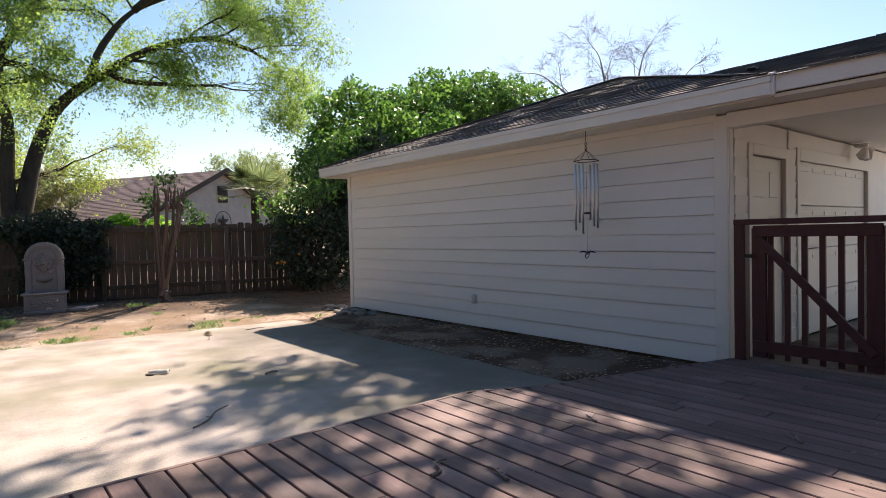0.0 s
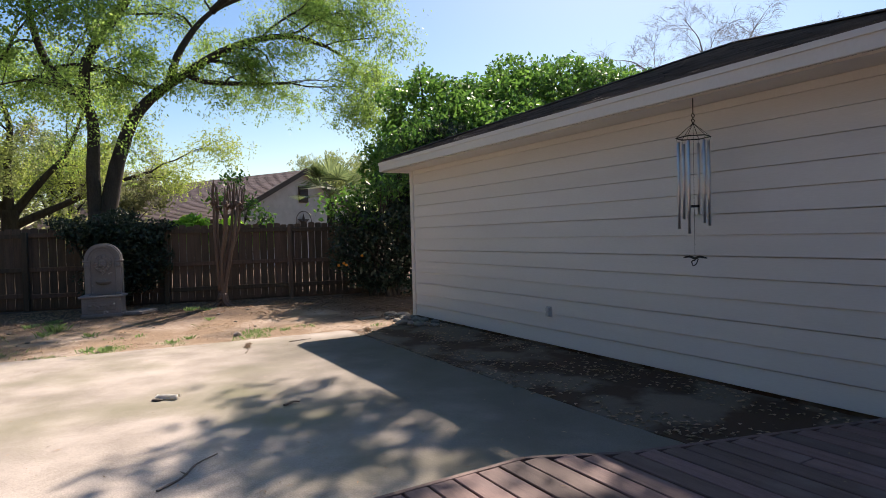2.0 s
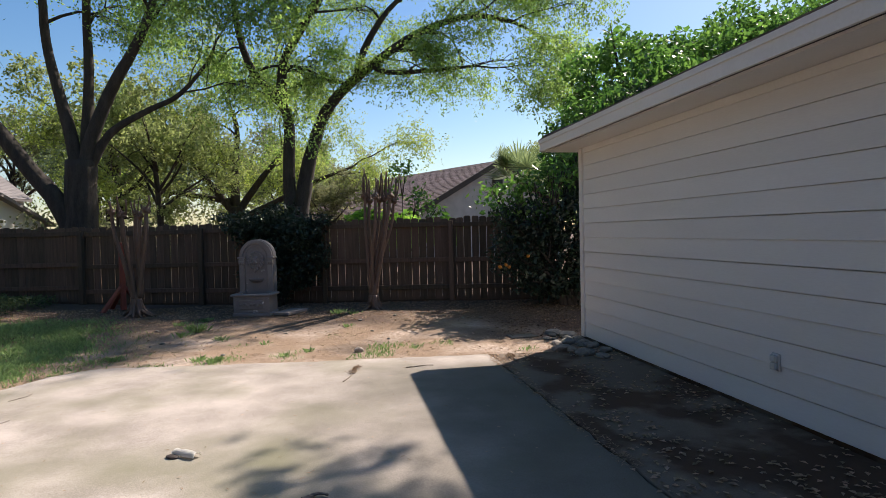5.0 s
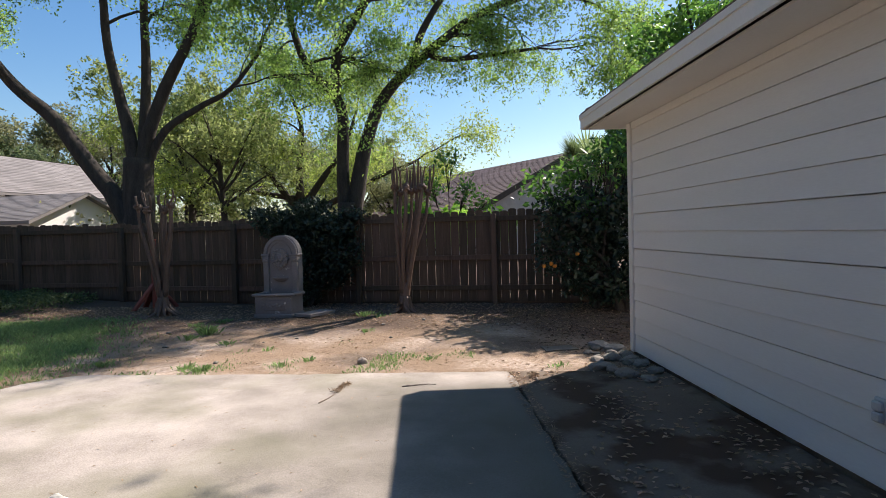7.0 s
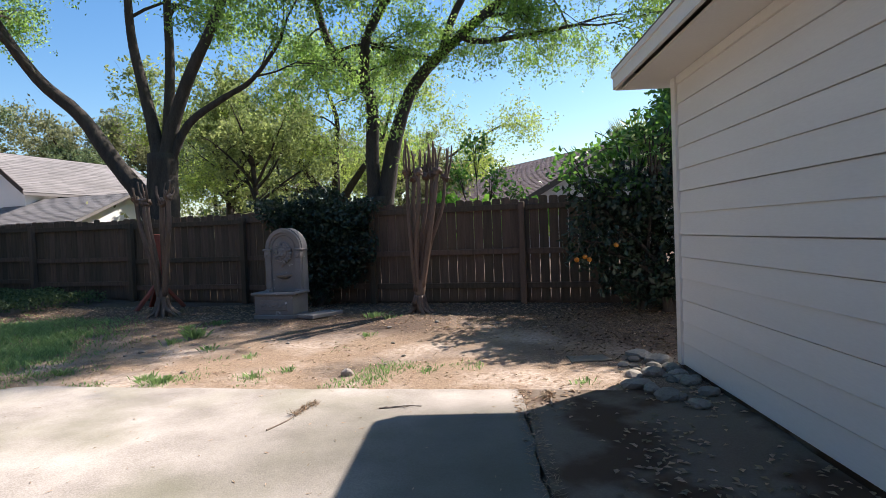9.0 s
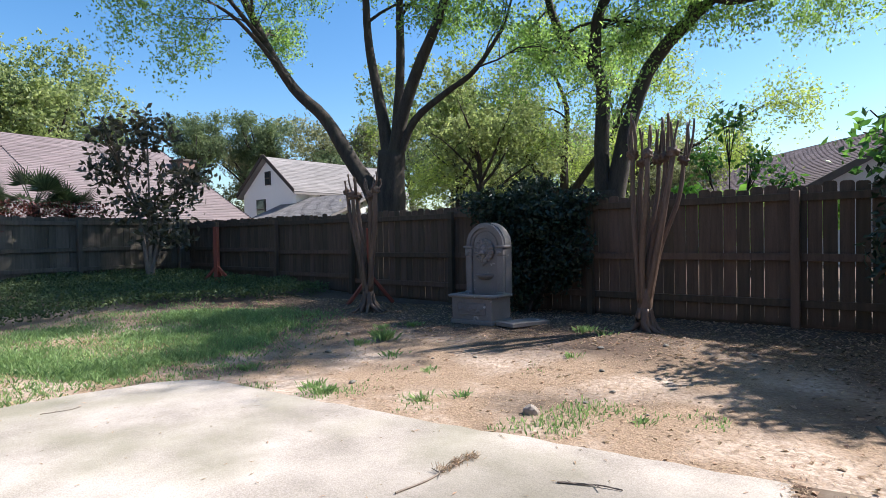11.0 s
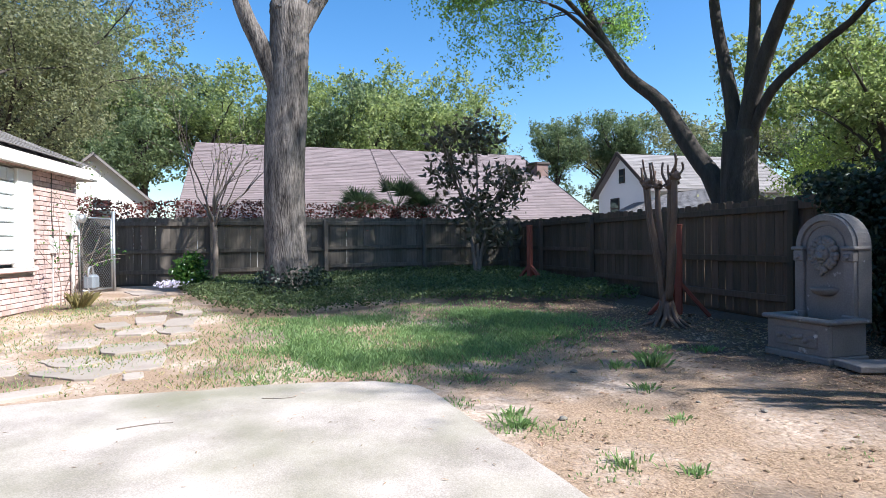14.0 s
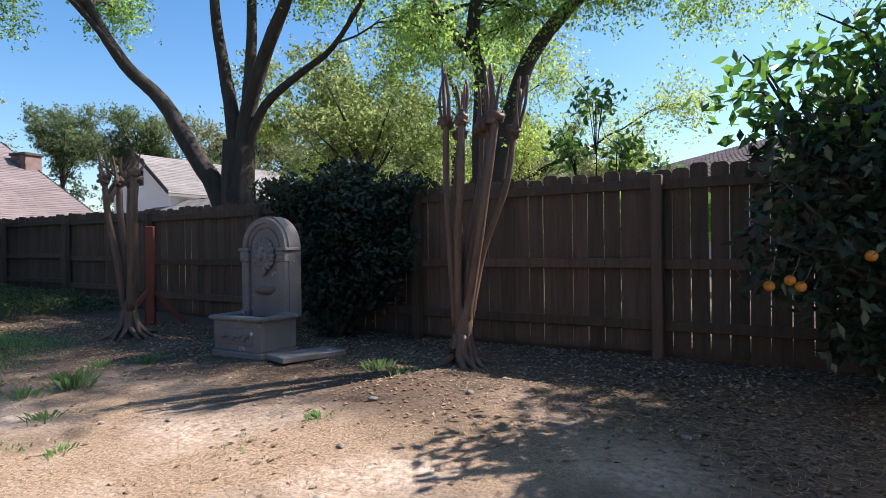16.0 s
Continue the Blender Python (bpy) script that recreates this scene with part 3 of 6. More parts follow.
# end wall of the garage, with openings for the side door and the garage door
END_Y = -WALL_L
endw = thing("wall_garage_end", pose(0, 0, 0), "white sided end wall of the garage under the breezeway", "wall", kind="structure")
for x0, x1, z0, z1 in ((0.12, 0.50, 0, SOFFIT), (0.50, 1.34, 2.10, SOFFIT), (1.34, 1.72, 0, SOFFIT), (1.72, 4.25, 2.12, SOFFIT), (4.25, 6.6, 0, SOFFIT)):
    part("wall_panel", box_bm(x1 - x0, 0.10, z1 - z0), "siding", endw, pose((x0 + x1) / 2, END_Y + 0.06, (z0 + z1) / 2))
for x0, x1 in ((0.12, 0.40), (1.44, 1.64)):
    for i in range(13):
        part("siding_board", box_bm(x1 - x0, 0.016, REVEAL + 0.01, 0.003), "siding", endw, pose((x0 + x1) / 2, END_Y + 0.0, 0.12 + i * REVEAL, 4.5))
for x0, x1, z0, z1 in ((0.41, 0.51, 0.06, 2.2), (1.33, 1.43, 0.06, 2.2), (0.51, 1.33, 2.09, 2.2), (1.65, 1.74, 0.06, 2.24), (4.23, 4.36, 0.06, 2.24), (1.74, 4.23, 2.10, 2.24)):
    part("casing", box_bm(x1 - x0, 0.03, z1 - z0, 0.004), "trim", endw, pose((x0 + x1) / 2, END_Y - 0.005, (z0 + z1) / 2))
door = thing("door_1", pose(0.92, END_Y + 0.045, 0.08), "closed white six-panel side door", "door", kind="structure")
part("door_leaf", box_bm(0.80, 0.04, 2.0, 0.004, (0, 0, 1.0)), "trim", door)
for px in (-0.2, 0.2):
    for pz, ph in ((0.45, 0.55), (1.12, 0.55), (1.72, 0.28)):
        part("panel", box_bm(0.26, 0.02, ph, 0.009), "trim", door, pose(px, -0.016, pz))
bm = bmesh.new()
bmesh.ops.create_uvsphere(bm, u_segments=12, v_segments=8, radius=0.03)
part("door_knob", bm, "steel", door, pose(-0.33, -0.05, 0.95), smooth=True)
gdoor = thing("garage_door", pose(2.985, END_Y + 0.05, 0.06), "closed white sectional garage door with ribbed panels", "garage door", kind="structure")
for i in range(4):
    part("section", box_bm(2.47, 0.04, 0.505, 0.008), "trim", gdoor, pose(0, 0, 0.255 + i * 0.512))
    for k in range(6):
        part("raised_bar", box_bm(0.30, 0.012, 0.05, 0.004), "trim", gdoor, pose(-1.0 + k * 0.4, -0.022, 0.42 + i * 0.512))

# roof: hip over the garage, running on over the breezeway
ROOF_Z, PITCH, EAVE = 2.60, 0.365, 0.40
YM, YN = -7.55, -13.2


def shingle_slope(name, a, b, up, rows, width, tab, seed, thick=0.012):
    """Courses of tabs from the eave line a to b upwards; width gives how far a course reaches at each end (trimmed by hips)."""
    rng = random.Random(seed)
    a, b, up = Vector(a), Vector(b), Vector(up)
    u = (b - a).normalized()
    n = u.cross(up).normalized()
    n = n if n.z > 0 else -n
    v, f = [], []
    step = up / rows
    for r in range(rows):
        lo, hi = width(r / rows, a, b)
        s = lo - rng.random() * tab
        while s < hi:
            e = min(hi, s + tab * rng.uniform(0.8, 1.2))
            s0 = max(lo, s)
            if e - s0 > 0.02:
                p = a + step * (r - 0.06)
                q = a + step * (r + 1.15)
                t = thick * rng.uniform(0.8, 1.5)
                k = len(v)
                v += [p + u * (s0 + 0.003), p + u * (e - 0.003), p + u * (e - 0.003) + n * t, p + u * (s0 + 0.003) + n * t, q + u * (e - 0.003) + n * 0.001, q + u * (s0 + 0.003) + n * 0.001]
                f += [(k, k + 1, k + 2, k + 3), (k + 3, k + 2, k + 4, k + 5)]
            s = e
    return raw_mesh(name, v, f)


roof = thing("garage_roof", pose(0, 0, 0), "low hip roof of dark weathered shingles with white fascia", "roof", kind="structure")
ex0, ex1, ey = -EAVE, 7.1, 0.35
k = (ey - YM) / 2
zr = ROOF_Z + k * PITCH
yr = ey - k
rv = [(ex0, ey, ROOF_Z), (ex1, ey, ROOF_Z), (ex1, YM, ROOF_Z), (ex0, YM, ROOF_Z), (ex0 + k, yr, zr), (ex1, yr, zr)]
part("roof_deck", raw_mesh("roof_deck", rv, [(0, 3, 4), (0, 4, 5, 1), (3, 2, 5, 4), (1, 5, 2), (0, 1, 2, 3)]), "shingle", roof)
part("shingles", shingle_slope("shingles", (ex0 - 0.03, ey, ROOF_Z + 0.004), (ex0 - 0.03, YM, ROOF_Z + 0.004), (k, 0, k * PITCH), 28, lambda t, a, b: (t * k, 2 * k - t * k), 0.30, 2), "shingle", roof)
part("shingles", shingle_slope("shingles", (ex1, ey + 0.03, ROOF_Z + 0.004), (ex0, ey + 0.03, ROOF_Z + 0.004), (0, -k, k * PITCH), 28, lambda t, a, b: (0, ex1 - ex0 - t * k), 0.30, 3), "shingle", roof)
part("shingles", shingle_slope("shingles", (ex0, YM, ROOF_Z + 0.004), (ex1, YM, ROOF_Z + 0.004), (0, k, k * PITCH), 28, lambda t, a, b: (t * k, ex1 - ex0), 0.30, 5), "shingle", roof)
for i in range(22):
    f = i / 22 * k
    for y_, w_ in ((ey - f, -45), (YM + f, 45)):
        if i < (3 if w_ > 0 else 1):
            continue
        part("hip_cap", box_bm(0.30, 0.24, 0.014, 0.004), "shingle", roof, Matrix.Translation((ex0 + f, y_, ROOF_Z + f * PITCH + 0.022)) @ Matrix.Rotation(radians(w_), 4, "Z") @ Matrix.Rotation(radians(-14.5), 4, "Y"))
LOWP, XB = 0.305, 2.8
zb = ROOF_Z + (XB - ex0) * LOWP
XE = 4.6
zx = zb - (XE - XB) * LOWP
part("breezeway_deck", raw_mesh("breezeway_deck", [(ex0, YM, ROOF_Z), (ex0, YN, ROOF_Z), (XE, YN, zx), (XE, YM, zx), (XB, YM + 2.2, zb), (XB, YN, zb)],
                                [(0, 1, 5, 4), (3, 4, 5, 2), (0, 3, 2, 1), (1, 2, 5), (0, 4, 3)]), "shingle", roof)
part("shingles", shingle_slope("shingles", (ex0 - 0.012, YM + 0.1, ROOF_Z + 0.006), (ex0 - 0.012, YN, ROOF_Z + 0.006), (XB - ex0, 0, (XB - ex0) * LOWP), 21, lambda t, a, b: (-t * 2.2, YM - YN + 0.1), 0.30, 6), "shingle", roof)
part("fascia", box_bm(0.03, 7.9, 0.15, 0.004), "trim", roof, pose(ex0 - 0.012, ey - 3.95, ROOF_Z - 0.072))
part("fascia", box_bm(0.03, 5.6, 0.15, 0.004), "trim", roof, pose(ex0 + 0.016, -7.56 - 2.8, ROOF_Z - 0.052))
part("drip_edge", box_bm(0.02, 7.9, 0.05, 0.003), "trim", roof, pose(ex0 - 0.030, ey - 3.95, ROOF_Z - 0.020))
part("fascia", box_bm(7.4, 0.03, 0.15, 0.004), "trim", roof, pose(3.3, ey + 0.012, ROOF_Z - 0.072))
part("end_block", box_bm(0.04, 0.05, 0.19, 0.004), "trim", roof, pose(ex0 + 0.0, -7.55, ROOF_Z - 0.06))
sof = part("ceiling_soffit", box_bm(7.3, 7.86, 0.02), "soffit", None, pose(3.3, ey - 3.95, SOFFIT + 0.035))
tagged(sof, "painted boarded soffit under the garage eave", "soffit", kind="structure")
bz = part("ceiling_breezeway", box_bm(3.62, 5.6, 0.03), "soffit", None, pose(1.45, -10.35, SOFFIT + 0.03))
tagged(bz, "painted ceiling over the breezeway", "ceiling", kind="structure")
beam = part("trim_beam", box_bm(0.14, 5.4, 0.14, 0.006), "trim", None, pose(0.0, -9.72, SOFFIT - 0.06))
tagged(beam, "white painted header beam over the breezeway opening", "beam", kind="structure")
bm = bmesh.new()
bmesh.ops.create_cone(bm, cap_ends=True, segments=12, radius1=0.035, radius2=0.03, depth=0.14)
vent = thing("roof_vent", pose(0.55, -7.0, ROOF_Z + 0.55 * PITCH + 0.06), "small black roof vent pipe on the shingles", "vent")
part("pipe", bm, "black", vent)
part("cap", box_bm(0.09, 0.09, 0.03, 0.01), "black", vent, pose(0, 0, 0.08))
part("flashing", box_bm(0.2, 0.2, 0.012, 0.004), "black", vent, pose(0, 0, -0.06, 0, -19.8))

# house that the breezeway leads to, behind the walker
hw = part("wall_house_near", box_bm(3.6, 0.2, 2.4), "siding", None, pose(1.5, -12.6, 1.2))
tagged(hw, "white sided house wall at the end of the breezeway", "wall", kind="structure")
# two unseen dark walls, added to keep sky light off the shaded patio
hb = part("wall_house_patio", box_bm(9.6, 0.2, 5.2), "dark_wood", None, pose(-4.8, -13.2, 2.6))
tagged(hb, "unseen dark wall behind the patio, added to block sky light", "wall", kind="structure")
hs = part("wall_house_side", box_bm(0.2, 7.4, 5.2), "dark_wood", None, pose(-9.75, -9.45, 2.6))
tagged(hs, "unseen dark wall beside the patio, added to block sky light", "wall", kind="structure")

# flood lamp in the breezeway
flood = thing("flood_light", pose(3.55, END_Y - 0.13, 2.30), "white twin flood light under the breezeway ceiling", "light")
part("mount", box_bm(0.16, 0.16, 0.05, 0.02), "trim", flood, pose(0, 0, 0.09))
for sx in (-0.1, 0.1):
    bm = bmesh.new()
    bmesh.ops.create_cone(bm, cap_ends=True, segments=14, radius1=0.075, radius2=0.03, depth=0.13)
    lamp = part("lamp_head", bm, "bulb", flood, pose(sx, -0.05, 0.0, 25, sx * 300, 0), smooth=True)
    bm = bmesh.new()
    bmesh.ops.create_uvsphere(bm, u_segments=12, v_segments=8, radius=0.062)
    part("bulb", bm, "steel", lamp, pose(0, 0, -0.06), smooth=True)

# gate of the breezeway
gate = thing("gate", pose(-0.12, -7.17, DECK_Z), "closed dark red wooden picket gate with diagonal brace", "gate")
GH = 1.24
part("post", box_bm(0.10, 0.10, GH, 0.006), "gate_red", gate, pose(0, 0, GH / 2))
part("post", box_bm(0.10, 0.10, GH, 0.006), "gate_red", gate, pose(0, -1.18, GH / 2))
part("top_rail", box_bm(0.11, 1.30, 0.05, 0.006), "gate_red", gate, pose(0, -0.6, GH + 0.015))
part("upper_rail", box_bm(0.04, 0.96, 0.10, 0.004), "gate_red", gate, pose(-0.01, -0.59, GH - 0.07))
part("lower_rail", box_bm(0.04, 0.96, 0.10, 0.004), "gate_red", gate, pose(-0.01, -0.59, 0.14))
for i in range(6):
    part("baluster", box_bm(0.032, 0.045, GH - 0.10, 0.003), "gate_red", gate, pose(0.028, -0.24 - i * 0.135, GH / 2 - 0.02))
part("stile", box_bm(0.042, 0.12, GH - 0.08, 0.004), "gate_red", gate, pose(0.0, -0.155, GH / 2))
part("stile", box_bm(0.042, 0.12, GH - 0.08, 0.004), "gate_red", gate, pose(0.0, -1.02, GH / 2))
dl = math.hypot(0.86, 0.92)
part("brace", box_bm(0.03, dl, 0.07, 0.003), "gate_red", gate, pose(-0.03, -0.59, GH / 2 + 0.02, math.degrees(math.atan2(0.92, 0.86))))
part("latch", box_bm(0.03, 0.06, 0.03, 0.004), "black", gate, pose(-0.06, -0.09, 0.95))

# ---- fences ----
FA, FB = Vector((0.9, 3.30)), Vector((-14.25, 7.02))
LA, LB = Vector((-14.25, 7.02)), Vector((-15.3, -3.9))


def picket_mesh(w, h):
    """A dog-eared picket."""
    c = 0.03
    bm = prism([(-w / 2, 0), (w / 2, 0), (w / 2, h - c), (w / 2 - c * 0.3, h - c * 0.35), (w / 2 - c, h), (-w / 2 + c, h), (-w / 2 + c * 0.3, h - c * 0.35), (-w / 2, h - c)], -0.009, 0.009)
    for v in bm.verts:
        v.co = Vector((v.co.x, v.co.z, v.co.y))
    bmesh.ops.recalc_face_normals(bm, faces=bm.faces)
    return mesh_of(bm, "picket")


def fence_run(name, a, b, top, material, label, seed, board=True, rails_in=True, gaps=(0.001, 0.002, 0.003, 0.004, 0.005, 0.006)):
    """Posts, rails and pickets from a to b; rails and posts face the yard."""
    rng = random.Random(seed)
    f = thing(name, pose(0, 0, 0), label, "fence", kind="structure")
    d = b - a
    length = d.length
    u = d / length
    ang = math.degrees(math.atan2(u.y, u.x))
    n = Vector((-u.y, u.x))
    inward = n if (Vector((-6, 0)) - a).dot(n) > 0 else -n
    w = 0.14
    shapes = [picket_mesh(w - 0.003 - 0.002 * i, top(0.5) + 0.02 * (i - 1)) for i in range(3)]
    s = 0.07
    while s < length:
        p = a + u * s
        z = ground_z(p.x, p.y) + 0.04
        hgt = top(s / length) - z
        m = shapes[rng.randrange(3)]
        base = top(0.5)
        part("picket", m, material, f, Matrix.Translation((p.x, p.y, z)) @ Matrix.Rotation(radians(ang), 4, "Z") @ Matrix.Rotation(radians(rng.uniform(-0.22, 0.22)), 4, "Y") @ Matrix.Diagonal((1, 1, hgt / base * rng.uniform(0.992, 1.008), 1)))
        s += w + rng.choice(gaps)
    s = POST0.get(name, 0.3)
    marks = []
    while s < length:
        marks.append(s)
        p = a + u * s + inward * 0.09
        z = ground_z(p.x, p.y)
        hgt = top(s / length) - 0.06 - z
        part("post", box_bm(0.09, 0.09, hgt, 0.006), material, f, pose(p.x, p.y, z + hgt / 2, 0, 0, ang))
        s += 2.43
    edges = [0.0] + marks + [length]
    for s0, s1 in zip(edges, edges[1:]):
        mid = a + u * ((s0 + s1) / 2) + inward * 0.035
        z = ground_z(mid.x, mid.y)
        t = top((s0 + s1) / 2 / length)
        for rz in (0.28, (t - z) * 0.50, t - z - 0.13):
            part("rail", box_bm(s1 - s0 - 0.02, 0.04, 0.085, 0.004), material, f, pose(mid.x, mid.y, z + rz, 0, 0, ang))
        if board:
            part("rot_board", box_bm(s1 - s0 - 0.01, 0.03, 0.16, 0.004), material, f, pose(mid.x - inward.x * 0.07, mid.y - inward.y * 0.07, z + 0.02, 0, 0, ang))
    return f


def along(x):
    return (FA.x - x) / (FA.x - FB.x) * (FB - FA).length


POST0 = {"fence_back": along(-1.0) - 0.0, "fence_left": 0.35}
fence_run("fence_back", FA, FB, lambda t: 1.67 + 0.03 * t + 0.02 * math.sin(9 * t), "fence", "tall brown weathered dog-eared picket fence in shade", 11)
fence_run("fence_left", LA, LB, lambda t: 1.80 - 0.06 * t, "grey_fence", "grey weathered picket fence with three rails", 12, gaps=(-0.012, -0.008, -0.004, 0.0))

# ---- main trees ----
O1 = (-9.8, 9.6)
grown_tree("oak_tree", pose(O1[0], O1[1], 0.3), [
    ([(0.1, 0, -0.4), (0.05, 0, 0.8), (0.1, 0, 2.0), (0.15, 0, 3.2)], 0.44, 0.36),
    ([(-0.05, 0, 1.2), (-0.5, 0, 2.2), (-1.1, 0, 3.0), (-2.0, 0, 4.3), (-2.9, -0.2, 5.2), (-3.7, -0.4, 6.5), (-4.4, -0.6, 8.0), (-5.2, -0.9, 9.6)], 0.28, 0.08),
    ([(0.1, 0, 2.6), (-0.1, 0.1, 3.8), (-0.4, 0.2, 5.0), (-0.7, 0.3, 6.4), (-0.8, 0.3, 8.2), (-1.3, 0.5, 10.0)], 0.20, 0.07),
    ([(0.2, 0.1, 2.8), (0.25, 0.2, 4.1), (0.3, 0.3, 5.6), (0.3, 0.4, 8.0), (0.6, 0.6, 10.5)], 0.19, 0.07),
    ([(0.2, 0, 2.8), (0.5, -0.1, 3.9), (1.1, -0.2, 5.2), (1.7, -0.3, 6.2), (2.2, -0.4, 7.4), (2.8, -0.6, 9.4)], 0.22, 0.07),
    ([(0.3, 0, 2.9), (0.9, -0.1, 3.9), (1.9, -0.2, 4.5), (2.7, -0.3, 4.9), (3.5, -0.4, 5.8)], 0.13, 0.04),
    ([(-0.8, 0.3, 8.2), (-0.6, -1.2, 9.8), (-0.2, -2.6, 10.8)], 0.10, 0.05),
    ([(-2.9, -0.2, 5.2), (-3.3, -0.8, 6.1), (-3.8, -1.4, 6.9), (-4.1, -1.8, 7.2)], 0.09, 0.035),
    ([(-3.7, -0.4, 6.5), (-4.0, -1.2, 7.3), (-4.1, -2.0, 7.9)], 0.08, 0.035),
    ([(2.2, -0.4, 7.4), (3.4, -0.8, 8.8), (4.6, -1.0, 9.8)], 0.10, 0.05),
    ([(0.3, 0.4, 8.0), (1.8, -0.6, 10.0), (2.8, -1.2, 11.0)], 0.10, 0.05),
], "tall oak with several dark limbs and sparse spring leaves", 21, level=2, kids=5, length=2.7, leafy=21, cloud=0.27, leaf=(0.095, 0.052), leaf_mat="oak_leaf", start=0.62, every=0.55, hang=0.4, droop=0.2, group="oaks")

O2 = (-4.4, 11.5)
grown_tree("oak_tree", pose(O2[0], O2[1], 0.3), [
    ([(-0.05, 0, -0.4), (0.0, 0, 1.0), (0.0, 0, 2.0)], 0.36, 0.33),
    ([(0.1, 0, 1.4), (0.35, 0, 2.8), (0.65, 0, 4.0), (1.2, 0, 5.2), (2.5, -0.1, 6.4), (4.0, -0.3, 7.4), (5.6, -0.5, 7.9), (6.9, -0.7, 7.7)], 0.27, 0.07),
    ([(-0.1, 0, 1.4), (-0.15, 0, 3.0), (-0.1, 0, 4.6), (-0.4, 0, 5.3), (-1.1, -0.1, 6.1), (-1.5, -0.2, 7.4), (-1.6, -0.3, 9.0)], 0.23, 0.07),
    ([(-0.3, 0, 5.2), (-0.2, 0.1, 6.5), (0.4, 0.2, 7.6), (1.0, 0.3, 8.6), (1.6, 0.4, 10.0)], 0.18, 0.06),
    ([(2.5, -0.1, 6.4), (3.0, -0.4, 6.1), (4.2, -0.7, 6.1), (5.6, -1.0, 6.2)], 0.12, 0.04),
    ([(2.0, -0.1, 6.0), (2.4, 0.1, 7.2), (3.4, 0.3, 8.6), (5.0, 0.4, 9.6)], 0.15, 0.05),
    ([(0.4, 0.2, 7.6), (1.4, -0.3, 9.2), (2.8, -0.9, 10.2), (4.2, -1.4, 10.6)], 0.13, 0.05),
    ([(3.4, 0.3, 8.6), (4.4, -0.3, 9.6), (5.6, -0.9, 10.2), (6.6, -1.2, 10.4)], 0.12, 0.05),
    ([(1.0, 0.3, 8.6), (1.2, -0.8, 9.8), (1.8, -1.8, 10.4)], 0.11, 0.05),
    ([(3.4, 0.3, 8.6), (4.4, -0.8, 9.4), (5.2, -1.7, 9.8)], 0.10, 0.05),
], "spreading oak with two dark trunks and drooping spring leaves", 22, level=2, kids=5, length=2.4, leafy=21, cloud=0.25, leaf=(0.092, 0.05), leaf_mat="oak_leaf", start=0.5, every=0.5, hang=0.7, droop=0.22, group="oaks")

grown_tree("oak_tree", pose(-7.4, 18.6, 0.3), [
    ([(0.1, 0, -0.4), (0.1, 0, 1.2), (0.15, 0, 2.4)], 0.36, 0.28),
    ([(0.1, 0, 2.0), (-0.8, 0, 3.2), (-1.8, -0.2, 4.6), (-2.6, -0.3, 5.0), (-4.0, -0.5, 5.4)], 0.18, 0.05),
    ([(0.1, 0, 2.2), (0.1, 0.1, 4.0), (0.2, 0.2, 5.8), (-0.4, 0.3, 7.4)], 0.20, 0.05),
    ([(0.2, 0, 2.2), (1.2, 0, 3.6), (2.0, -0.1, 4.6), (2.6, -0.2, 6.2)], 0.18, 0.05),
    ([(0.2, 0, 1.8), (1.8, 0, 2.6), (3.4, -0.2, 3.4), (5.0, -0.4, 4.0)], 0.18, 0.05),
    ([(-0.1, 0, 2.6), (-1.6, 0.4, 2.9), (-3.4, 0.6, 3.2), (-5.0, 0.6, 3.9)], 0.14, 0.04),
], "curving open oak with yellow-green new leaves", 23, level=2, kids=5, length=2.5, leafy=14, cloud=0.34, leaf=(0.11, 0.06), leaf_mat="spring_leaf", start=0.4, every=0.8, hang=0.3, group="oaks")

grown_tree("ash_tree", pose(-12.2, 0.32, 0.28), [
    ([(0, 0, -0.3), (0, 0, 0.3), (0, -0.01, 1.0), (0.0, 0.0, 2.4), (0.02, 0.08, 3.8), (0.02, 0.12, 5.2)], 0.365, 0.345),
    ([(0.02, 0.1, 5.0), (0.0, 0.3, 7.5), (0.3, 0.4, 10.0)], 0.335, 0.16),
    ([(0, -0.10, 3.75), (0.0, -0.42, 4.45), (0.0, -0.72, 5.1), (0.1, -1.0, 6.3), (0.3, -1.3, 8.5)], 0.20, 0.08),
    ([(0, 0.2, 4.6), (0.0, 0.5, 5.1), (0.0, 0.95, 5.9), (0.2, 1.6, 7.6), (0.5, 2.2, 9.2)], 0.18, 0.07),
], "massive straight grey-barked tree with a flared base", 24, level=2, kids=4, length=2.2, leafy=8, cloud=0.25, leaf=(0.1, 0.06), leaf_mat="oak_leaf", bark="grey_bark", start=0.86, every=0.8, flare=True, sides=26, knots=0.035, hang=0.2)

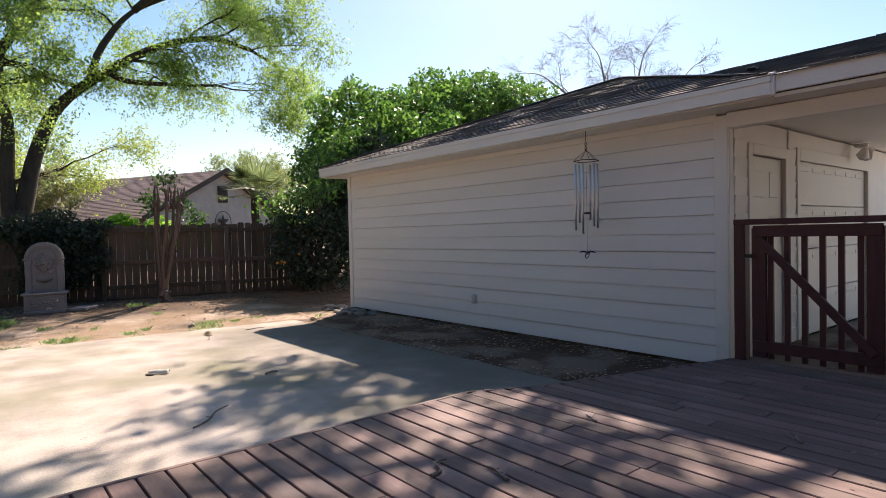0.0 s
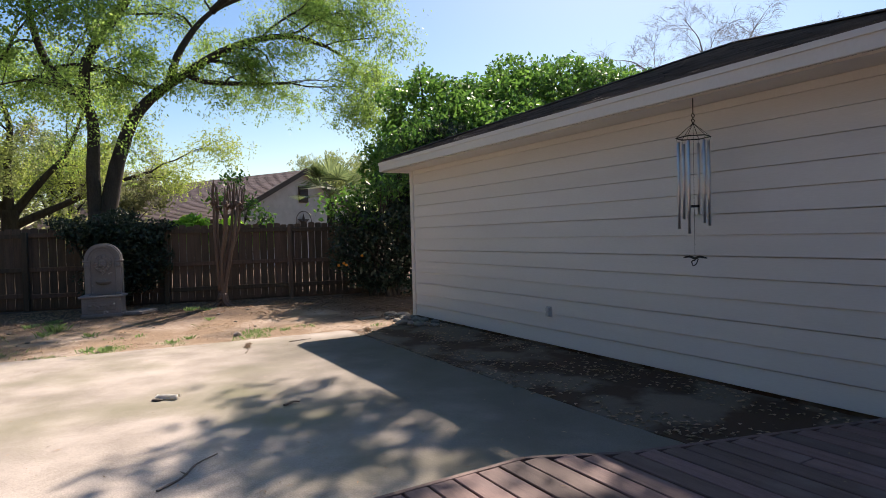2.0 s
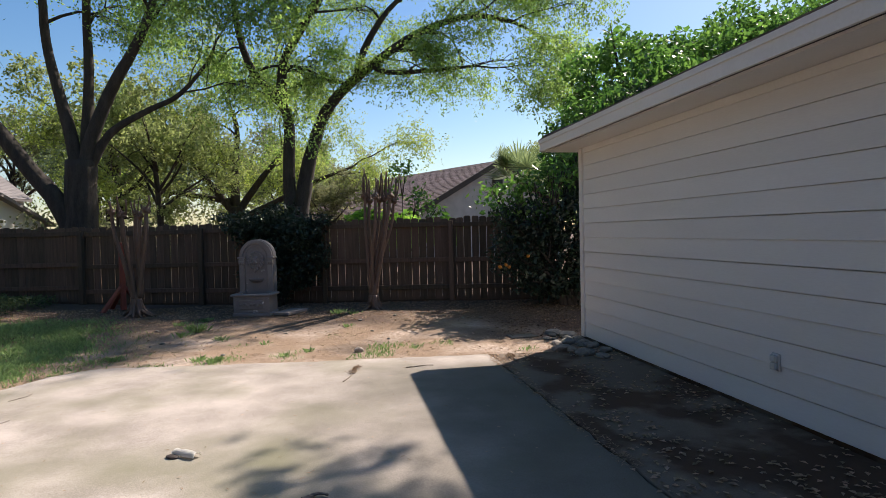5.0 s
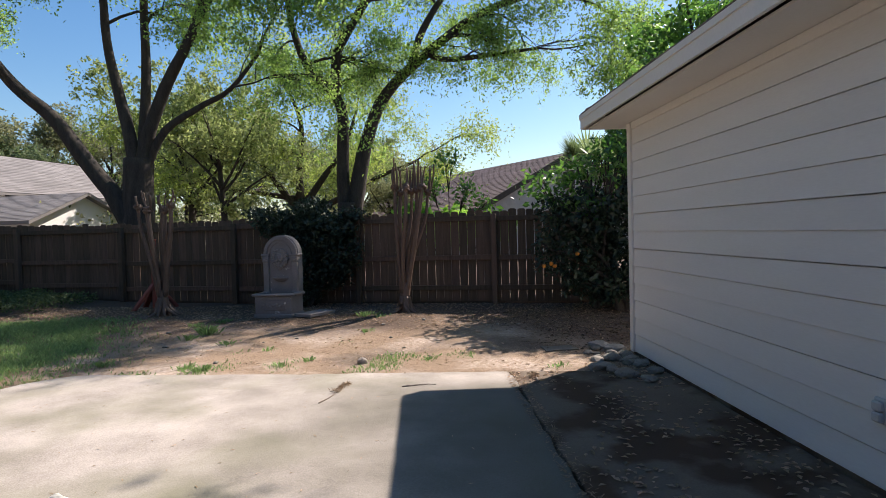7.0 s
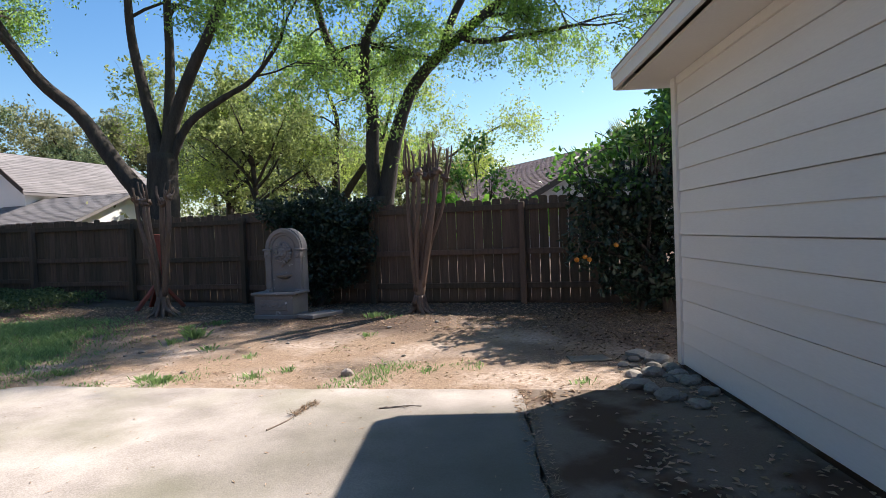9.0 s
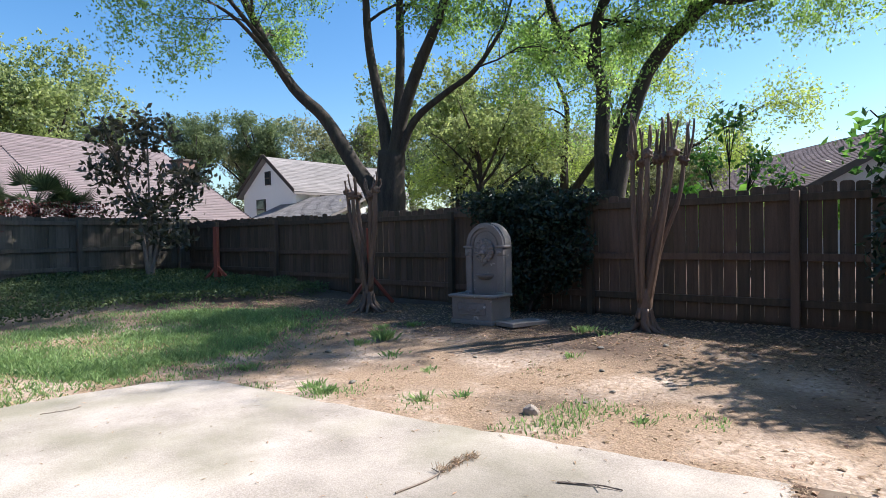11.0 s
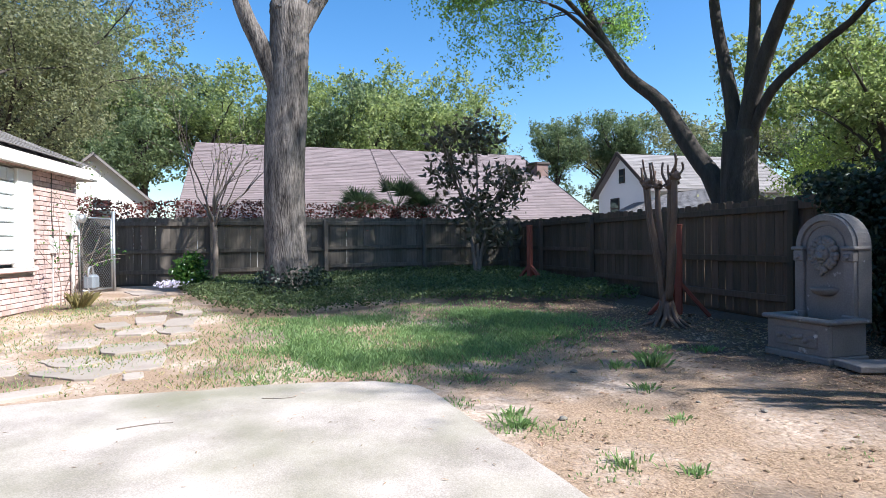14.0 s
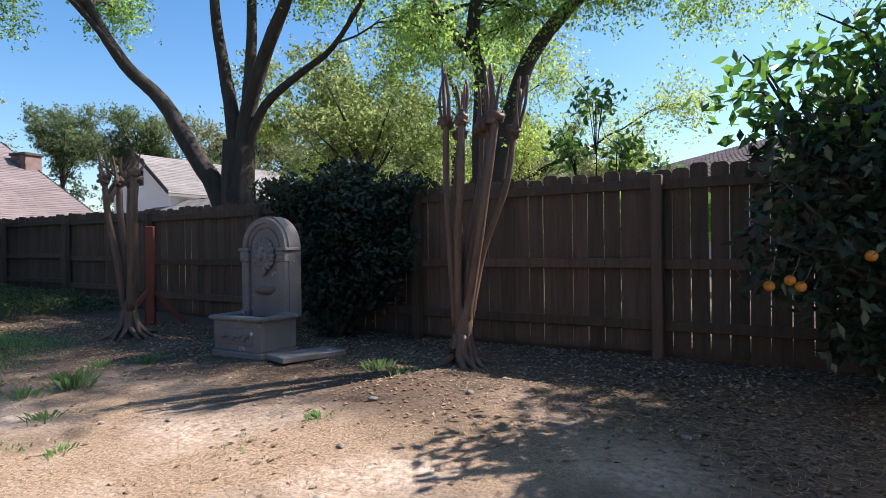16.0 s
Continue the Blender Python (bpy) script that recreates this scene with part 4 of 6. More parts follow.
# a tall tree beside the garage whose crown dapples the patio and the deck
grown_tree("shade_tree", pose(15.0, -7.5, 0.0), [
    ([(0, 0, -0.3), (0, 0.1, 3.0), (-0.3, 0.5, 6.0)], 0.34, 0.24),
    ([(-0.2, 0.4, 5.6), (-2.4, 2.8, 8.4), (-4.6, 5.4, 9.8), (-6.4, 7.4, 10.3), (-8.0, 8.7, 10.4)], 0.2, 0.05),
    ([(-0.2, 0.4, 5.6), (-2.2, 2.0, 8.2), (-4.4, 4.0, 9.6), (-6.2, 5.4, 10.2), (-7.8, 6.3, 10.4)], 0.18, 0.05),
    ([(-0.2, 0.4, 5.8), (0.6, 0.8, 8.0), (0.9, 1.2, 10.5)], 0.18, 0.05),
    ([(-4.4, 4.0, 9.4), (-6.8, 5.0, 10.3), (-9.2, 6.2, 10.5)], 0.1, 0.04),
    ([(-6.2, 5.4, 10.1), (-8.0, 6.8, 10.3), (-9.8, 7.8, 10.3)], 0.09, 0.04),
    ([(-4.6, 5.4, 9.6), (-7.2, 7.4, 10.1), (-9.0, 8.3, 10.2), (-10.4, 8.7, 10.0)], 0.12, 0.04),
    ([(-2.2, 2.0, 8.2), (-5.4, 3.4, 9.2), (-8.6, 4.6, 9.5), (-11.0, 5.2, 9.4), (-12.4, 5.6, 9.2)], 0.16, 0.06),
    ([(-8.6, 4.6, 9.4), (-10.6, 6.2, 9.7), (-12.6, 7.0, 9.6)], 0.09, 0.04),
], "tall leafy tree standing beyond the garage", 25, level=2, kids=5, length=1.35, leafy=6, cloud=0.18, leaf=(0.13, 0.075), leaf_mat="oak_leaf", start=0.35, every=0.8, hang=0.3)

grown_tree("bare_tree", pose(27.6, 12.8, 0.0), [
    ([(0, 0, -0.3), (0, 0, 4.0), (0.2, 0, 7.0)], 0.35, 0.25),
    ([(0.1, 0, 6.0), (-1.8, 1.2, 9.2), (-3.6, 2.4, 11.0)], 0.18, 0.05),
    ([(0.1, 0, 6.5), (-0.2, 0.3, 9.6), (-0.6, 0.6, 12.2)], 0.18, 0.05),
    ([(0.1, 0, 6.5), (0.8, -0.8, 9.6), (1.2, -1.2, 12.0)], 0.18, 0.05),
    ([(0.1, 0, 6.0), (2.2, -1.4, 9.2), (3.8, -2.6, 11.2)], 0.18, 0.05),
], "leafless winter tree with fine grey twigs", 26, level=3, kids=6, length=2.0, leafy=0, leaf_mat="", bark="pale_twig", start=0.15, every=0.5)


# ---- dense evergreen trees and shrubs ----
def lumpy_tree(name, m, blobs, label, count, leaf, leaf_mat, seed, trunk_h=2.0, trunk_r=0.16, category="tree", shell=0.55, bark="bark", stems=1, group="", hang=0.2):
    rng = random.Random(seed)
    t = thing(name, m, label, category, group)
    tubes = Tubes()
    for s in range(stems):
        off = Vector((rng.uniform(-0.15, 0.15), rng.uniform(-0.15, 0.15), -0.15)) * (1 if stems > 1 else 0.3)
        for x, y, z, rx, ry, rz in blobs[s::stems] if stems > 1 else blobs:
            mid = Vector((x * 0.35, y * 0.35, min(trunk_h, z * 0.6)))
            tubes.add(curve_path([off, off.lerp(mid, 0.5) + Vector((0, 0, 0.1)), mid, Vector((x, y, z))], 3), [trunk_r * (1 - 0.09 * i) for i in range(10)], 7, 0.08, rng)
            for _ in range(5):
                v = Vector((rng.uniform(-1, 1) * rx, rng.uniform(-1, 1) * ry, rng.uniform(-0.5, 1) * rz)) * 0.8
                tubes.add([mid.lerp(Vector((x, y, z)), 0.5), Vector((x, y, z)) + v * 0.4, Vector((x, y, z)) + v], [trunk_r * 0.35, trunk_r * 0.2, 0.006], 4)
    part("trunk", tubes.mesh("trunk"), bark, t, smooth=True)
    part("crown", leaf_mesh("crown", blob_leaves(rng, blobs, count, shell), leaf[0], leaf[1], seed, hang, leaf_mat), leaf_mat, t)
    return t


lumpy_tree("evergreen_tree", pose(5.6, 5.6, 0.3), [(-2.1, 0, 4.3, 1.5, 2.0, 1.4), (-3.0, 0, 2.8, 1.0, 1.6, 1.5), (-0.3, -0.3, 4.4, 1.5, 2.0, 1.3), (1.6, 0.2, 5.0, 1.5, 1.9, 1.4), (3.4, 0.2, 5.7, 1.4, 1.8, 1.15), (4.9, 0, 5.7, 1.2, 1.8, 1.15), (-0.8, 0, 2.8, 1.9, 1.8, 1.5), (2.9, 0.2, 3.9, 2.1, 1.8, 1.6), (-1.9, 0, 1.4, 1.6, 1.6, 1.1), (1.0, 0.3, 5.9, 0.8, 0.9, 0.75), (-2.1, -2.1, 3.5, 1.2, 1.1, 1.2), (-0.7, -2.3, 3.3, 1.2, 1.1, 1.2), (-2.9, -1.6, 2.4, 0.9, 0.9, 1.0)],
           "dense dark green broadleaf tree behind the garage", 60000, (0.16, 0.085), "citrus_leaf", 31, 2.0, 0.2, shell=0.6)
# shaded lower mass: its shade is put into the near-black leaf colour
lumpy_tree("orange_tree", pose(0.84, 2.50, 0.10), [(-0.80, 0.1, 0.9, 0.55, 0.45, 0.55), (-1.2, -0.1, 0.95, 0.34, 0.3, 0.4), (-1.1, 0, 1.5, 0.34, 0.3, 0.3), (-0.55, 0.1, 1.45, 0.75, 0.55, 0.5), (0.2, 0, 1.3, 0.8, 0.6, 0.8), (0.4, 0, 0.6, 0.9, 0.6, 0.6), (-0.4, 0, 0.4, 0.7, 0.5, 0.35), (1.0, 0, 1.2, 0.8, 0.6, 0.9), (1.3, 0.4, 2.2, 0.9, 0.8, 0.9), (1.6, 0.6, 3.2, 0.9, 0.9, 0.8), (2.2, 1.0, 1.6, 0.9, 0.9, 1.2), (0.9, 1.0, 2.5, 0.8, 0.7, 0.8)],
           "glossy orange tree by the fence, leaves darkened as shaded, with a few ripe fruits", 26000, (0.10, 0.05), "dark_leaf", 32, 0.8, 0.06, shell=0.45, stems=3)
# sunlit upper leaves of the same tree, given a brighter leaf colour
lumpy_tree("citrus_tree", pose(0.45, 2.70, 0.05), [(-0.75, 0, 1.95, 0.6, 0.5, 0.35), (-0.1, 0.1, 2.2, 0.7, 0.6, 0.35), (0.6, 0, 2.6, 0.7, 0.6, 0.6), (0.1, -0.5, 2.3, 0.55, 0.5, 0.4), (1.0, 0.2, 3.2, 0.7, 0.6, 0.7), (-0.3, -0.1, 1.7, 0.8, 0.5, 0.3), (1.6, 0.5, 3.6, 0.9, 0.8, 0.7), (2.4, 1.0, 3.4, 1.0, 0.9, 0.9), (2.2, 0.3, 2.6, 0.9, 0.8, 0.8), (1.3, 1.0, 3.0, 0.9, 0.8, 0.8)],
           "sparse upright top of the orange tree by the fence, in brighter sunlit leaf colour", 6500, (0.12, 0.06), "citrus_leaf", 34, 0.9, 0.05, shell=0.25, stems=3)
rng = random.Random(33)
for ox, oy, oz in ((-0.37, 2.25, 0.845), (-0.32, 2.24, 0.81), (0.01, 2.22, 0.98), (-0.47, 2.27, 0.81)):
    bm = bmesh.new()
    bmesh.ops.create_uvsphere(bm, u_segments=14, v_segments=10, radius=0.031)
    o = part("orange_fruit", bm, "orange", None, pose(ox, oy, oz, rng.uniform(0, 90), 0, 0), smooth=True)
    tagged(o, "ripe orange hanging among dark leaves", "orange", "oranges on the tree")
    st = Tubes()
    st.add([Vector((0, 0, 0.03)), Vector((0.01, 0, 0.10)), Vector((0.02, 0.02, 0.18))], [0.003] * 3, 4)
    part("stalk", st.mesh("stalk"), "twig", o)

lumpy_tree("lime_shrub", pose(-1.5, 7.6, 0.05), [(0.0, 0, 1.4, 0.8, 0.5, 0.5), (1.0, 0, 1.4, 0.6, 0.5, 0.42), (-0.9, 0.1, 1.6, 0.5, 0.5, 0.45)],
           "bright lime green shrub beyond the fence", 2600, (0.20, 0.11), "lime_leaf", 35, 0.7, 0.04, "shrub", 0.4, stems=3)
lumpy_tree("leafy_shrub", pose(-1.65, 6.1, 0.1), [(0.0, 0, 2.75, 0.42, 0.35, 0.35), (-0.35, 0.1, 2.2, 0.4, 0.35, 0.4), (0.35, 0, 2.1, 0.4, 0.35, 0.4), (0.7, 0, 1.8, 0.35, 0.3, 0.3)],
           "slender shrub with sparse dark leaves beyond the back fence", 520, (0.12, 0.06), "citrus_leaf", 45, 1.4, 0.025, "shrub", 0.15, stems=4)
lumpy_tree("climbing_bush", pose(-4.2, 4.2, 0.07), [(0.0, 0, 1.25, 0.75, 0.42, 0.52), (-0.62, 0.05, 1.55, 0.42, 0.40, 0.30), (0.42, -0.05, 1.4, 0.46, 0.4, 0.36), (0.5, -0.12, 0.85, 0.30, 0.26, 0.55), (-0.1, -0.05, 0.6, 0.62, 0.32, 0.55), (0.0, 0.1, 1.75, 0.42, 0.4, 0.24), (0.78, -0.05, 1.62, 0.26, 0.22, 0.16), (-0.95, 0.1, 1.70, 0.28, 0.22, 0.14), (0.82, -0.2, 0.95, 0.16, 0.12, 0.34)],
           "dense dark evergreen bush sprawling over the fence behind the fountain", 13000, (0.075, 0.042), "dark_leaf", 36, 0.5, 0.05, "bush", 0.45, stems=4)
lumpy_tree("magnolia_tree", pose(-13.1, 4.97, 0.32), [(0, 0, 3.3, 0.75, 0.8, 0.6), (-0.5, -0.4, 2.5, 0.8, 0.8, 0.6), (0.55, 0.5, 2.3, 0.8, 0.8, 0.55), (0.1, 0, 1.65, 1.0, 1.1, 0.5), (-0.2, -0.8, 3.2, 0.6, 0.6, 0.45), (0.2, 0.3, 1.0, 0.7, 0.8, 0.4)],
           "young magnolia with sparse bronze-backed leaves", 1750, (0.20, 0.085), "magnolia_leaf", 37, 1.8, 0.055, shell=0.1, bark="twig")
for sx, sy, sz, r, cnt in ((-13.6, -1.2, 0.34, 0.34, 1300),):
    lumpy_tree("garden_shrub", pose(sx, sy, sz), [(0, 0, 0.30, r, r, 0.3), (0.1, 0.1, 0.52, r * 0.7, r * 0.7, 0.22), (-0.2, 0.1, 0.2, r * 0.8, r * 0.8, 0.2)], "small leafy green shrub by the fence gate", cnt, (0.09, 0.055), "citrus_leaf", 38, 0.2, 0.02, "shrub", 0.3, stems=3)


def crape_myrtle(m, height, stems, seed, label, fork=0.50, knuckle=1.95, fan=0.30, lean=0.0, thick=0.034, antler=False):
    """A hard-pruned tree: flared roots, a fluted foot, smooth close-set stems, warty knuckles and cut stubs."""
    rng = random.Random(seed)
    t = thing("crape_myrtle", m, label, "tree", "pruned crape myrtles")
    base = Tubes()
    foot = [(0, 0, -0.12), (0, 0, 0.05), (0.0, 0, 0.22), (lean * 0.1, 0, fork)]
    base.add(curve_path(foot, 4), [0.125, 0.115, 0.105, 0.095, 0.085, 0.08, 0.078, 0.078, 0.078, 0.078, 0.076, 0.068, 0.05], 14, 0.09, rng)
    part("stump", base.mesh("stump"), "smooth_bark", t, smooth=True)
    for i in range(11):
        w = i * 0.571 + rng.uniform(-0.2, 0.2)
        d = Vector((math.cos(w), math.sin(w), 0))
        side = Vector((-d.y, d.x, 0)) * rng.uniform(-0.06, 0.06)
        reach = rng.uniform(0.2, 0.42)
        base = Tubes()
        base.add(curve_path([d * 0.045 + Vector((0, 0, 0.27)), d * 0.095 + Vector((0, 0, 0.11)), d * 0.17 + side + Vector((0, 0, 0.035)), d * reach + side * 2 + Vector((0, 0, -0.02))], 3),
                 [0.040, 0.038, 0.036, 0.034, 0.031, 0.028, 0.025, 0.021, 0.016, 0.009], 7, 0.12, rng)
        part("root", base.mesh("root"), "smooth_bark", t, smooth=True)
    for i in range(stems):
        f = (i + 0.5) / stems * 2 - 1
        w = i * 2.4 + rng.uniform(-0.3, 0.3)
        off = Vector((f * fan, math.sin(w) * fan * 0.55, 0))
        z1 = knuckle * rng.uniform(0.965, 1.03)
        tip = Vector((lean + off.x, off.y, z1))
        b0 = Vector((off.x * 0.2, off.y * 0.2, fork - rng.uniform(0.05, 0.2)))
        bow = Vector((rng.uniform(-0.02, 0.02), rng.uniform(-0.02, 0.02), 0))
        path = curve_path([b0, Vector((lean * 0.3 + off.x * 0.5, off.y * 0.5, fork + (z1 - fork) * 0.30)) + bow, Vector((lean * 0.75 + off.x * 0.88, off.y * 0.88, fork + (z1 - fork) * 0.7)) - bow, tip], 5)
        r0 = thick * rng.uniform(0.8, 1.15)
        st = Tubes()
        st.add(path, [r0 * (1.12 - 0.022 * k) for k in range(len(path))], 9, 0.05, rng)
        stem = part("stem", st.mesh("stem"), "smooth_bark", t, smooth=True)
        kn = bmesh.new()
        bmesh.ops.create_icosphere(kn, subdivisions=3, radius=1.0)
        for v in kn.verts:
            g = 1 + 0.75 * noise.noise(v.co * 1.9 + tip * 9) + 0.25 * noise.noise(v.co * 5.0 + tip * 5)
            v.co = tip + Vector((v.co.x * 0.06 * g, v.co.y * 0.06 * g, v.co.z * 0.055 * g))
        part("knuckle", kn, "smooth_bark", stem, smooth=True)
        for q in range(2 if antler else rng.randint(2, 4)):
            sp = 0.30 if antler else 0.11
            d2 = Vector((rng.uniform(-sp, sp) + f * 0.10, rng.uniform(-sp, sp), 1)).normalized()
            ln = (height - z1) * rng.uniform(0.6, 1.08)
            s0 = tip + Vector((rng.uniform(-0.05, 0.05), rng.uniform(-0.05, 0.05), 0.0))
            mid = s0 + d2 * ln * 0.5 + Vector((rng.uniform(-0.02, 0.02), rng.uniform(-0.02, 0.02), 0))
            if antler:
                mid += Vector((d2.x, d2.y, 0)) * 0.10
            r1 = rng.uniform(0.010, 0.018)
            sb = Tubes()
            sb.add(curve_path([s0, mid, s0 + d2 * ln], 3), [r1 * (1.15 - 0.05 * k) for k in range(7)], 7, 0.06, rng)
            part("stub", sb.mesh("stub"), "smooth_bark", stem, smooth=True)
    return t


crape_myrtle(pose(-2.53, 3.05, 0.08), 2.42, 7, 41, "hard-pruned crape myrtle with bare tan stems and spreading roots", lean=0.15)
crape_myrtle(pose(-6.52, 3.55, 0.13), 2.02, 6, 42, "shorter hard-pruned crape myrtle with antler-like bare stubs", 0.42, 1.72, 0.36, -0.05, 0.036, True)

# sapling by the grey fence
rng = random.Random(44)
sap = thing("sapling", pose(-14.2, -0.65, 0.36), "thin leafless sapling with a few new leaves", "tree")
tb, lv = Tubes(), []
tb.add(curve_path([(0, 0, -0.1), (0.02, 0.03, 0.7), (-0.02, 0.0, 1.4)], 4), [0.06 - 0.002 * i for i in range(9)], 8)
for i in range(11):
    sprout(rng, tb, lv, Vector((0, 0, 1.0 + 0.06 * i)), Vector((rng.uniform(-0.8, 0.8), rng.uniform(-0.8, 0.8), 1.1)), rng.uniform(1.5, 2.7), 0.024, 1, 0.6, -0.05, 3, 1, 0.08)
tagged(part("branch_work", tb.mesh("branch_work"), "twig", sap, smooth=True), kind="stuff")
part("crown", leaf_mesh("crown", lv[::3], 0.07, 0.045, 44, 0.2, "oak_leaf"), "oak_leaf", sap)


def fan_palm(m, label, fronds, length, seed, trunk=0.8, mat_name="palm_leaf"):
    rng = random.Random(seed)
    t = thing("fan_palm", m, label, "palm")
    tk = Tubes()
    tk.add(curve_path([(0, 0, -0.2), (0.02, 0, trunk * 0.5), (0, 0, trunk)], 4), [0.17, 0.165, 0.16, 0.16, 0.155, 0.15, 0.15, 0.14, 0.12], 10, 0.12, rng)
    part("trunk", tk.mesh("trunk"), "bark", t)
    for i in range(fronds):
        w, el = rng.uniform(0, 6.28), rng.uniform(0.0, 1.25)
        d = Vector((math.cos(w) * math.cos(el), math.sin(w) * math.cos(el), math.sin(el)))
        hub = Vector((0, 0, trunk)) + d * length * 0.55
        s = d.cross(Vector((0, 0, 1))).normalized()
        v, f = [], []
        st = Tubes()
        st.add([Vector((0, 0, trunk)), hub], [0.014, 0.009], 4)
        v, f = list(st.v), list(st.f)
        for k in range(17):
            a = (k - 8) / 8 * 1.35
            dd = (d * math.cos(a) + s * math.sin(a)).normalized()
            tip = hub + dd * length * 0.55 * rng.uniform(0.85, 1.05) + Vector((0, 0, -0.10 * length * abs(math.sin(a))))
            side = dd.cross(d.cross(s)).normalized() * 0.022 * length
            c = len(v)
            v += [hub, hub.lerp(tip, 0.5) + side, tip, hub.lerp(tip, 0.5) - side]
            f += [(c, c + 1, c + 2), (c, c + 2, c + 3)]
        part("frond", raw_mesh("frond", v, f), mat_name, t)
    return t


fan_palm(pose(-15.9, 4.15, 0.3), "spiky dark fan palm showing above the grey fence", 22, 1.0, 51, 1.75)
fan_palm(pose(-16.1, 3.2, 0.3), "spiky dark fan palm showing above the grey fence", 20, 0.9, 53, 1.55)
fan_palm(pose(-15.9, 5.0, 0.3), "spiky dark fan palm showing above the grey fence", 18, 0.85, 54, 1.6)
fan_palm(pose(3.2, 12.6, 0.3), "tall pale fan palm beyond the fence", 24, 1.6, 52, 2.6, "far_leaf")


# ---- trees in the distance ----
def far_tree(seed, mat_name, label, h=9.0, spread=3.0, leafy=7, leaf=0.20, limbs=7, low=0.3, bark="bark"):
    """A whole tree with random limbs, for copies far off."""
    rng = random.Random(seed)
    ls = [([(0, 0, -0.3), (0.1, 0, h * 0.3), (-0.1, 0.1, h * 0.62)], 0.26, 0.12)]
    for i in range(limbs):
        w = i * 2.4 + rng.uniform(-0.3, 0.3)
        z0 = h * rng.uniform(low, 0.6)
        r = spread * rng.uniform(0.5, 0.85)
        d = Vector((math.cos(w), math.sin(w), 0))
        ls.append(([Vector((0, 0, z0)), d * r * 0.5 + Vector((0, 0, z0 + h * 0.12)), d * r + Vector((0, 0, min(h * 0.82, z0 + h * rng.uniform(0.18, 0.34))))], 0.11, 0.04))
    return grown_tree("background_tree", pose(0, -400, -40), ls, label, seed, 2, 4, spread * 0.55, leafy, 0.34, (leaf, leaf * 0.6), mat_name, bark, 0.05, 0.3, 1.1, 7, 0.2, 0.5, 0.04, "trees in the distance")


protos = [far_tree(61, "far_leaf", "green broadleaf tree in the distance"), far_tree(62, "far_spring", "yellow-green spring tree in the distance", 10.0, 3.4),
          far_tree(63, "dry_leaf_green", "olive grey-green tree in the distance", 9.0, 3.2), far_tree(64, "far_leaf", "tall loose pine-like tree in the distance", 13.0, 2.4, 7, 0.19, 9, 0.45),
          far_tree(65, "dry_leaf_green", "open olive-leaved oak behind the side house", 11.0, 4.4, 14, 0.12, 9, 0.25)]
rng = random.Random(66)
spots = [(-44 - 3 * rng.random(), y, 1 if rng.random() < 0.7 else 0, 1.2 + 0.25 * rng.random()) for y in (-9, -4.5, -1, 3, 7, 11, 14.5, 18, 22)]
spots += [(-52, y, 0, 1.35) for y in (-12, -2, 9, 16, 27)]
for x, y, which, size in ((-38, 28, 3, 0.85), (-36, 33, 3, 0.9), (-40, 36, 2, 1.2), (-33, 40, 2, 1.25), (-30, 36, 0, 0.9), (-27, 42, 2, 1.2), (-22, 44, 2, 1.1), (-21, 38, 3, 0.8), (-17, 40, 3, 0.75),
                          (-13, 30, 0, 0.85), (-10, 34, 2, 0.9), (-6.5, 29, 0, 0.7), (-3, 33, 2, 0.7), (-16, 36, 2, 0.95), (-3.6, 19, 2, 0.42), (13, 38, 1, 0.75), (17, 42, 1, 0.85), (22, 40, 1, 0.8),
                          (-12.0, 19, 1, 0.78), (-5.5, 25, 1, 0.62), (-14.5, 25, 0, 0.7), (-9.4, 15.2, 1, 0.62), (-18.6, -7.6, 4, 1.0), (-24, -5.6, 4, 0.85), (-28, -9, 4, 1.1), (-33, -6, 2, 0.9), (-40, -4, 0, 0.9)):
    spots.append((x, y, which, size))
for x, y, which, size in spots:
    copy_thing(protos[which], Matrix.Translation((x, y, 0.2)) @ Matrix.Rotation(rng.uniform(0, 6.28), 4, "Z") @ Matrix.Diagonal((size, size, size, 1)))
for p in protos:
    for o in (*p.children_recursive, p):
        bpy.data.objects.remove(o)

# under-storey that closes the view between the trunks
ul = []
rng = random.Random(68)
for i in range(9000):
    x = rng.uniform(-20, 3)
    y = 19 + 9 * rng.random() + 0.12 * abs(x + 8)
    ul.append((x, y, 0.2 + rng.random() ** 1.3 * 3.6 * (0.7 + 0.5 * noise.noise(Vector((x * 0.4, y * 0.4, 3))))))
us = part("undergrowth", leaf_mesh("undergrowth", ul, 0.26, 0.13, 68, 0.2, "dry_leaf_green"), "dry_leaf_green")
tagged(us, "tangled olive undergrowth beyond the back fence", "undergrowth", kind="stuff")
hl = []
for i in range(9000):
    y = rng.uniform(-3.2, 5.4)
    x = -15.75 + 0.09 * y + rng.gauss(0, 0.28)
    hl.append((x, y, 1.0 + rng.random() ** 0.7 * 1.15 + 0.12 * noise.noise(Vector((y * 1.2, 0, 0)))))
hd = part("red_hedge", leaf_mesh("red_hedge", hl, 0.09, 0.045, 69, 0.0, "red_leaf"), "red_leaf")
tagged(hd, "red-tipped clipped hedge behind the grey fence", "hedge", kind="stuff")


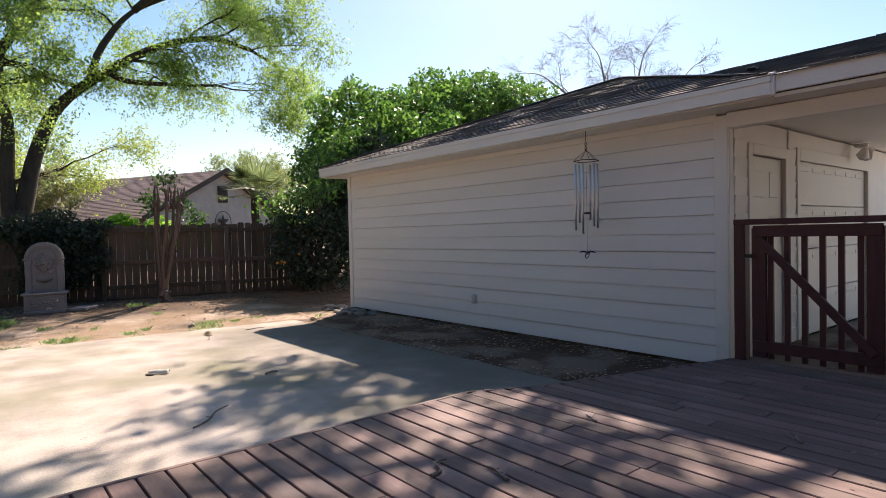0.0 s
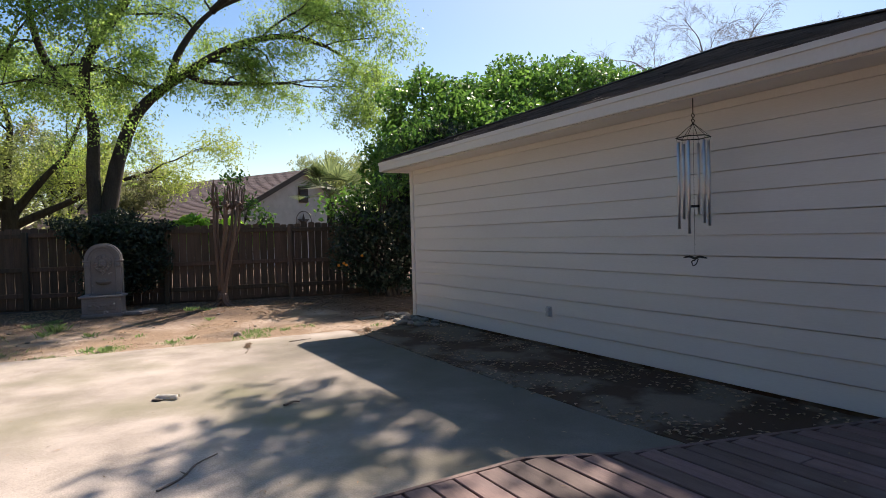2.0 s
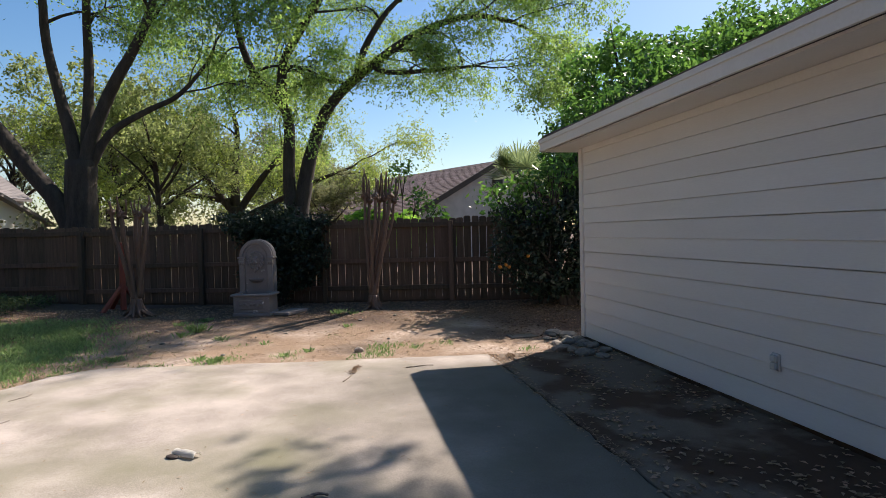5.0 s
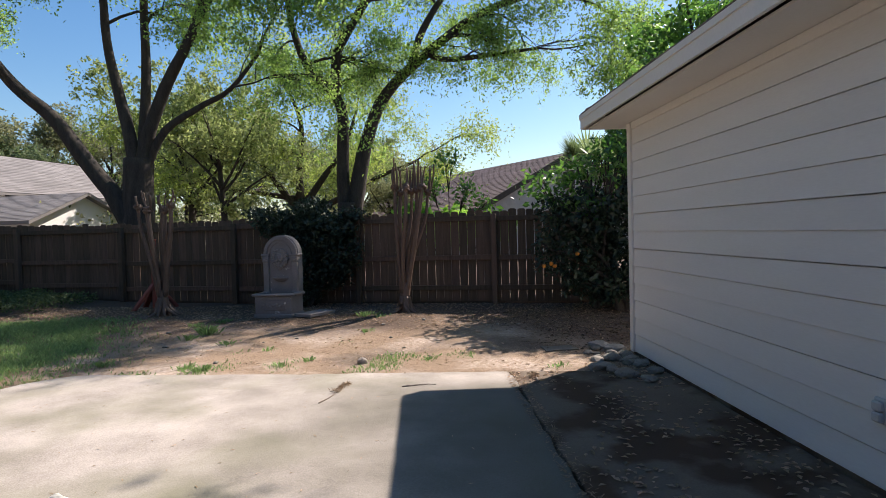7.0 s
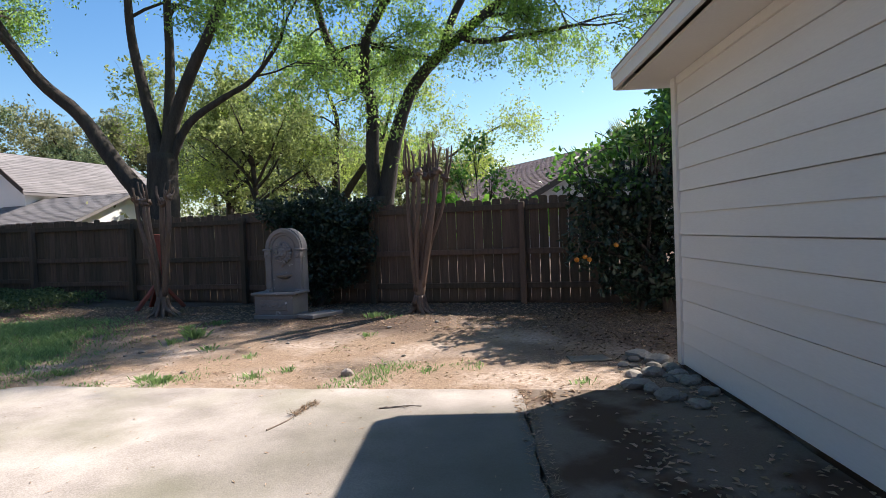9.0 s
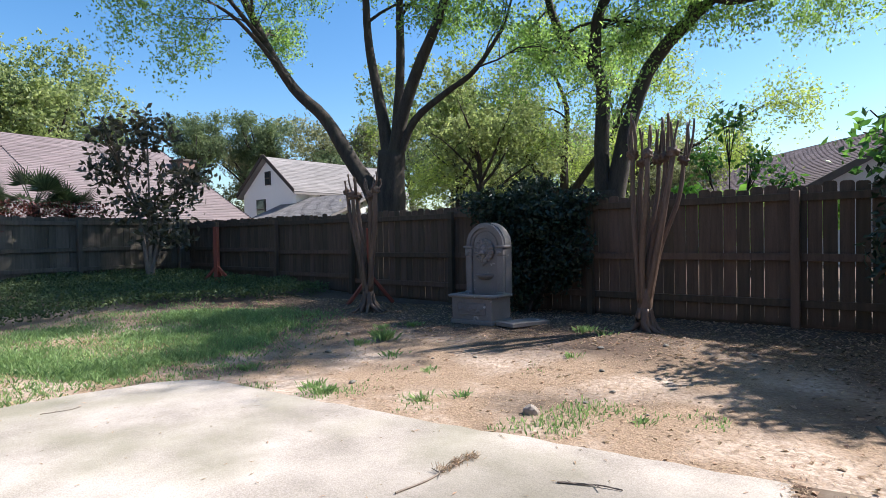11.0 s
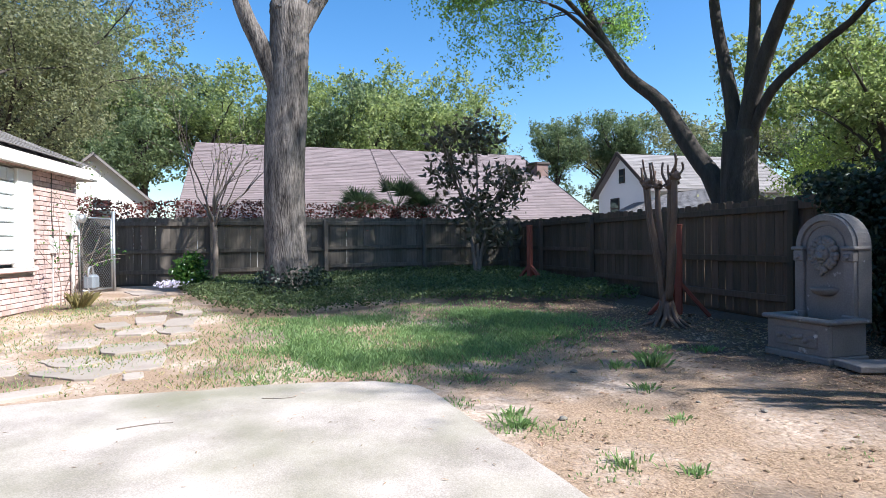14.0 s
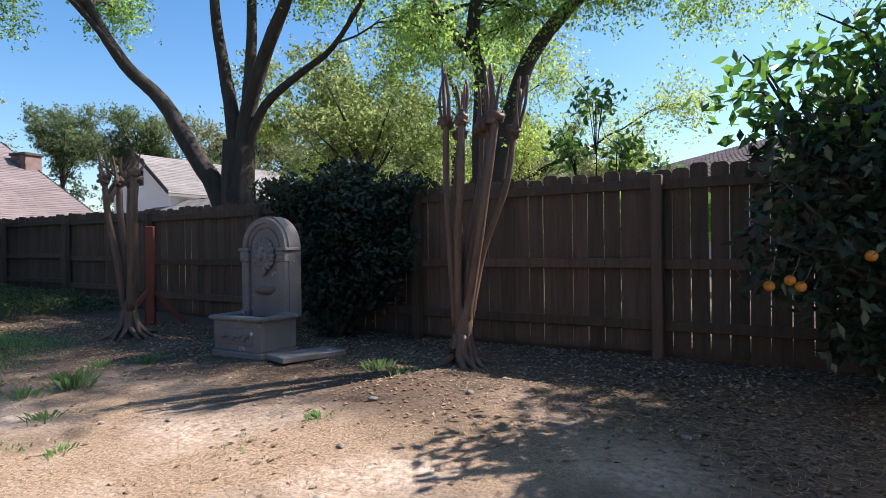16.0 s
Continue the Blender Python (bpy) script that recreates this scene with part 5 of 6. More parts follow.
# ---- houses ----
def house_shell(name, m, label, w, d, wall_h, pitch, wall_mat, roof_mat, hip=0.0, over=0.4, seed=1, tab=0.9, hip_far=None):
    """w along the ridge (local x), d across; gable ends, or hips where hip is set."""
    h = thing(name, m, label, "house")
    rise = d / 2 * pitch
    bm = bmesh.new()
    a = [bm.verts.new(p) for p in ((-w / 2, -d / 2, -0.5), (w / 2, -d / 2, -0.5), (w / 2, d / 2, -0.5), (-w / 2, d / 2, -0.5))]
    b = [bm.verts.new(p) for p in ((-w / 2, -d / 2, wall_h), (w / 2, -d / 2, wall_h), (w / 2, d / 2, wall_h), (-w / 2, d / 2, wall_h))]
    for i in range(4):
        bm.faces.new((a[i], a[(i + 1) % 4], b[(i + 1) % 4], b[i]))
    if not hip:
        r = [bm.verts.new((-w / 2, 0, wall_h + rise)), bm.verts.new((w / 2, 0, wall_h + rise))]
        bm.faces.new((b[3], b[0], r[0]))
        bm.faces.new((b[1], b[2], r[1]))
    part("wall", bm, wall_mat, h)
    W, D = w / 2 + over, d / 2 + over
    zt, ze = wall_h + rise + 0.12, wall_h - over * pitch + 0.12
    k = hip * D
    k2 = k if hip_far is None else hip_far * D
    verts = [(-W, -D, ze), (W, -D, ze), (W, D, ze), (-W, D, ze), (-W + k, 0, zt), (W - k2, 0, zt)]
    lower = [(x, y, z - 0.14) for x, y, z in verts]
    faces = [(0, 1, 5, 4), (2, 3, 4, 5), (6, 10, 11, 7), (8, 11, 10, 9), (0, 6, 7, 1), (2, 8, 9, 3)]
    if hip:
        faces += [(3, 0, 4), (1, 2, 5), (9, 10, 6), (7, 11, 8), (3, 9, 6, 0), (1, 7, 8, 2)]
    else:
        faces += [(0, 4, 10, 6), (4, 3, 9, 10), (1, 7, 11, 5), (5, 11, 8, 2)]
    roof = part("roof", raw_mesh("roof", verts + lower, faces), roof_mat, h)
    rows = int(math.hypot(D, zt - ze) / 0.16)
    for sgn in (-1, 1):
        part("shingles", shingle_slope("shingles", (-W, sgn * D, ze + 0.006), (W, sgn * D, ze + 0.006), (0, -sgn * D, zt - ze), rows, lambda t, a, b: (t * k, 2 * W - t * k2), tab, seed), roof_mat, roof)
        if hip:
            part("shingles", shingle_slope("shingles", (sgn * W, -D, ze + 0.006), (sgn * W, D, ze + 0.006), (-sgn * (k if sgn < 0 else k2), 0, zt - ze), rows, lambda t, a, b: (t * D, 2 * D - t * D), tab, seed + 3), roof_mat, roof)
    return h, rise


def window(parent, m, w, h, frame_mat="dark_wood"):
    win = part("window", box_bm(w, 0.06, h, 0.004), frame_mat, parent, m)
    for sz in (-1, 1):
        part("pane", box_bm(w - 0.12, 0.02, h / 2 - 0.10, 0.0), "dark_glass", win, pose(0, -0.03, sz * (h / 4 - 0.01)))
    return win


def chimney(parent, m, w, d, h, brick="grey_brick"):
    """A brick stack with courses on the side towards the yard and a dark cap."""
    c = part("chimney", box_bm(w, d, h, 0.01), brick, parent, m)
    rows = int(h / 0.2)
    for r in range(rows):
        for k in range(3):
            part("brick", box_bm(w / 3 - 0.02, 0.03, 0.17, 0.006), brick, c, pose(-w / 2 + (k + 0.5 + 0.16 * (r % 2 - 0.5)) * w / 3, -d / 2 - 0.005, -h / 2 + 0.1 + r * 0.2))
    part("cap", box_bm(w + 0.14, d + 0.14, 0.12, 0.02), "dark_wood", c, pose(0, 0, h / 2 + 0.05))
    return c


# mauve-roofed house beyond the grey fence
h1, _ = house_shell("neighbour_house", pose(-27.83, 12.6, -0.05, 0, 0, 81), "long single-storey house with a mauve-brown shingle roof", 8.4, 12.0, 2.28, 0.58, "stucco", "mauve_shingle", hip=0.06, hip_far=0.1, seed=71)
chimney(h1, Matrix.Rotation(radians(-81), 4, "Z") @ pose(2.6, 3.6, 4.0), 0.8, 0.7, 2.2, "chimney_brick")
h1b, _ = house_shell("house_wing", pose(-28.98, 5.0, -0.09, 0, 0, 81), "lower wing of a house with a mauve-brown shingle roof", 8.8, 12.0, 2.28, 0.58, "stucco", "mauve_shingle", hip=0.06, seed=76)
# pale two-storey house with a gable end
h2, rise2 = house_shell("gabled_house", pose(-24.7, 27.0, 0.3, 0, 0, 76), "pale two-storey stucco house with grey gabled roof", 9.0, 5.2, 3.7, 0.76, "stucco", "grey_shingle", over=0.3, seed=72)
for sgn in (-1, 1):
    rk = math.hypot(2.9, 2.9 * 0.76)
    part("rake_board", box_bm(0.06, rk, 0.20, 0.006), "dark_wood", h2, Matrix.Translation((-4.84, sgn * 1.45, 3.7 + 1.42 * 0.76 - 0.03)) @ Matrix.Rotation(-sgn * math.atan(0.76), 4, "X"))
window(h2, pose(-4.53, 0.75, 2.75, 0, 0, -90), 0.9, 1.2)
window(h2, pose(-4.53, 0.0, 4.55, 0, 0, -90), 0.55, 0.8)
window(h2, pose(-2.0, -2.63, 3.2), 1.6, 0.7)
h2b, _ = house_shell("low_wing", pose(-21.0, 22.3, 0.3, 0, 0, -14), "low garage wing with a grey shingle roof and white gable", 6.4, 5.6, 2.0, 0.42, "stucco", "grey_shingle", over=0.35, seed=73)
h4, _ = house_shell("white_cottage", pose(-36.0, -3.4, 0.3, 0, 0, 0), "small white sided house with a grey gabled roof", 8.0, 4.4, 3.0, 0.9, "trim", "grey_shingle", over=0.3, seed=75)
window(h4, pose(4.03, 0.3, 2.6, 0, 0, 90), 0.8, 0.9, "trim")
# brown-roofed brick house behind the back fence
h3, rise3 = house_shell("brown_house", pose(0.25, 27.3, 0.5, 0, 0, 117.5), "brick house with a brown shingle roof and dark rake boards", 17.6, 9.0, 1.8, 0.50, "gable_brick", "brown_shingle", over=0.35, seed=74)
rk = math.hypot(4.9, 4.9 * 0.5)
for sgn in (-1, 1):
    part("rake_board", box_bm(0.06, rk, 0.22, 0.006), "dark_wood", h3, Matrix.Translation((-9.18, sgn * 2.42, 1.8 + 2.45 * 0.5 - 0.05)) @ Matrix.Rotation(-sgn * math.atan(0.5), 4, "X"))
vt = part("gable_vent", box_bm(0.08, 0.6, 0.8, 0.01), "dark_wood", h3, pose(-8.84, 0, 3.0))
for i in range(6):
    part("slat", box_bm(0.04, 0.5, 0.05, 0.004), "black", vt, pose(-0.05, 0, -0.28 + i * 0.11, 0, 25, 0))
star = thing("metal_star", h3.matrix_basis @ pose(-8.95, 0.15, 1.65, 0, 0, 90), "rusty dark metal star in a ring on the gable wall", "ornament")
bm = bmesh.new()
pts = [(math.sin(i * math.pi / 5) * (0.42 if i % 2 == 0 else 0.17), math.cos(i * math.pi / 5) * (0.42 if i % 2 == 0 else 0.17)) for i in range(10)]
ring = [bm.verts.new((px, 0.0, pz)) for px, pz in pts]
tip, bk = bm.verts.new((0, 0.10, 0)), bm.verts.new((0, -0.04, 0))
for i in range(10):
    bm.faces.new((ring[i], ring[(i + 1) % 10], tip))
    bm.faces.new((ring[(i + 1) % 10], ring[i], bk))
part("star", bm, "dark_wood", star)
rg = Tubes()
rg.add([Vector((math.cos(i * 0.262) * 0.52, 0.02, math.sin(i * 0.262) * 0.52)) for i in range(25)], [0.018] * 25, 6)
part("ring", rg.mesh("ring"), "dark_wood", star)

# brick house along the side of the garden
HA = Vector((-13.5, -2.98))
HU = Vector((3.2, -1.15)).normalized()
hang = math.degrees(math.atan2(HU.y, HU.x))
bh = thing("brick_house", pose(HA.x, HA.y, 0.2, 0, 0, hang), "pink brick house with a white trimmed glass block window", "house")
WX0, WX1, WZ0, WZ1 = 1.87, 3.6, 0.72, 2.08
for x0, x1, z0, z1 in ((0, WX0 - 0.42, -0.4, 2.25), (WX0 - 0.42, WX1 + 0.42, -0.4, WZ0 - 0.05), (WX0 - 0.42, WX1 + 0.42, WZ1 + 0.02, 2.25), (WX1 + 0.42, 4.25, -0.4, 2.25)):
    part("wall", box_bm(x1 - x0, 0.2, z1 - z0), "mortar", bh, pose((x0 + x1) / 2, -0.11, (z0 + z1) / 2))
part("wall", box_bm(0.2, 7.0, 2.65), "mortar", bh, pose(0.1, -3.7, 0.92))
part("sill", box_bm(WX1 - WX0 + 0.9, 0.16, 0.07, 0.008), "brick", bh, pose((WX0 + WX1) / 2, 0.02, WZ0 - 0.09, 8))
bwin = part("window", box_bm(0.40, 0.10, WZ1 - WZ0 + 0.06, 0.006), "trim", bh, pose(WX0 - 0.21, 0.0, (WZ0 + WZ1) / 2 - 0.02), "white window surround")
part("jamb", box_bm(0.40, 0.10, WZ1 - WZ0 + 0.06, 0.006), "trim", bwin, pose(WX1 - WX0 + 0.42, 0, 0))
part("grid", box_bm(WX1 - WX0, 0.03, WZ1 - WZ0, 0.0), "trim", bwin, pose(0.21 + (WX1 - WX0) / 2, -0.06, 0.02))
nbx, nbz = 9, 7
bw, bhh = (WX1 - WX0) / nbx, (WZ1 - WZ0) / nbz
block = mesh_of(box_bm(bw - 0.014, 0.08, bhh - 0.014, 0.012), "glass_block")
block.materials.append(M["glass_block"])
for i in range(nbx):
    for j in range(nbz):
        part("glass_block", block, None, bwin, pose(0.21 + (i + 0.5) * bw, -0.02, -(WZ1 - WZ0) / 2 + 0.02 + (j + 0.5) * bhh))
rv = [(-0.30, 0.20, 2.22), (4.3, 0.20, 2.22), (4.3, -8.0, 2.22), (-0.30, -8.0, 2.22), (3.7, -3.7, 4.05), (4.3, -3.7, 4.05)]
rf = part("roof", raw_mesh("house_roof", rv, [(0, 1, 5, 4), (0, 4, 3), (3, 4, 5, 2), (0, 3, 2, 1), (1, 2, 5)]), "grey_shingle", bh, pose(0, 0, 0.06))
part("shingles", shingle_slope("shingles", (-0.33, 0.23, 2.285), (4.3, 0.23, 2.285), (0, -3.9, 1.83), 30, lambda t, a, b: (t * 4.0, 4.63), 0.3, 81), "grey_shingle", rf)
part("fascia", box_bm(4.62, 0.03, 0.17, 0.005), "trim", bh, pose(1.99, 0.22, 2.20))
part("fascia", box_bm(0.03, 8.2, 0.17, 0.005), "trim", bh, pose(-0.315, -3.9, 2.20))
part("soffit", box_bm(0.30, 8.4, 0.02), "soffit", bh, pose(-0.15, -3.95, 2.15))
part("soffit", box_bm(4.56, 0.20, 0.02), "soffit", bh, pose(1.98, 0.105, 2.156))
meter = thing("electric_meter", bh.matrix_basis @ pose(0.30, 0.07, 1.36), "grey electric meter box on the brick wall", "meter")
part("cabinet", box_bm(0.26, 0.14, 0.42, 0.012), "plastic", meter)
bm = bmesh.new()
bmesh.ops.create_cone(bm, cap_ends=True, segments=18, radius1=0.085, radius2=0.07, depth=0.12)
part("dial", bm, "steel", meter, pose(-0.05, 0.12, 0.08, -90), smooth=True)
cd = Tubes()
cd.add([Vector((0.0, 0, -0.2)), Vector((0.0, 0, -0.9)), Vector((0.0, 0, -1.35))], [0.03] * 3, 8)
part("conduit", cd.mesh("conduit"), "plastic", meter, smooth=True)
jb = thing("junction_box", bh.matrix_basis @ pose(0.86, 0.045, 0.98), "small grey utility box with cable on the brick wall", "utility box")
part("body", box_bm(0.15, 0.09, 0.24, 0.008), "plastic", jb)
cb = Tubes()
cb.add(curve_path([(0, 0, 0.1), (0.02, -0.02, 0.6), (0.0, -0.02, 1.15)], 4), [0.009] * 9, 5)
part("cable", cb.mesh("cable"), "black", jb)
cb = Tubes()
cb.add(curve_path([(0.02, 0, -0.1), (0.03, -0.01, -0.5), (0.02, -0.01, -1.0)], 4), [0.014] * 9, 5)
part("cable", cb.mesh("cable"), "plastic", jb)
gm = thing("gas_meter", bh.matrix_basis @ pose(0.12, 0.28, 0.35), "grey gas meter with pipes at the house corner", "meter")
part("body", box_bm(0.24, 0.2, 0.26, 0.04), "meter_grey", gm)
gp = Tubes()
gp.add(curve_path([(0.1, 0, -0.32), (0.1, 0, 0.15), (0.05, 0, 0.25), (-0.05, 0, 0.25), (-0.1, 0, 0.1)], 4), [0.018] * 17, 8)
part("pipe", gp.mesh("pipe"), "steel", gm, smooth=True)

# chain-link gate standing open between the house and the fence
cg = thing("chain_link_gate", pose(-13.95, -2.70, 0.33, 0, 0, 148), "galvanised chain-link gate standing open by the house", "gate")
fr = Tubes()
for a, b in (((-0.45, 0, 0.05), (-0.45, 0, 1.35)), ((0.45, 0, 0.05), (0.45, 0, 1.35)), ((-0.45, 0, 1.35), (0.45, 0, 1.35)), ((-0.45, 0, 0.05), (0.45, 0, 0.05))):
    fr.add([Vector(a), Vector(b)], [0.017, 0.017], 8)
part("frame", fr.mesh("frame"), "steel", cg, smooth=True)
ms = Tubes()
for i in range(-20, 21):
    for sg in (-1, 1):
        c = i * 0.065
        pts = []
        for t in (0.0, 1.0):
            x0, z0 = c + sg * (t - 0.5) * 1.3, 0.05 + t * 1.3
            pts.append(Vector((x0, 0.004 * sg, z0)))
        a, b = pts
        d = b - a
        lo, hi = 0.0, 1.0
        for lim in (-0.45, 0.45):
            if abs(d.x) > 1e-6:
                t = (lim - a.x) / d.x
                if (d.x > 0) == (lim < 0):
                    lo = max(lo, t)
                else:
                    hi = min(hi, t)
        if hi - lo > 0.03:
            ms.add([a + d * lo, a + d * hi], [0.0022, 0.0022], 3)
part("mesh_wire", ms.mesh("mesh_wire"), "steel", cg)
gp = Tubes()
gp.add([Vector((0.52, 0, -0.3)), Vector((0.52, 0, 1.5))], [0.03, 0.03], 10)
part("post", gp.mesh("post"), "steel", cg, smooth=True)

# ---- fountain ----
FM = pose(-4.46, 3.235, 0.10, 0, 0, -12) @ Matrix.Diagonal((0.88, 1, 0.89, 1))
ft = thing("wall_fountain", FM, "grey cast stone wall fountain with lion mask and basin", "fountain")
part("plinth", box_bm(0.72, 0.46, 0.07, 0.012), "stone", ft, pose(0, -0.20, 0.035))
bas = bmesh.new()
for sx, sy, cx, cy in ((0.68, 0.06, 0, -0.38), (0.06, 0.38, -0.31, -0.17), (0.06, 0.38, 0.31, -0.17), (0.62, 0.34, 0, -0.18)):
    hh = 0.10 if sy == 0.34 else 0.30
    box_bm(sx, sy, hh, 0.008, (cx, cy, 0.07 + hh / 2), bas)
part("basin", bas, "stone", ft)
rimb = bmesh.new()
for sx, sy, cx, cy in ((0.78, 0.10, 0, -0.39), (0.10, 0.36, -0.34, -0.16), (0.10, 0.36, 0.34, -0.16)):
    box_bm(sx, sy, 0.045, 0.014, (cx, cy, 0.395), rimb)
part("basin_rim", rimb, "stone", ft)
SP, RO, RI = 1.09, 0.335, 0.255


def upright(bm):
    """Turns a prism drawn flat so that its outline stands in the x-z plane."""
    for v in bm.verts:
        v.co = Vector((v.co.x, v.co.z, v.co.y))
    bmesh.ops.recalc_face_normals(bm, faces=bm.faces)
    return bm


arcs = [math.pi * i / 24 for i in range(25)]
outer = [(-RO, 0.36), (RO, 0.36)] + [(RO * math.cos(a), SP + RO * math.sin(a)) for a in arcs]
bsl = upright(prism(outer, -0.10, 0.06))
bmesh.ops.bevel(bsl, geom=[e for e in bsl.edges if abs(e.verts[0].co.y - e.verts[1].co.y) < 1e-5 and e.verts[0].co.y < 0], offset=0.012, segments=2, affect="EDGES")
part("back_slab", bsl, "stone", ft, pose(-0.03, 0.06, 0))
# raised border round the arch and a slim bead inside it
for name, r0, r1, y0, y1 in (("arch_moulding", RI, RO - 0.012, -0.125, -0.09), ("inner_moulding", RI - 0.055, RI - 0.035, -0.112, -0.09)):
    ring = bmesh.new()
    rows_ = [[ring.verts.new((r * math.cos(a), y, SP + r * math.sin(a))) for a in arcs] for r, y in ((r0, y1), (r0 + 0.006, y0), (r1 - 0.006, y0), (r1, y1))]
    for ra, rb in zip(rows_, rows_[1:] + rows_[:1]):
        for i in range(24):
            ring.faces.new((ra[i], ra[i + 1], rb[i + 1], rb[i]))
    bmesh.ops.recalc_face_normals(ring, faces=ring.faces)
    part(name, ring, "stone", ft, pose(-0.03, 0.06, 0))
for sx in (-1, 1):
    pl = part("pilaster", box_bm(0.105, 0.05, 0.60, 0.008), "stone", ft, pose(-0.03 + sx * 0.272, -0.05, 0.70))
    part("capital", box_bm(0.118, 0.075, 0.115, 0.012), "stone", pl, pose(0, -0.004, 0.30))
    part("cornice", box_bm(0.150, 0.20, 0.036, 0.010), "stone", pl, pose(sx * 0.008, 0.055, 0.375))
    part("foot", box_bm(0.13, 0.075, 0.07, 0.012), "stone", pl, pose(0, -0.004, -0.30))
    leafy_bm = bmesh.new()
    for i in range(5):
        w = (i - 2) * 0.5
        made = bmesh.ops.create_icosphere(leafy_bm, subdivisions=1, radius=1.0)["verts"]
        for v in made:
            p = Matrix.Rotation(w, 3, "Y") @ Vector((v.co.x * 0.013, v.co.y * 0.012, v.co.z * 0.036 + 0.012))
            v.co = p + Vector((0, -0.042, 0.28))
    part("acanthus", leafy_bm, "stone", pl, smooth=True)
# lion mask: one plain mesh
rng = random.Random(91)
bm = bmesh.new()


def lump(x, y, z, rx, ry, rz):
    made = bmesh.ops.create_icosphere(bm, subdivisions=2, radius=1.0)["verts"]
    for v in made:
        v.co = Vector((x + v.co.x * rx, y + v.co.y * ry, z + v.co.z * rz))


lump(0, 0, 0, 0.085, 0.06, 0.10)
lump(0, -0.05, -0.03, 0.042, 0.045, 0.04)
lump(0, -0.075, -0.012, 0.022, 0.02, 0.018)
for sx in (-1, 1):
    lump(sx * 0.038, -0.045, 0.035, 0.022, 0.018, 0.014)
    lump(sx * 0.028, -0.07, -0.045, 0.024, 0.02, 0.02)
    lump(sx * 0.085, -0.01, 0.07, 0.022, 0.02, 0.024)
lump(0, -0.035, -0.085, 0.03, 0.03, 0.025)
for ringr, cnt, sz in ((0.105, 14, 0.034), (0.14, 18, 0.03)):
    for i in range(cnt):
        w = i * 2 * math.pi / cnt + rng.uniform(-0.1, 0.1)
        lump(math.cos(w) * ringr, -0.005, math.sin(w) * ringr * 1.05 - 0.01, sz * rng.uniform(0.8, 1.1), 0.03, sz * rng.uniform(0.9, 1.3))
for i in range(4):
    lump(rng.uniform(-0.03, 0.03), -0.01, -0.15 - i * 0.02, 0.03 - 0.004 * i, 0.025, 0.03)
mask = part("lion_mask", bm, "stone", ft, pose(-0.03, -0.06, 1.03), smooth=True)
# shell bowl under the mask
bm = bmesh.new()
vs = []
for j in range(6):
    a = j / 5 * math.pi / 2
    row = []
    for i in range(17):
        w = math.pi * i / 16
        r = 0.14 * math.cos(a) * (1 + 0.06 * math.cos(w * 16))
        row.append(bm.verts.new((math.cos(w) * r, -math.sin(w) * r * 0.75, -0.085 * math.sin(a))))
    vs.append(row)
for j in range(5):
    for i in range(16):
        bm.faces.new((vs[j][i], vs[j][i + 1], vs[j + 1][i + 1], vs[j + 1][i]))
bm.faces.new(vs[0][::-1])
part("shell_bowl", bm, "stone", ft, pose(-0.03, -0.04, 0.68), smooth=True)
part("carved_panel", box_bm(0.48, 0.02, 0.18, 0.014), "stone", ft, pose(0, -0.412, 0.22))
for i in range(7):
    bm = bmesh.new()
    bmesh.ops.create_icosphere(bm, subdivisions=2, radius=1.0, matrix=Matrix.Diagonal((0.04, 0.012, 0.025, 1)))
    part("carving", bm, "stone", ft, pose(-0.18 + 0.06 * i, -0.424, 0.22 + 0.02 * math.sin(i * 2.2), 0, 30 * math.sin(i)), smooth=True)
water = part("water", box_bm(0.56, 0.32, 0.01), "dark_glass", ft, pose(0, -0.18, 0.31))
pv = part("paving_slab", box_bm(0.62, 0.30, 0.05, 0.006), "stone", None, pose(-3.93, 2.98, 0.135, 0, 1, 62))
tagged(pv, "loose grey paving slab beside the fountain", "paving slab")


# ---- hammock posts ----
def hammock_post(m, h):
    t = thing("hammock_post", m, "red stained wooden post with angled braces", "post", "hammock posts")
    part("post", box_bm(0.09, 0.09, h, 0.006), "red_wood", t, pose(0, 0, h / 2))
    part("cap", box_bm(0.10, 0.10, 0.03, 0.01), "red_wood", t, pose(0, 0, h + 0.012))
    for w in (20, 110, 200):
        an = radians(w)
        part("brace", box_bm(0.05, 0.09, 0.62, 0.005), "red_wood", t, Matrix.Translation((math.cos(an) * 0.19, math.sin(an) * 0.19, 0.22)) @ Matrix.Rotation(an, 4, "Z") @ Matrix.Rotation(radians(-40), 4, "Y"))
    return t


hammock_post(pose(-11.1, 4.95, 0.25, 0, 0, 10), 1.22)
hammock_post(pose(-7.0, 4.35, 0.14, 0, 0, 30), 1.2)

# ---- wind chime ----
wc = thing("wind_chime", pose(-0.33, -5.62, SOFFIT - 0.05), "aluminium tube wind chime hanging from the eave", "wind chime")
w_ = Tubes()
w_.add([Vector((0, 0, 0.08)), Vector((0, 0, -0.05))], [0.004, 0.004], 6)
for sg in (-1, 1):
    w_.add(curve_path([(0, 0, -0.05), (sg * 0.022, 0, -0.07), (-sg * 0.004, 0, -0.09), (sg * 0.02, 0, -0.11), (0, 0, -0.13)], 5), [0.004] * 21, 5)
part("hook", w_.mesh("hook"), "dark_wood", wc)
rg = Tubes()
rg.add([Vector((0.135 * math.cos(i * math.pi / 3 + 0.3), 0.135 * math.sin(i * math.pi / 3 + 0.3), -0.25)) for i in range(7)], [0.005] * 7, 5)
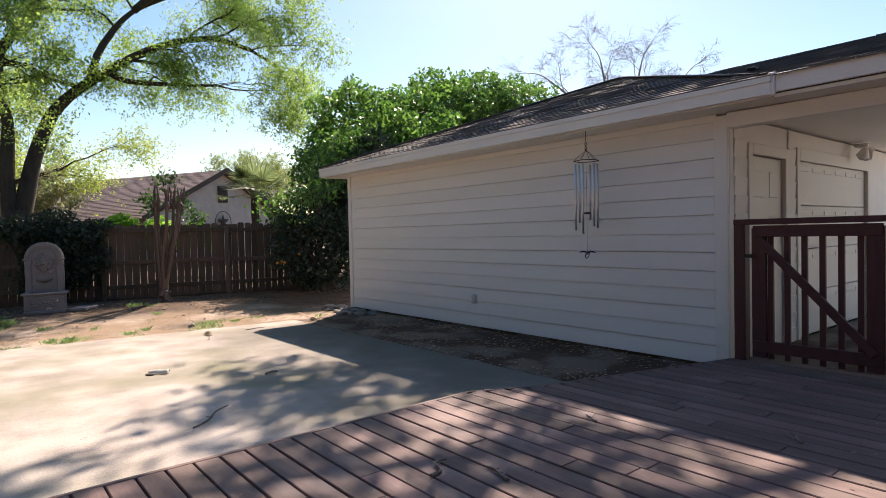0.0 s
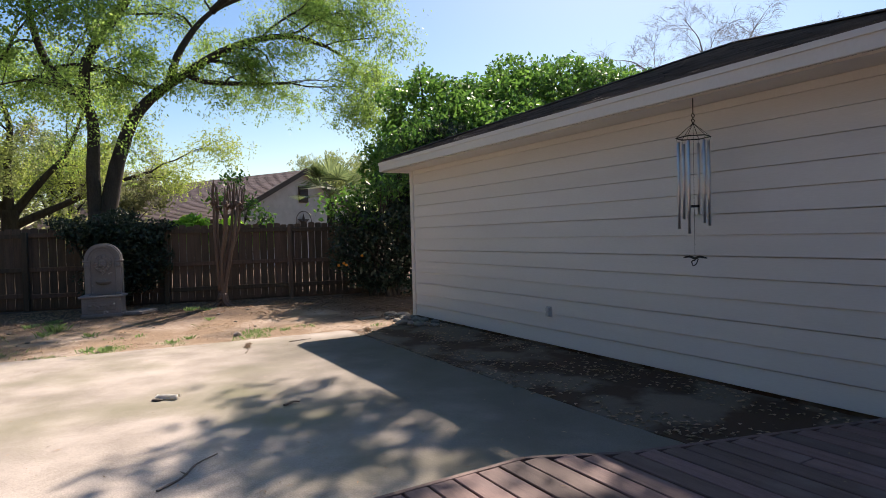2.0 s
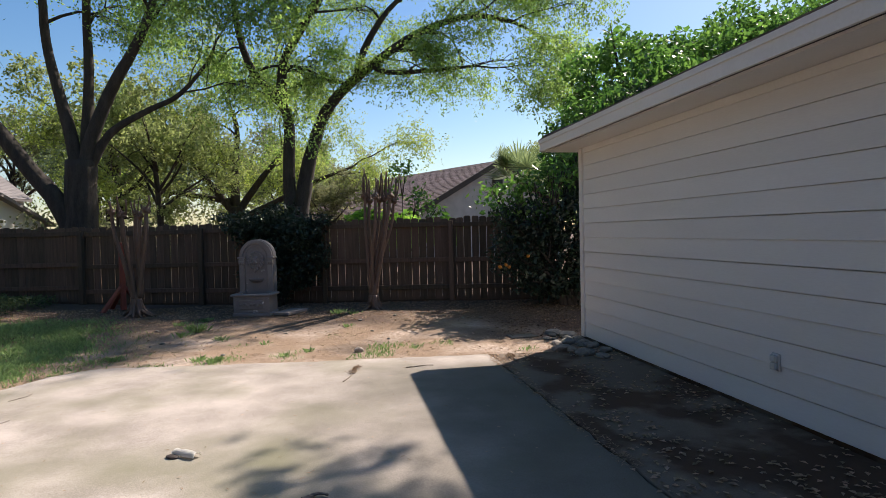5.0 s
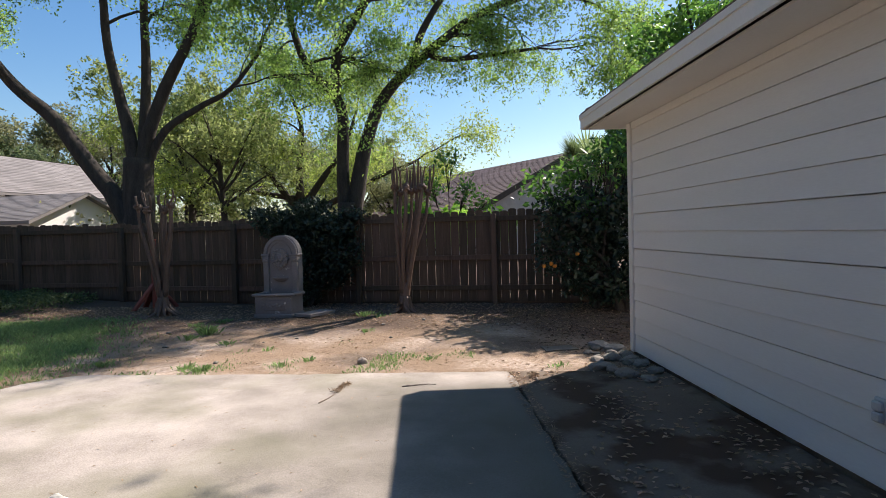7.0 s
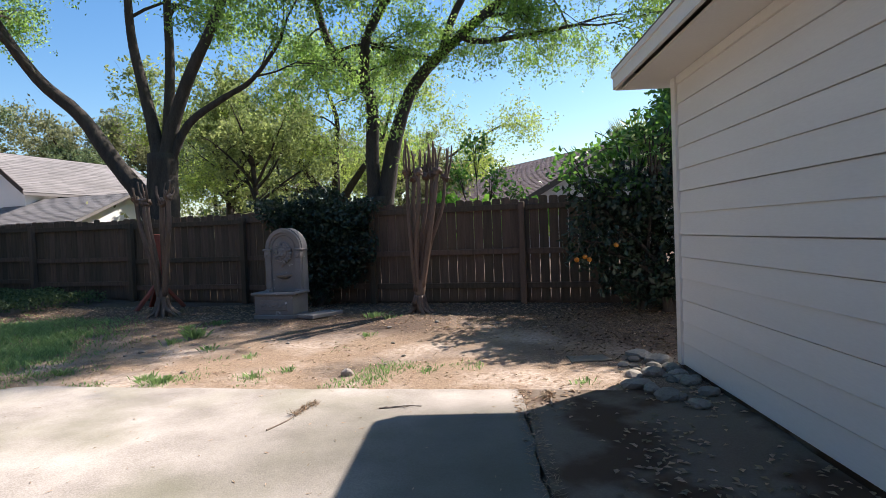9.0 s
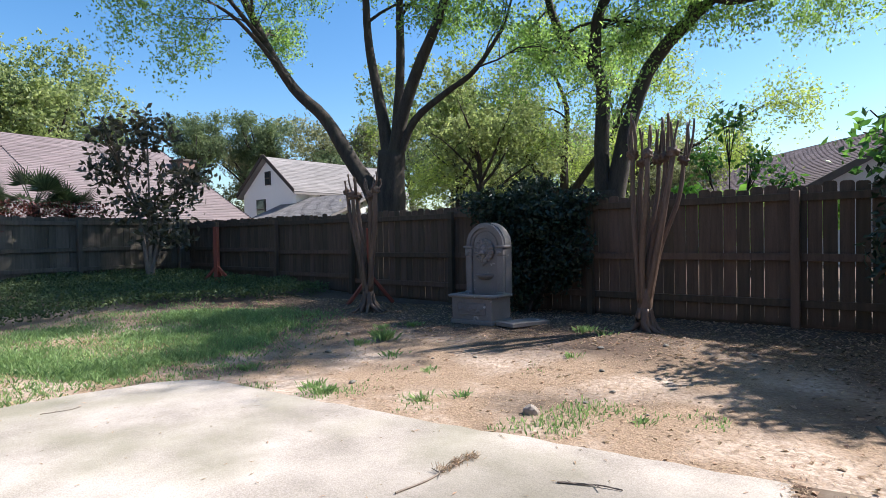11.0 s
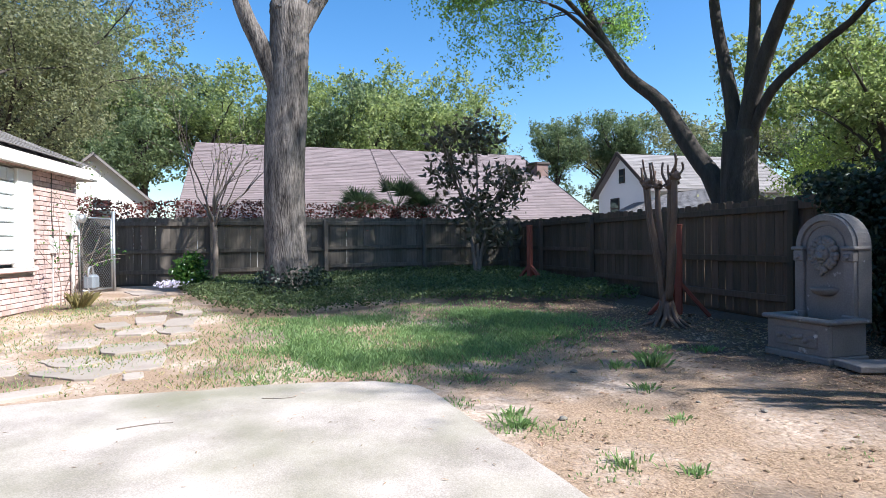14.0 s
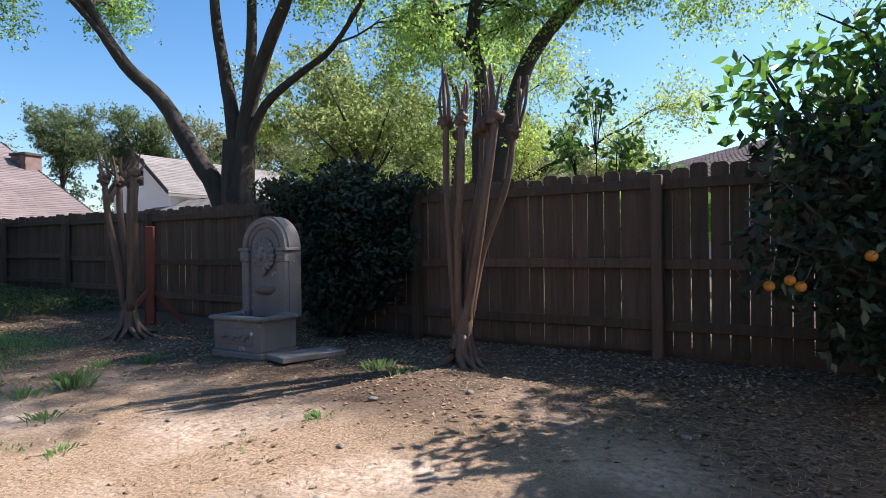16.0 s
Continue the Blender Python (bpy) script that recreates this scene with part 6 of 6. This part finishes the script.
for i in range(6):
    w = i * math.pi / 3 + 0.3
    rg.add([Vector((0, 0, -0.13)), Vector((0.135 * math.cos(w), 0.135 * math.sin(w), -0.25))], [0.0025, 0.0025], 4)
part("ring", rg.mesh("ring"), "black", wc)
for i in range(6):
    w = i * math.pi / 3 + 0.3
    ln = (0.60, 0.64, 0.72, 0.76, 0.68, 0.70)[i]
    st = Tubes()
    st.add([Vector((0.135 * math.cos(w), 0.135 * math.sin(w), -0.25)), Vector((0.118 * math.cos(w), 0.118 * math.sin(w), -0.31))], [0.0012, 0.0012], 3)
    part("cord", st.mesh("cord"), "black", wc)
    st = Tubes()
    st.add([Vector((0.118 * math.cos(w), 0.118 * math.sin(w), -0.285)), Vector((0.118 * math.cos(w), 0.118 * math.sin(w), -0.285 - ln))], [0.0125, 0.0115], 14)
    part("tube", st.mesh("tube"), "chrome", wc, smooth=True)
bm = bmesh.new()
bmesh.ops.create_cone(bm, cap_ends=True, segments=18, radius1=0.04, radius2=0.04, depth=0.018)
part("striker", bm, "black", wc, pose(0, 0, -0.82))
st = Tubes()
st.add([Vector((0, 0, -0.13)), Vector((0, 0, -1.25))], [0.0014, 0.0014], 4)
part("cord", st.mesh("cord"), "black", wc)
sv = Tubes()
sv.add(curve_path([(0, -0.11, -1.17), (0, -0.04, -1.16), (0, 0.0, -1.175), (0, 0.05, -1.16), (0, 0.11, -1.17)], 4), [0.004, 0.006, 0.009, 0.010, 0.010, 0.010, 0.011, 0.011, 0.012, 0.011, 0.011, 0.010, 0.010, 0.009, 0.008, 0.006, 0.003], 6)
sv.add(curve_path([(0, -0.03, -1.18), (0, -0.01, -1.22), (0, 0.02, -1.235), (0, 0.03, -1.2), (0, 0.0, -1.19)], 4), [0.005] * 17, 5)
part("sail", sv.mesh("sail"), "black", wc, pose(0, 0, -0.08), label="dark cast metal bird-like sail")

ol = thing("outdoor_outlet", pose(-0.016, -3.42, 0.42), "small grey weatherproof outlet on the siding", "outlet")
part("plate", box_bm(0.02, 0.08, 0.125, 0.006), "plastic", ol)
part("cover", box_bm(0.03, 0.06, 0.05, 0.008), "plastic", ol, pose(-0.02, 0, 0.025))
part("cover", box_bm(0.03, 0.06, 0.05, 0.008), "plastic", ol, pose(-0.02, 0, -0.03))

# ---- ground things ----
rng = random.Random(101)
FLAGS = ((-8.78, -2.18, 0.90, 0.60, 6), (-7.9, -2.18, 0.72, 0.52, -10), (-7.66, -2.62, 0.70, 0.42, 40), (-8.23, -2.71, 0.54, 0.42, 24), (-9.13, -2.7, 0.57, 0.38, -5), (-9.71, -2.11, 0.62, 0.36, -12),
         (-9.56, -1.72, 0.56, 0.40, 7), (-10.18, -1.59, 0.77, 0.36, -11), (-10.52, -1.94, 0.85, 0.36, -5), (-8.79, -1.67, 0.46, 0.24, -22), (-11.51, -1.80, 0.80, 0.40, -19), (-11.04, -1.43, 0.80, 0.30, 2),
         (-12.49, -1.78, 1.0, 0.50, -11), (-13.6, -1.92, 0.9, 0.5, 7), (-7.32, -2.2, 0.28, 0.16, 0), (-10.3, -2.42, 0.7, 0.34, 10), (-11.3, -2.25, 0.7, 0.32, -8), (-12.3, -2.28, 0.7, 0.3, 5), (-8.1, -3.25, 0.5, 0.3, 12))
for fx, fy, fw, fd, turn in FLAGS:
    # a broken slab: a skewed block with clipped corners
    pts = []
    for cx, cy in ((-1, -1), (1, -1), (1, 1), (-1, 1)):
        ux, uy = cx * fw / 2 * rng.uniform(0.95, 1.15), cy * fd / 2 * rng.uniform(0.95, 1.2)
        cut = rng.uniform(0.04, 0.26)
        ends = [(ux - cx * cut * fw, uy), (ux, uy - cy * cut * fd)]
        pts += ends if cx * cy < 0 else ends[::-1]
    z = ground_z(fx, fy)
    f = part("flagstone", prism(jag(pts, 0.012, 0.12, int(fx * -100)), -0.05, 0.010, 0.004), "flag", None, pose(fx, fy, z, rng.uniform(-1, 1), rng.uniform(-1, 1), turn))
    tagged(f, "flat irregular tan flagstone set in the soil", "flagstone", "flagstones of the garden path")
kerb = part("kerb_slab", prism(jag([(-0.9, -0.13), (0.42, -0.16), (0.5, 0.1), (-0.9, 0.14)], 0.012, 0.15, 77), -0.06, 0.03, 0.008), "flag", None, pose(-7.0, -3.15, ground_z(-7.0, -3.1), 0, 0, 105))
tagged(kerb, "long worn stone kerb slab beside the patio", "kerb", kind="structure")


def stone(x, y, r, name="rubble_stone", label="rough grey stone in a pile at the garage corner", group="stones at the garage corner", material="rubble", flat=0.6):
    bm = bmesh.new()
    bmesh.ops.create_icosphere(bm, subdivisions=2, radius=r)
    o = rng.uniform(0, 90)
    for v in bm.verts:
        k = 1 + 0.35 * noise.noise(v.co * (1.6 / r) * 0.6 + Vector((o, 0, 0)))
        v.co = Vector((v.co.x * k * 1.2, v.co.y * k, v.co.z * k * flat))
    z = ground_z(x, y) if not (-7 < x < 0 and y < -0.75) else 0.0
    s = part(name, bm, material, None, pose(x, y, z + r * flat * 0.45, 0, 0, rng.uniform(0, 360)))
    return tagged(s, label, "stone", group)


for i in range(46):
    x, y = -0.06 - abs(rng.gauss(0, 0.22)), -0.42 + rng.gauss(0, 0.40)
    stone(x, y, rng.uniform(0.025, 0.065))
for x, y, r in ((-0.55, -0.62, 0.10), (-0.25, 0.40, 0.11), (-0.42, -0.95, 0.09), (-0.15, 0.16, 0.11), (-0.32, -0.25, 0.10), (-0.20, -0.7, 0.10), (-0.28, -1.15, 0.07), (-0.48, -0.3, 0.07)):
    stone(x, y, r, flat=0.5)
slabs = part("stepping_stone", prism(jag([(-0.2, -0.13), (0.2, -0.1), (0.18, 0.12), (-0.17, 0.13)], 0.02, 0.1, 9), -0.05, 0.012, 0.006), "dark_stone", None, pose(-0.72, 0.36, ground_z(-0.72, 0.36), 0, 0, 8))
tagged(slabs, "flat grey stepping stone near the garage corner", "stone")
stone(-2.9, -0.02, 0.05, "round_stone", "small tan round stone on the soil", "loose stones", "flag", 0.85)
for i in range(16):
    stone(rng.uniform(-6.0, -0.8), rng.uniform(0.1, 2.4), rng.uniform(0.012, 0.03), "pebble", "small pebble on the bare soil", "pebbles", "rubble")


def stick(x, y, z, length, ang, r, seed, label, curl=0.1, fuzz=False):
    rg = random.Random(seed)
    t = Tubes()
    p = curve_path([(-length / 2, 0, r), (-length / 6, curl * length * rg.uniform(-1, 1), r), (length / 6, curl * length * rg.uniform(-1, 1), r * 1.5), (length / 2, 0, r)], 4)
    t.add(p, [r * (1 - 0.04 * i) for i in range(len(p))], 6, 0.25, rg)
    for _ in range(2):
        b = p[rg.randrange(2, len(p) - 2)]
        t.add([b, b + Vector((rg.uniform(-0.05, 0.05), rg.uniform(-0.06, 0.06), 0.01))], [r * 0.6, r * 0.3], 4)
    o = part("fallen_stick", t.mesh("fallen_stick"), "twig", None, pose(x, y, z, 0, 0, ang))
    tagged(o, label, "stick", "fallen sticks")
    if fuzz:
        c = [Vector((rg.uniform(0.0, length / 2), rg.gauss(0, 0.02), rg.uniform(0.005, 0.03))) for _ in range(260)]
        part("straw_tuft", leaf_mesh("straw_tuft", c, 0.05, 0.004, seed, 0, "straw"), "straw", o)


stick(-4.19, -4.98, 0.0, 0.55, 46, 0.008, 1, "bent dry twig on the concrete", 0.05)
stick(-3.27, -3.96, 0.0, 0.14, 10, 0.012, 2, "short piece of bark on the concrete", 0.2)
stick(-3.02, -1.19, 0.0, 0.60, 74, 0.006, 3, "pine twig with straw on the concrete", 0.06, True)
stick(-1.25, -0.95, 0.0, 0.3, 90, 0.008, 4, "small twig with straw on the slab joint", 0.06, True)
stick(-2.3, -1.05, 0.0, 0.3, 5, 0.006, 5, "thin dry twig on the concrete", 0.1)
stick(-5.74, -2.15, 0.0, 0.32, 84, 0.004, 6, "thin dry twig on the concrete", 0.1)
stick(-6.0, -1.25, 0.0, 0.25, 70, 0.003, 7, "thin dry twig on the concrete", 0.2)
stick(-3.76, -7.22, DECK_Z, 0.22, 30, 0.010, 8, "dark twig lying on the deck", 0.2)
stick(-3.59, -7.47, DECK_Z, 0.2, 80, 0.010, 9, "dark twig lying on the deck", 0.2)
stick(-2.0, -8.28, DECK_Z, 0.16, 40, 0.008, 10, "dark twig lying on the deck", 0.2)
stick(-2.54, -7.27, DECK_Z, 0.14, 60, 0.008, 11, "dark twig lying on the deck", 0.2)
wb = thing("bark_chunk", pose(-4.12, -3.14, 0.0, 0, 0, -35), "curled pale chunk of bark on the concrete", "bark")
bm = bmesh.new()
n_ = 9
rows_ = []
for i in range(7):
    row = []
    for k_ in range(n_):
        w = math.pi * (0.05 + 0.9 * k_ / (n_ - 1))
        rr = 0.034 * (1 + 0.12 * math.sin(i * 1.7 + k_))
        row.append(bm.verts.new((-0.10 + 0.033 * i, rr * math.cos(w), 0.008 + rr * math.sin(w))))
    rows_.append(row)
for i in range(6):
    for k_ in range(n_ - 1):
        bm.faces.new((rows_[i][k_], rows_[i + 1][k_], rows_[i + 1][k_ + 1], rows_[i][k_ + 1]))
bmesh.ops.solidify(bm, geom=list(bm.faces), thickness=0.006)
part("curl", bm, "trim", wb, smooth=True)
bm = bmesh.new()
bmesh.ops.create_icosphere(bm, subdivisions=2, radius=1.0, matrix=Matrix.Diagonal((0.05, 0.03, 0.012, 1)))
part("crumbs", bm, "dark_wood", wb, pose(-0.07, -0.05, 0.008))


def scatter(name, count, area, material, size, label, category, seed, lift=0.003, tilt=0.12, density=None, up=None):
    """Small flat things lying on the ground."""
    rs = random.Random(seed)
    v, f = [], []
    tries = 0
    while len(f) < count and tries < count * 30:
        tries += 1
        x, y = rs.uniform(area[0], area[1]), rs.uniform(area[2], area[3])
        if density and rs.random() > density(x, y):
            continue
        z = (up(x, y) if up else ground_z(x, y)) + lift * rs.uniform(0.6, 2.0)
        w, le = rs.uniform(0, 6.28), rs.uniform(0.6, 1.2)
        d = Vector((math.cos(w), math.sin(w), rs.uniform(-tilt, tilt))) * size[0] * le
        s = Vector((-math.sin(w), math.cos(w), rs.uniform(-tilt, tilt))) * size[1] * le
        c = Vector((x, y, z))
        k = len(v)
        v += [c - d * 0.5, c + s * 0.5 + Vector((0, 0, size[1] * 0.2)), c + d * 0.5, c - s * 0.5 + Vector((0, 0, size[1] * 0.2))]
        f.append((k, k + 1, k + 2, k + 3))
    ob = part(name, raw_mesh(name, v, f), material)
    return tagged(ob, label, category, kind="stuff")


def yard(x, y):
    if in_poly(x, y, SLAB) or (x > -1.42 and y < -0.72):
        return 0.0
    return 1.0


def litter_density(x, y):
    return yard(x, y) * (0.05 + 0.95 * smooth(1.4, 3.4, y + 0.12 * x * 0 + 0.8 * noise.noise(Vector((x, y, 7)))))


def straw_density(x, y):
    return yard(x, y) * max(0.0, min(1.0, 0.45 + 1.4 * noise.noise(Vector((x * 0.7, y * 0.7, 2))))) * smooth(4.0, 2.2, y)


scatter("dead_leaves", 13000, (-9.0, 1.5, -0.6, 4.6), "litter", (0.042, 0.025), "brown dead leaves strewn over the soil", "leaf litter", 111, tilt=0.4, density=litter_density)
# leaf litter in a darkened colour that deepens the shade at this corner
scatter("damp_leaves", 4500, (-1.6, 1.4, -0.5, 3.3), "shaded_litter", (0.045, 0.028), "leaf litter under the orange tree, coloured darker for the shade", "leaf litter", 117, tilt=0.4, density=lambda x, y: yard(x, y) * smooth(-1.5, -0.3, x + 0.35 * y - 0.6 + 0.5 * noise.noise(Vector((x * 2, y * 2, 3)))))
scatter("pine_straw", 34000, (-8.5, 0.5, -1.2, 3.8), "straw", (0.07, 0.003), "tan pine needles lying on the soil", "pine straw", 112, lift=0.004, tilt=0.1, density=straw_density)
scatter("strip_leaves", 1300, (-1.5, -0.02, -7.0, -0.7), "litter", (0.05, 0.028), "dead leaves on the dirty concrete strip", "leaf litter", 113, density=lambda x, y: 0.45 + 1.2 * noise.noise(Vector((x * 2, y, 4))), up=lambda x, y: 0.0)
scatter("patio_specks", 330, (-7.0, -1.5, -6.2, -0.4), "litter", (0.04, 0.008), "small twigs and needles on the patio", "debris", 114, lift=0.003, density=lambda x, y: 1.0 if in_poly(x, y, SLAB) else 0.0, up=lambda x, y: 0.0)
scatter("joint_moss", 900, (-1.50, -1.36, -4.0, -0.5), "litter", (0.05, 0.005), "needles packed in the slab joint", "debris", 115, lift=0.003, tilt=0.1, up=lambda x, y: 0.0)
scatter("deck_specks", 160, (-6.0, -0.4, -9.5, -6.6), "litter", (0.03, 0.010), "small leaves on the deck", "debris", 116, lift=0.003, up=lambda x, y: DECK_Z)


def blades(name, count, area, density, height, material, label, seed, width=0.006, lean=0.5, category="grass"):
    rs = random.Random(seed)
    v, f = [], []
    tries = 0
    while len(f) < count and tries < count * 25:
        tries += 1
        x, y = rs.uniform(area[0], area[1]), rs.uniform(area[2], area[3])
        k0 = density(x, y)
        if rs.random() > k0:
            continue
        z = ground_z(x, y)
        w = rs.uniform(0, 6.28)
        h = height * rs.uniform(0.45, 1.2) * (0.6 + 0.4 * k0)
        b = Vector((x, y, z - 0.005))
        s = Vector((math.cos(w), math.sin(w), 0)) * width
        l1 = Vector((rs.uniform(-1, 1), rs.uniform(-1, 1), 0)) * h * lean
        k = len(v)
        v += [b - s, b + s, b + l1 * 0.35 + Vector((0, 0, h * 0.6)) + s * 0.7, b + l1 + Vector((0, 0, h))]
        f += [(k, k + 1, k + 2), (k, k + 2, k + 3)]
    ob = part(name, raw_mesh(name, v, f), material)
    return tagged(ob, label, category, kind="stuff")


BED = [(-14.6, -1.45), (-13.1, -1.32), (-11.6, -1.22), (-10.7, -1.05), (-10.0, -0.70), (-9.75, -0.1), (-9.95, 0.7), (-9.9, 1.7), (-9.4, 2.8), (-8.6, 3.9), (-8.4, 5.2), (-10.5, 5.85), (-13.0, 6.45), (-14.4, 6.7)]
GRASS = [(-9.8, -0.75), (-8.3, -1.15), (-7.0, -1.3), (-6.4, -1.0), (-6.1, -0.3), (-6.1, 0.5), (-6.2, 1.3), (-6.3, 2.3), (-7.0, 3.0), (-8.2, 3.3), (-9.2, 2.4), (-9.7, 1.2), (-9.6, 0.1)]


def grass_density(x, y):
    k = noise.noise(Vector((x * 1.1, y * 1.1, 5)))
    jx, jy = 0.6 * noise.noise(Vector((x * 1.6, y * 1.6, 21))), 0.6 * noise.noise(Vector((x * 1.6, y * 1.6, 37)))
    soft_edge = sum(in_poly(x + jx + 0.5 * math.cos(i * 1.047), y + jy + 0.5 * math.sin(i * 1.047), GRASS) for i in range(6)) / 6
    if yard(x, y):
        return soft_edge * soft_edge * max(0.05, 0.7 + 0.9 * k)
    return 0.0


def thin_density(x, y):
    if not yard(x, y) or in_poly(x, y, BED):
        return 0.0
    k = noise.noise(Vector((x * 0.9, y * 0.9, 9)))
    near = smooth(-5.4, -6.6, x) * smooth(1.8, 0.6, y) * smooth(-13.5, -12.0, x)
    return max(0.0, near * (0.35 + 0.9 * k))


def edge_density(x, y):
    if not yard(x, y) or x > -1.6:
        return 0.0
    k = noise.noise(Vector((x * 1.7, y * 1.7, 13)))
    return max(0.0, k * 1.6 - 0.05) * smooth(0.6, 0.0, y) * smooth(-0.6, -0.3, y) + 0.5 * max(0.0, k - 0.42) * smooth(2.4, 1.2, y)


blades("lawn_grass", 52000, (-10.0, -5.4, -1.7, 3.6), grass_density, 0.068, "grass", "lush green lawn grass patch", 121, width=0.0075, lean=0.8)
blades("thin_grass", 15000, (-13.0, -5.4, -5.0, 1.9), thin_density, 0.05, "grass", "thin patchy green grass on bare soil", 122)
blades("dry_grass", 19000, (-13.0, -4.6, -5.0, 2.2), lambda x, y: min(1.0, 0.25 * yard(x, y) * smooth(-4.6, -6.0, x) + thin_density(x, y)) * (0 if in_poly(x, y, BED) else 1), 0.04, "dry_grass", "short dry straw-coloured grass", 123, lean=1.2)
blades("edge_grass", 2600, (-6.2, -1.7, -0.5, 2.4), edge_density, 0.045, "grass", "small weeds and grass tufts along the patio edge", 124)


def tuft(x, y, n, h, material="grass", name="grass_tuft", label="small green grass tuft on bare soil"):
    rs = random.Random(int(abs(x * 977 + y * 331) * 10))
    v, f = [], []
    for _ in range(n):
        w = rs.uniform(0, 6.28)
        r = abs(rs.gauss(0, 0.06))
        b = Vector((math.cos(w) * r, math.sin(w) * r, -0.005))
        d = Vector((math.cos(w), math.sin(w), 0)) * rs.uniform(0.1, 0.9) * h
        s = Vector((-math.sin(w), math.cos(w), 0)) * 0.005
        hh = h * rs.uniform(0.5, 1.1)
        k = len(v)
        v += [b - s, b + s, b + d * 0.4 + Vector((0, 0, hh * 0.75)) + s, b + d + Vector((0, 0, hh))]
        f += [(k, k + 1, k + 2), (k, k + 2, k + 3)]
    o = part(name, raw_mesh(name, v, f), material, None, pose(x, y, ground_z(x, y)))
    return tagged(o, label, "grass", "grass tufts", "stuff")


for x, y, n, h in ((-4.55, -0.10, 120, 0.09), (-4.75, -0.02, 90, 0.08), (-3.75, 0.0, 80, 0.07), (-3.5, 0.2, 60, 0.07), (-2.2, 0.05, 60, 0.06), (-5.15, 1.75, 130, 0.16), (-5.3, 1.5, 70, 0.1), (-4.7, 1.2, 60, 0.08), (-5.2, 2.5, 120, 0.08), (-5.5, 2.3, 90, 0.08), (-3.15, 2.75, 120, 0.10), (-2.9, 2.6, 60, 0.08), (-3.0, 1.6, 50, 0.07), (-4.1, 0.8, 50, 0.06), (-0.9, -0.45, 60, 0.06), (-13.9, -0.4, 140, 0.28), (-5.75, 0.3, 90, 0.08)):
    tuft(x, y, int(n * 0.7), h * 0.8)
rng = random.Random(131)
lr = thing("strap_leaf_plant", pose(-12.0, -2.85, ground_z(-12.0, -2.85)), "low pale strap-leaved plant by the brick wall", "plant")
part("leaves", tuft(-12.0, -2.85, 90, 0.26, "dry_grass").data, "dry_grass", lr)

# ground cover bed
cl = []
while len(cl) < 42000:
    x, y = rng.uniform(-14.6, -7.8), rng.uniform(-1.7, 6.8)
    if not in_poly(x, y, BED):
        continue
    ed = min(1.15, 0.62 + 0.9 * abs(noise.noise(Vector((x * 0.8, y * 0.8, 3)))) + 0.2)
    cl.append((x, y, ground_z(x, y) + 0.20 * ed * rng.random() ** 0.45 + 0.01))
bed = part("ground_cover", leaf_mesh("ground_cover", cl, 0.055, 0.034, 132, -0.3, "cover_leaf"), "cover_leaf")
tagged(bed, "low dense dark green ground cover bed", "ground cover", kind="stuff")
cl = []
for _ in range(2600):
    w, r = rng.uniform(0, 6.28), abs(rng.gauss(0.5, 0.16))
    cl.append((-12.15 + math.cos(w) * r, 0.42 + math.sin(w) * r, 0.25 + rng.random() ** 1.6 * 0.55 * max(0.2, 1 - abs(r - 0.5) * 2)))
ivy = part("ivy", leaf_mesh("ivy", cl, 0.075, 0.055, 133, 0.1, "dark_leaf"), "dark_leaf")
tagged(ivy, "dark ivy growing round the foot of the big tree", "ivy", kind="stuff")
fl = [(-13.2 + rng.gauss(0, 0.18), -1.55 + rng.gauss(0, 0.12), 0.42 + rng.random() * 0.12) for _ in range(160)]
flo = part("flowers", leaf_mesh("flowers", fl, 0.045, 0.04, 134, 0, "flower"), "flower")
tagged(flo, "pale violet flowers beside the garden path", "flowers", kind="stuff")
vine = thing("climbing_rose", pose(-12.9, -2.95, ground_z(-12.9, -2.95)), "straggling rose vine against the brick wall", "plant")
tb, lv = Tubes(), []
for i in range(6):
    sprout(rng, tb, lv, Vector((i * 0.25 - 0.4, 0.05 - 0.04 * i, 0.0)), Vector((rng.uniform(-0.3, 0.3), 0.1, 1)), rng.uniform(0.8, 1.5), 0.008, 1, 0.7, 0.0, 3, 2, 0.07)
tagged(part("stem_work", tb.mesh("stem_work"), "twig", vine), kind="stuff")
part("leaves", leaf_mesh("leaves", lv, 0.05, 0.035, 135, 0.2, "citrus_leaf"), "citrus_leaf", vine)

# bricks of the side house
rng = random.Random(141)
BL, BH_ = 0.203, 0.075
shape = mesh_of(box_bm(BL - 0.010, 0.05, BH_ - 0.010, 0.004), "brick")
half = mesh_of(box_bm(BL / 2 - 0.010, 0.05, BH_ - 0.010, 0.004), "brick")
shape.materials.append(M["brick"])
half.materials.append(M["brick"])
for r in range(29):
    z = 0.02 + (r + 0.5) * BH_
    x = BL / 2 if r % 2 else 0.0
    if r % 2:
        part("brick", half, None, bh, pose(BL / 4, 0.0, z))
    while x < 4.0:
        c = x + BL / 2
        inside = WX0 - 0.42 < c + BL / 2 - 0.02 and z + BH_ / 2 > WZ0 - 0.12 and z < WZ1 + 0.04
        if not inside:
            part("brick", shape, None, bh, pose(c, rng.uniform(-0.003, 0.003), z, 0, 0, rng.uniform(-0.3, 0.3)))
        x += BL
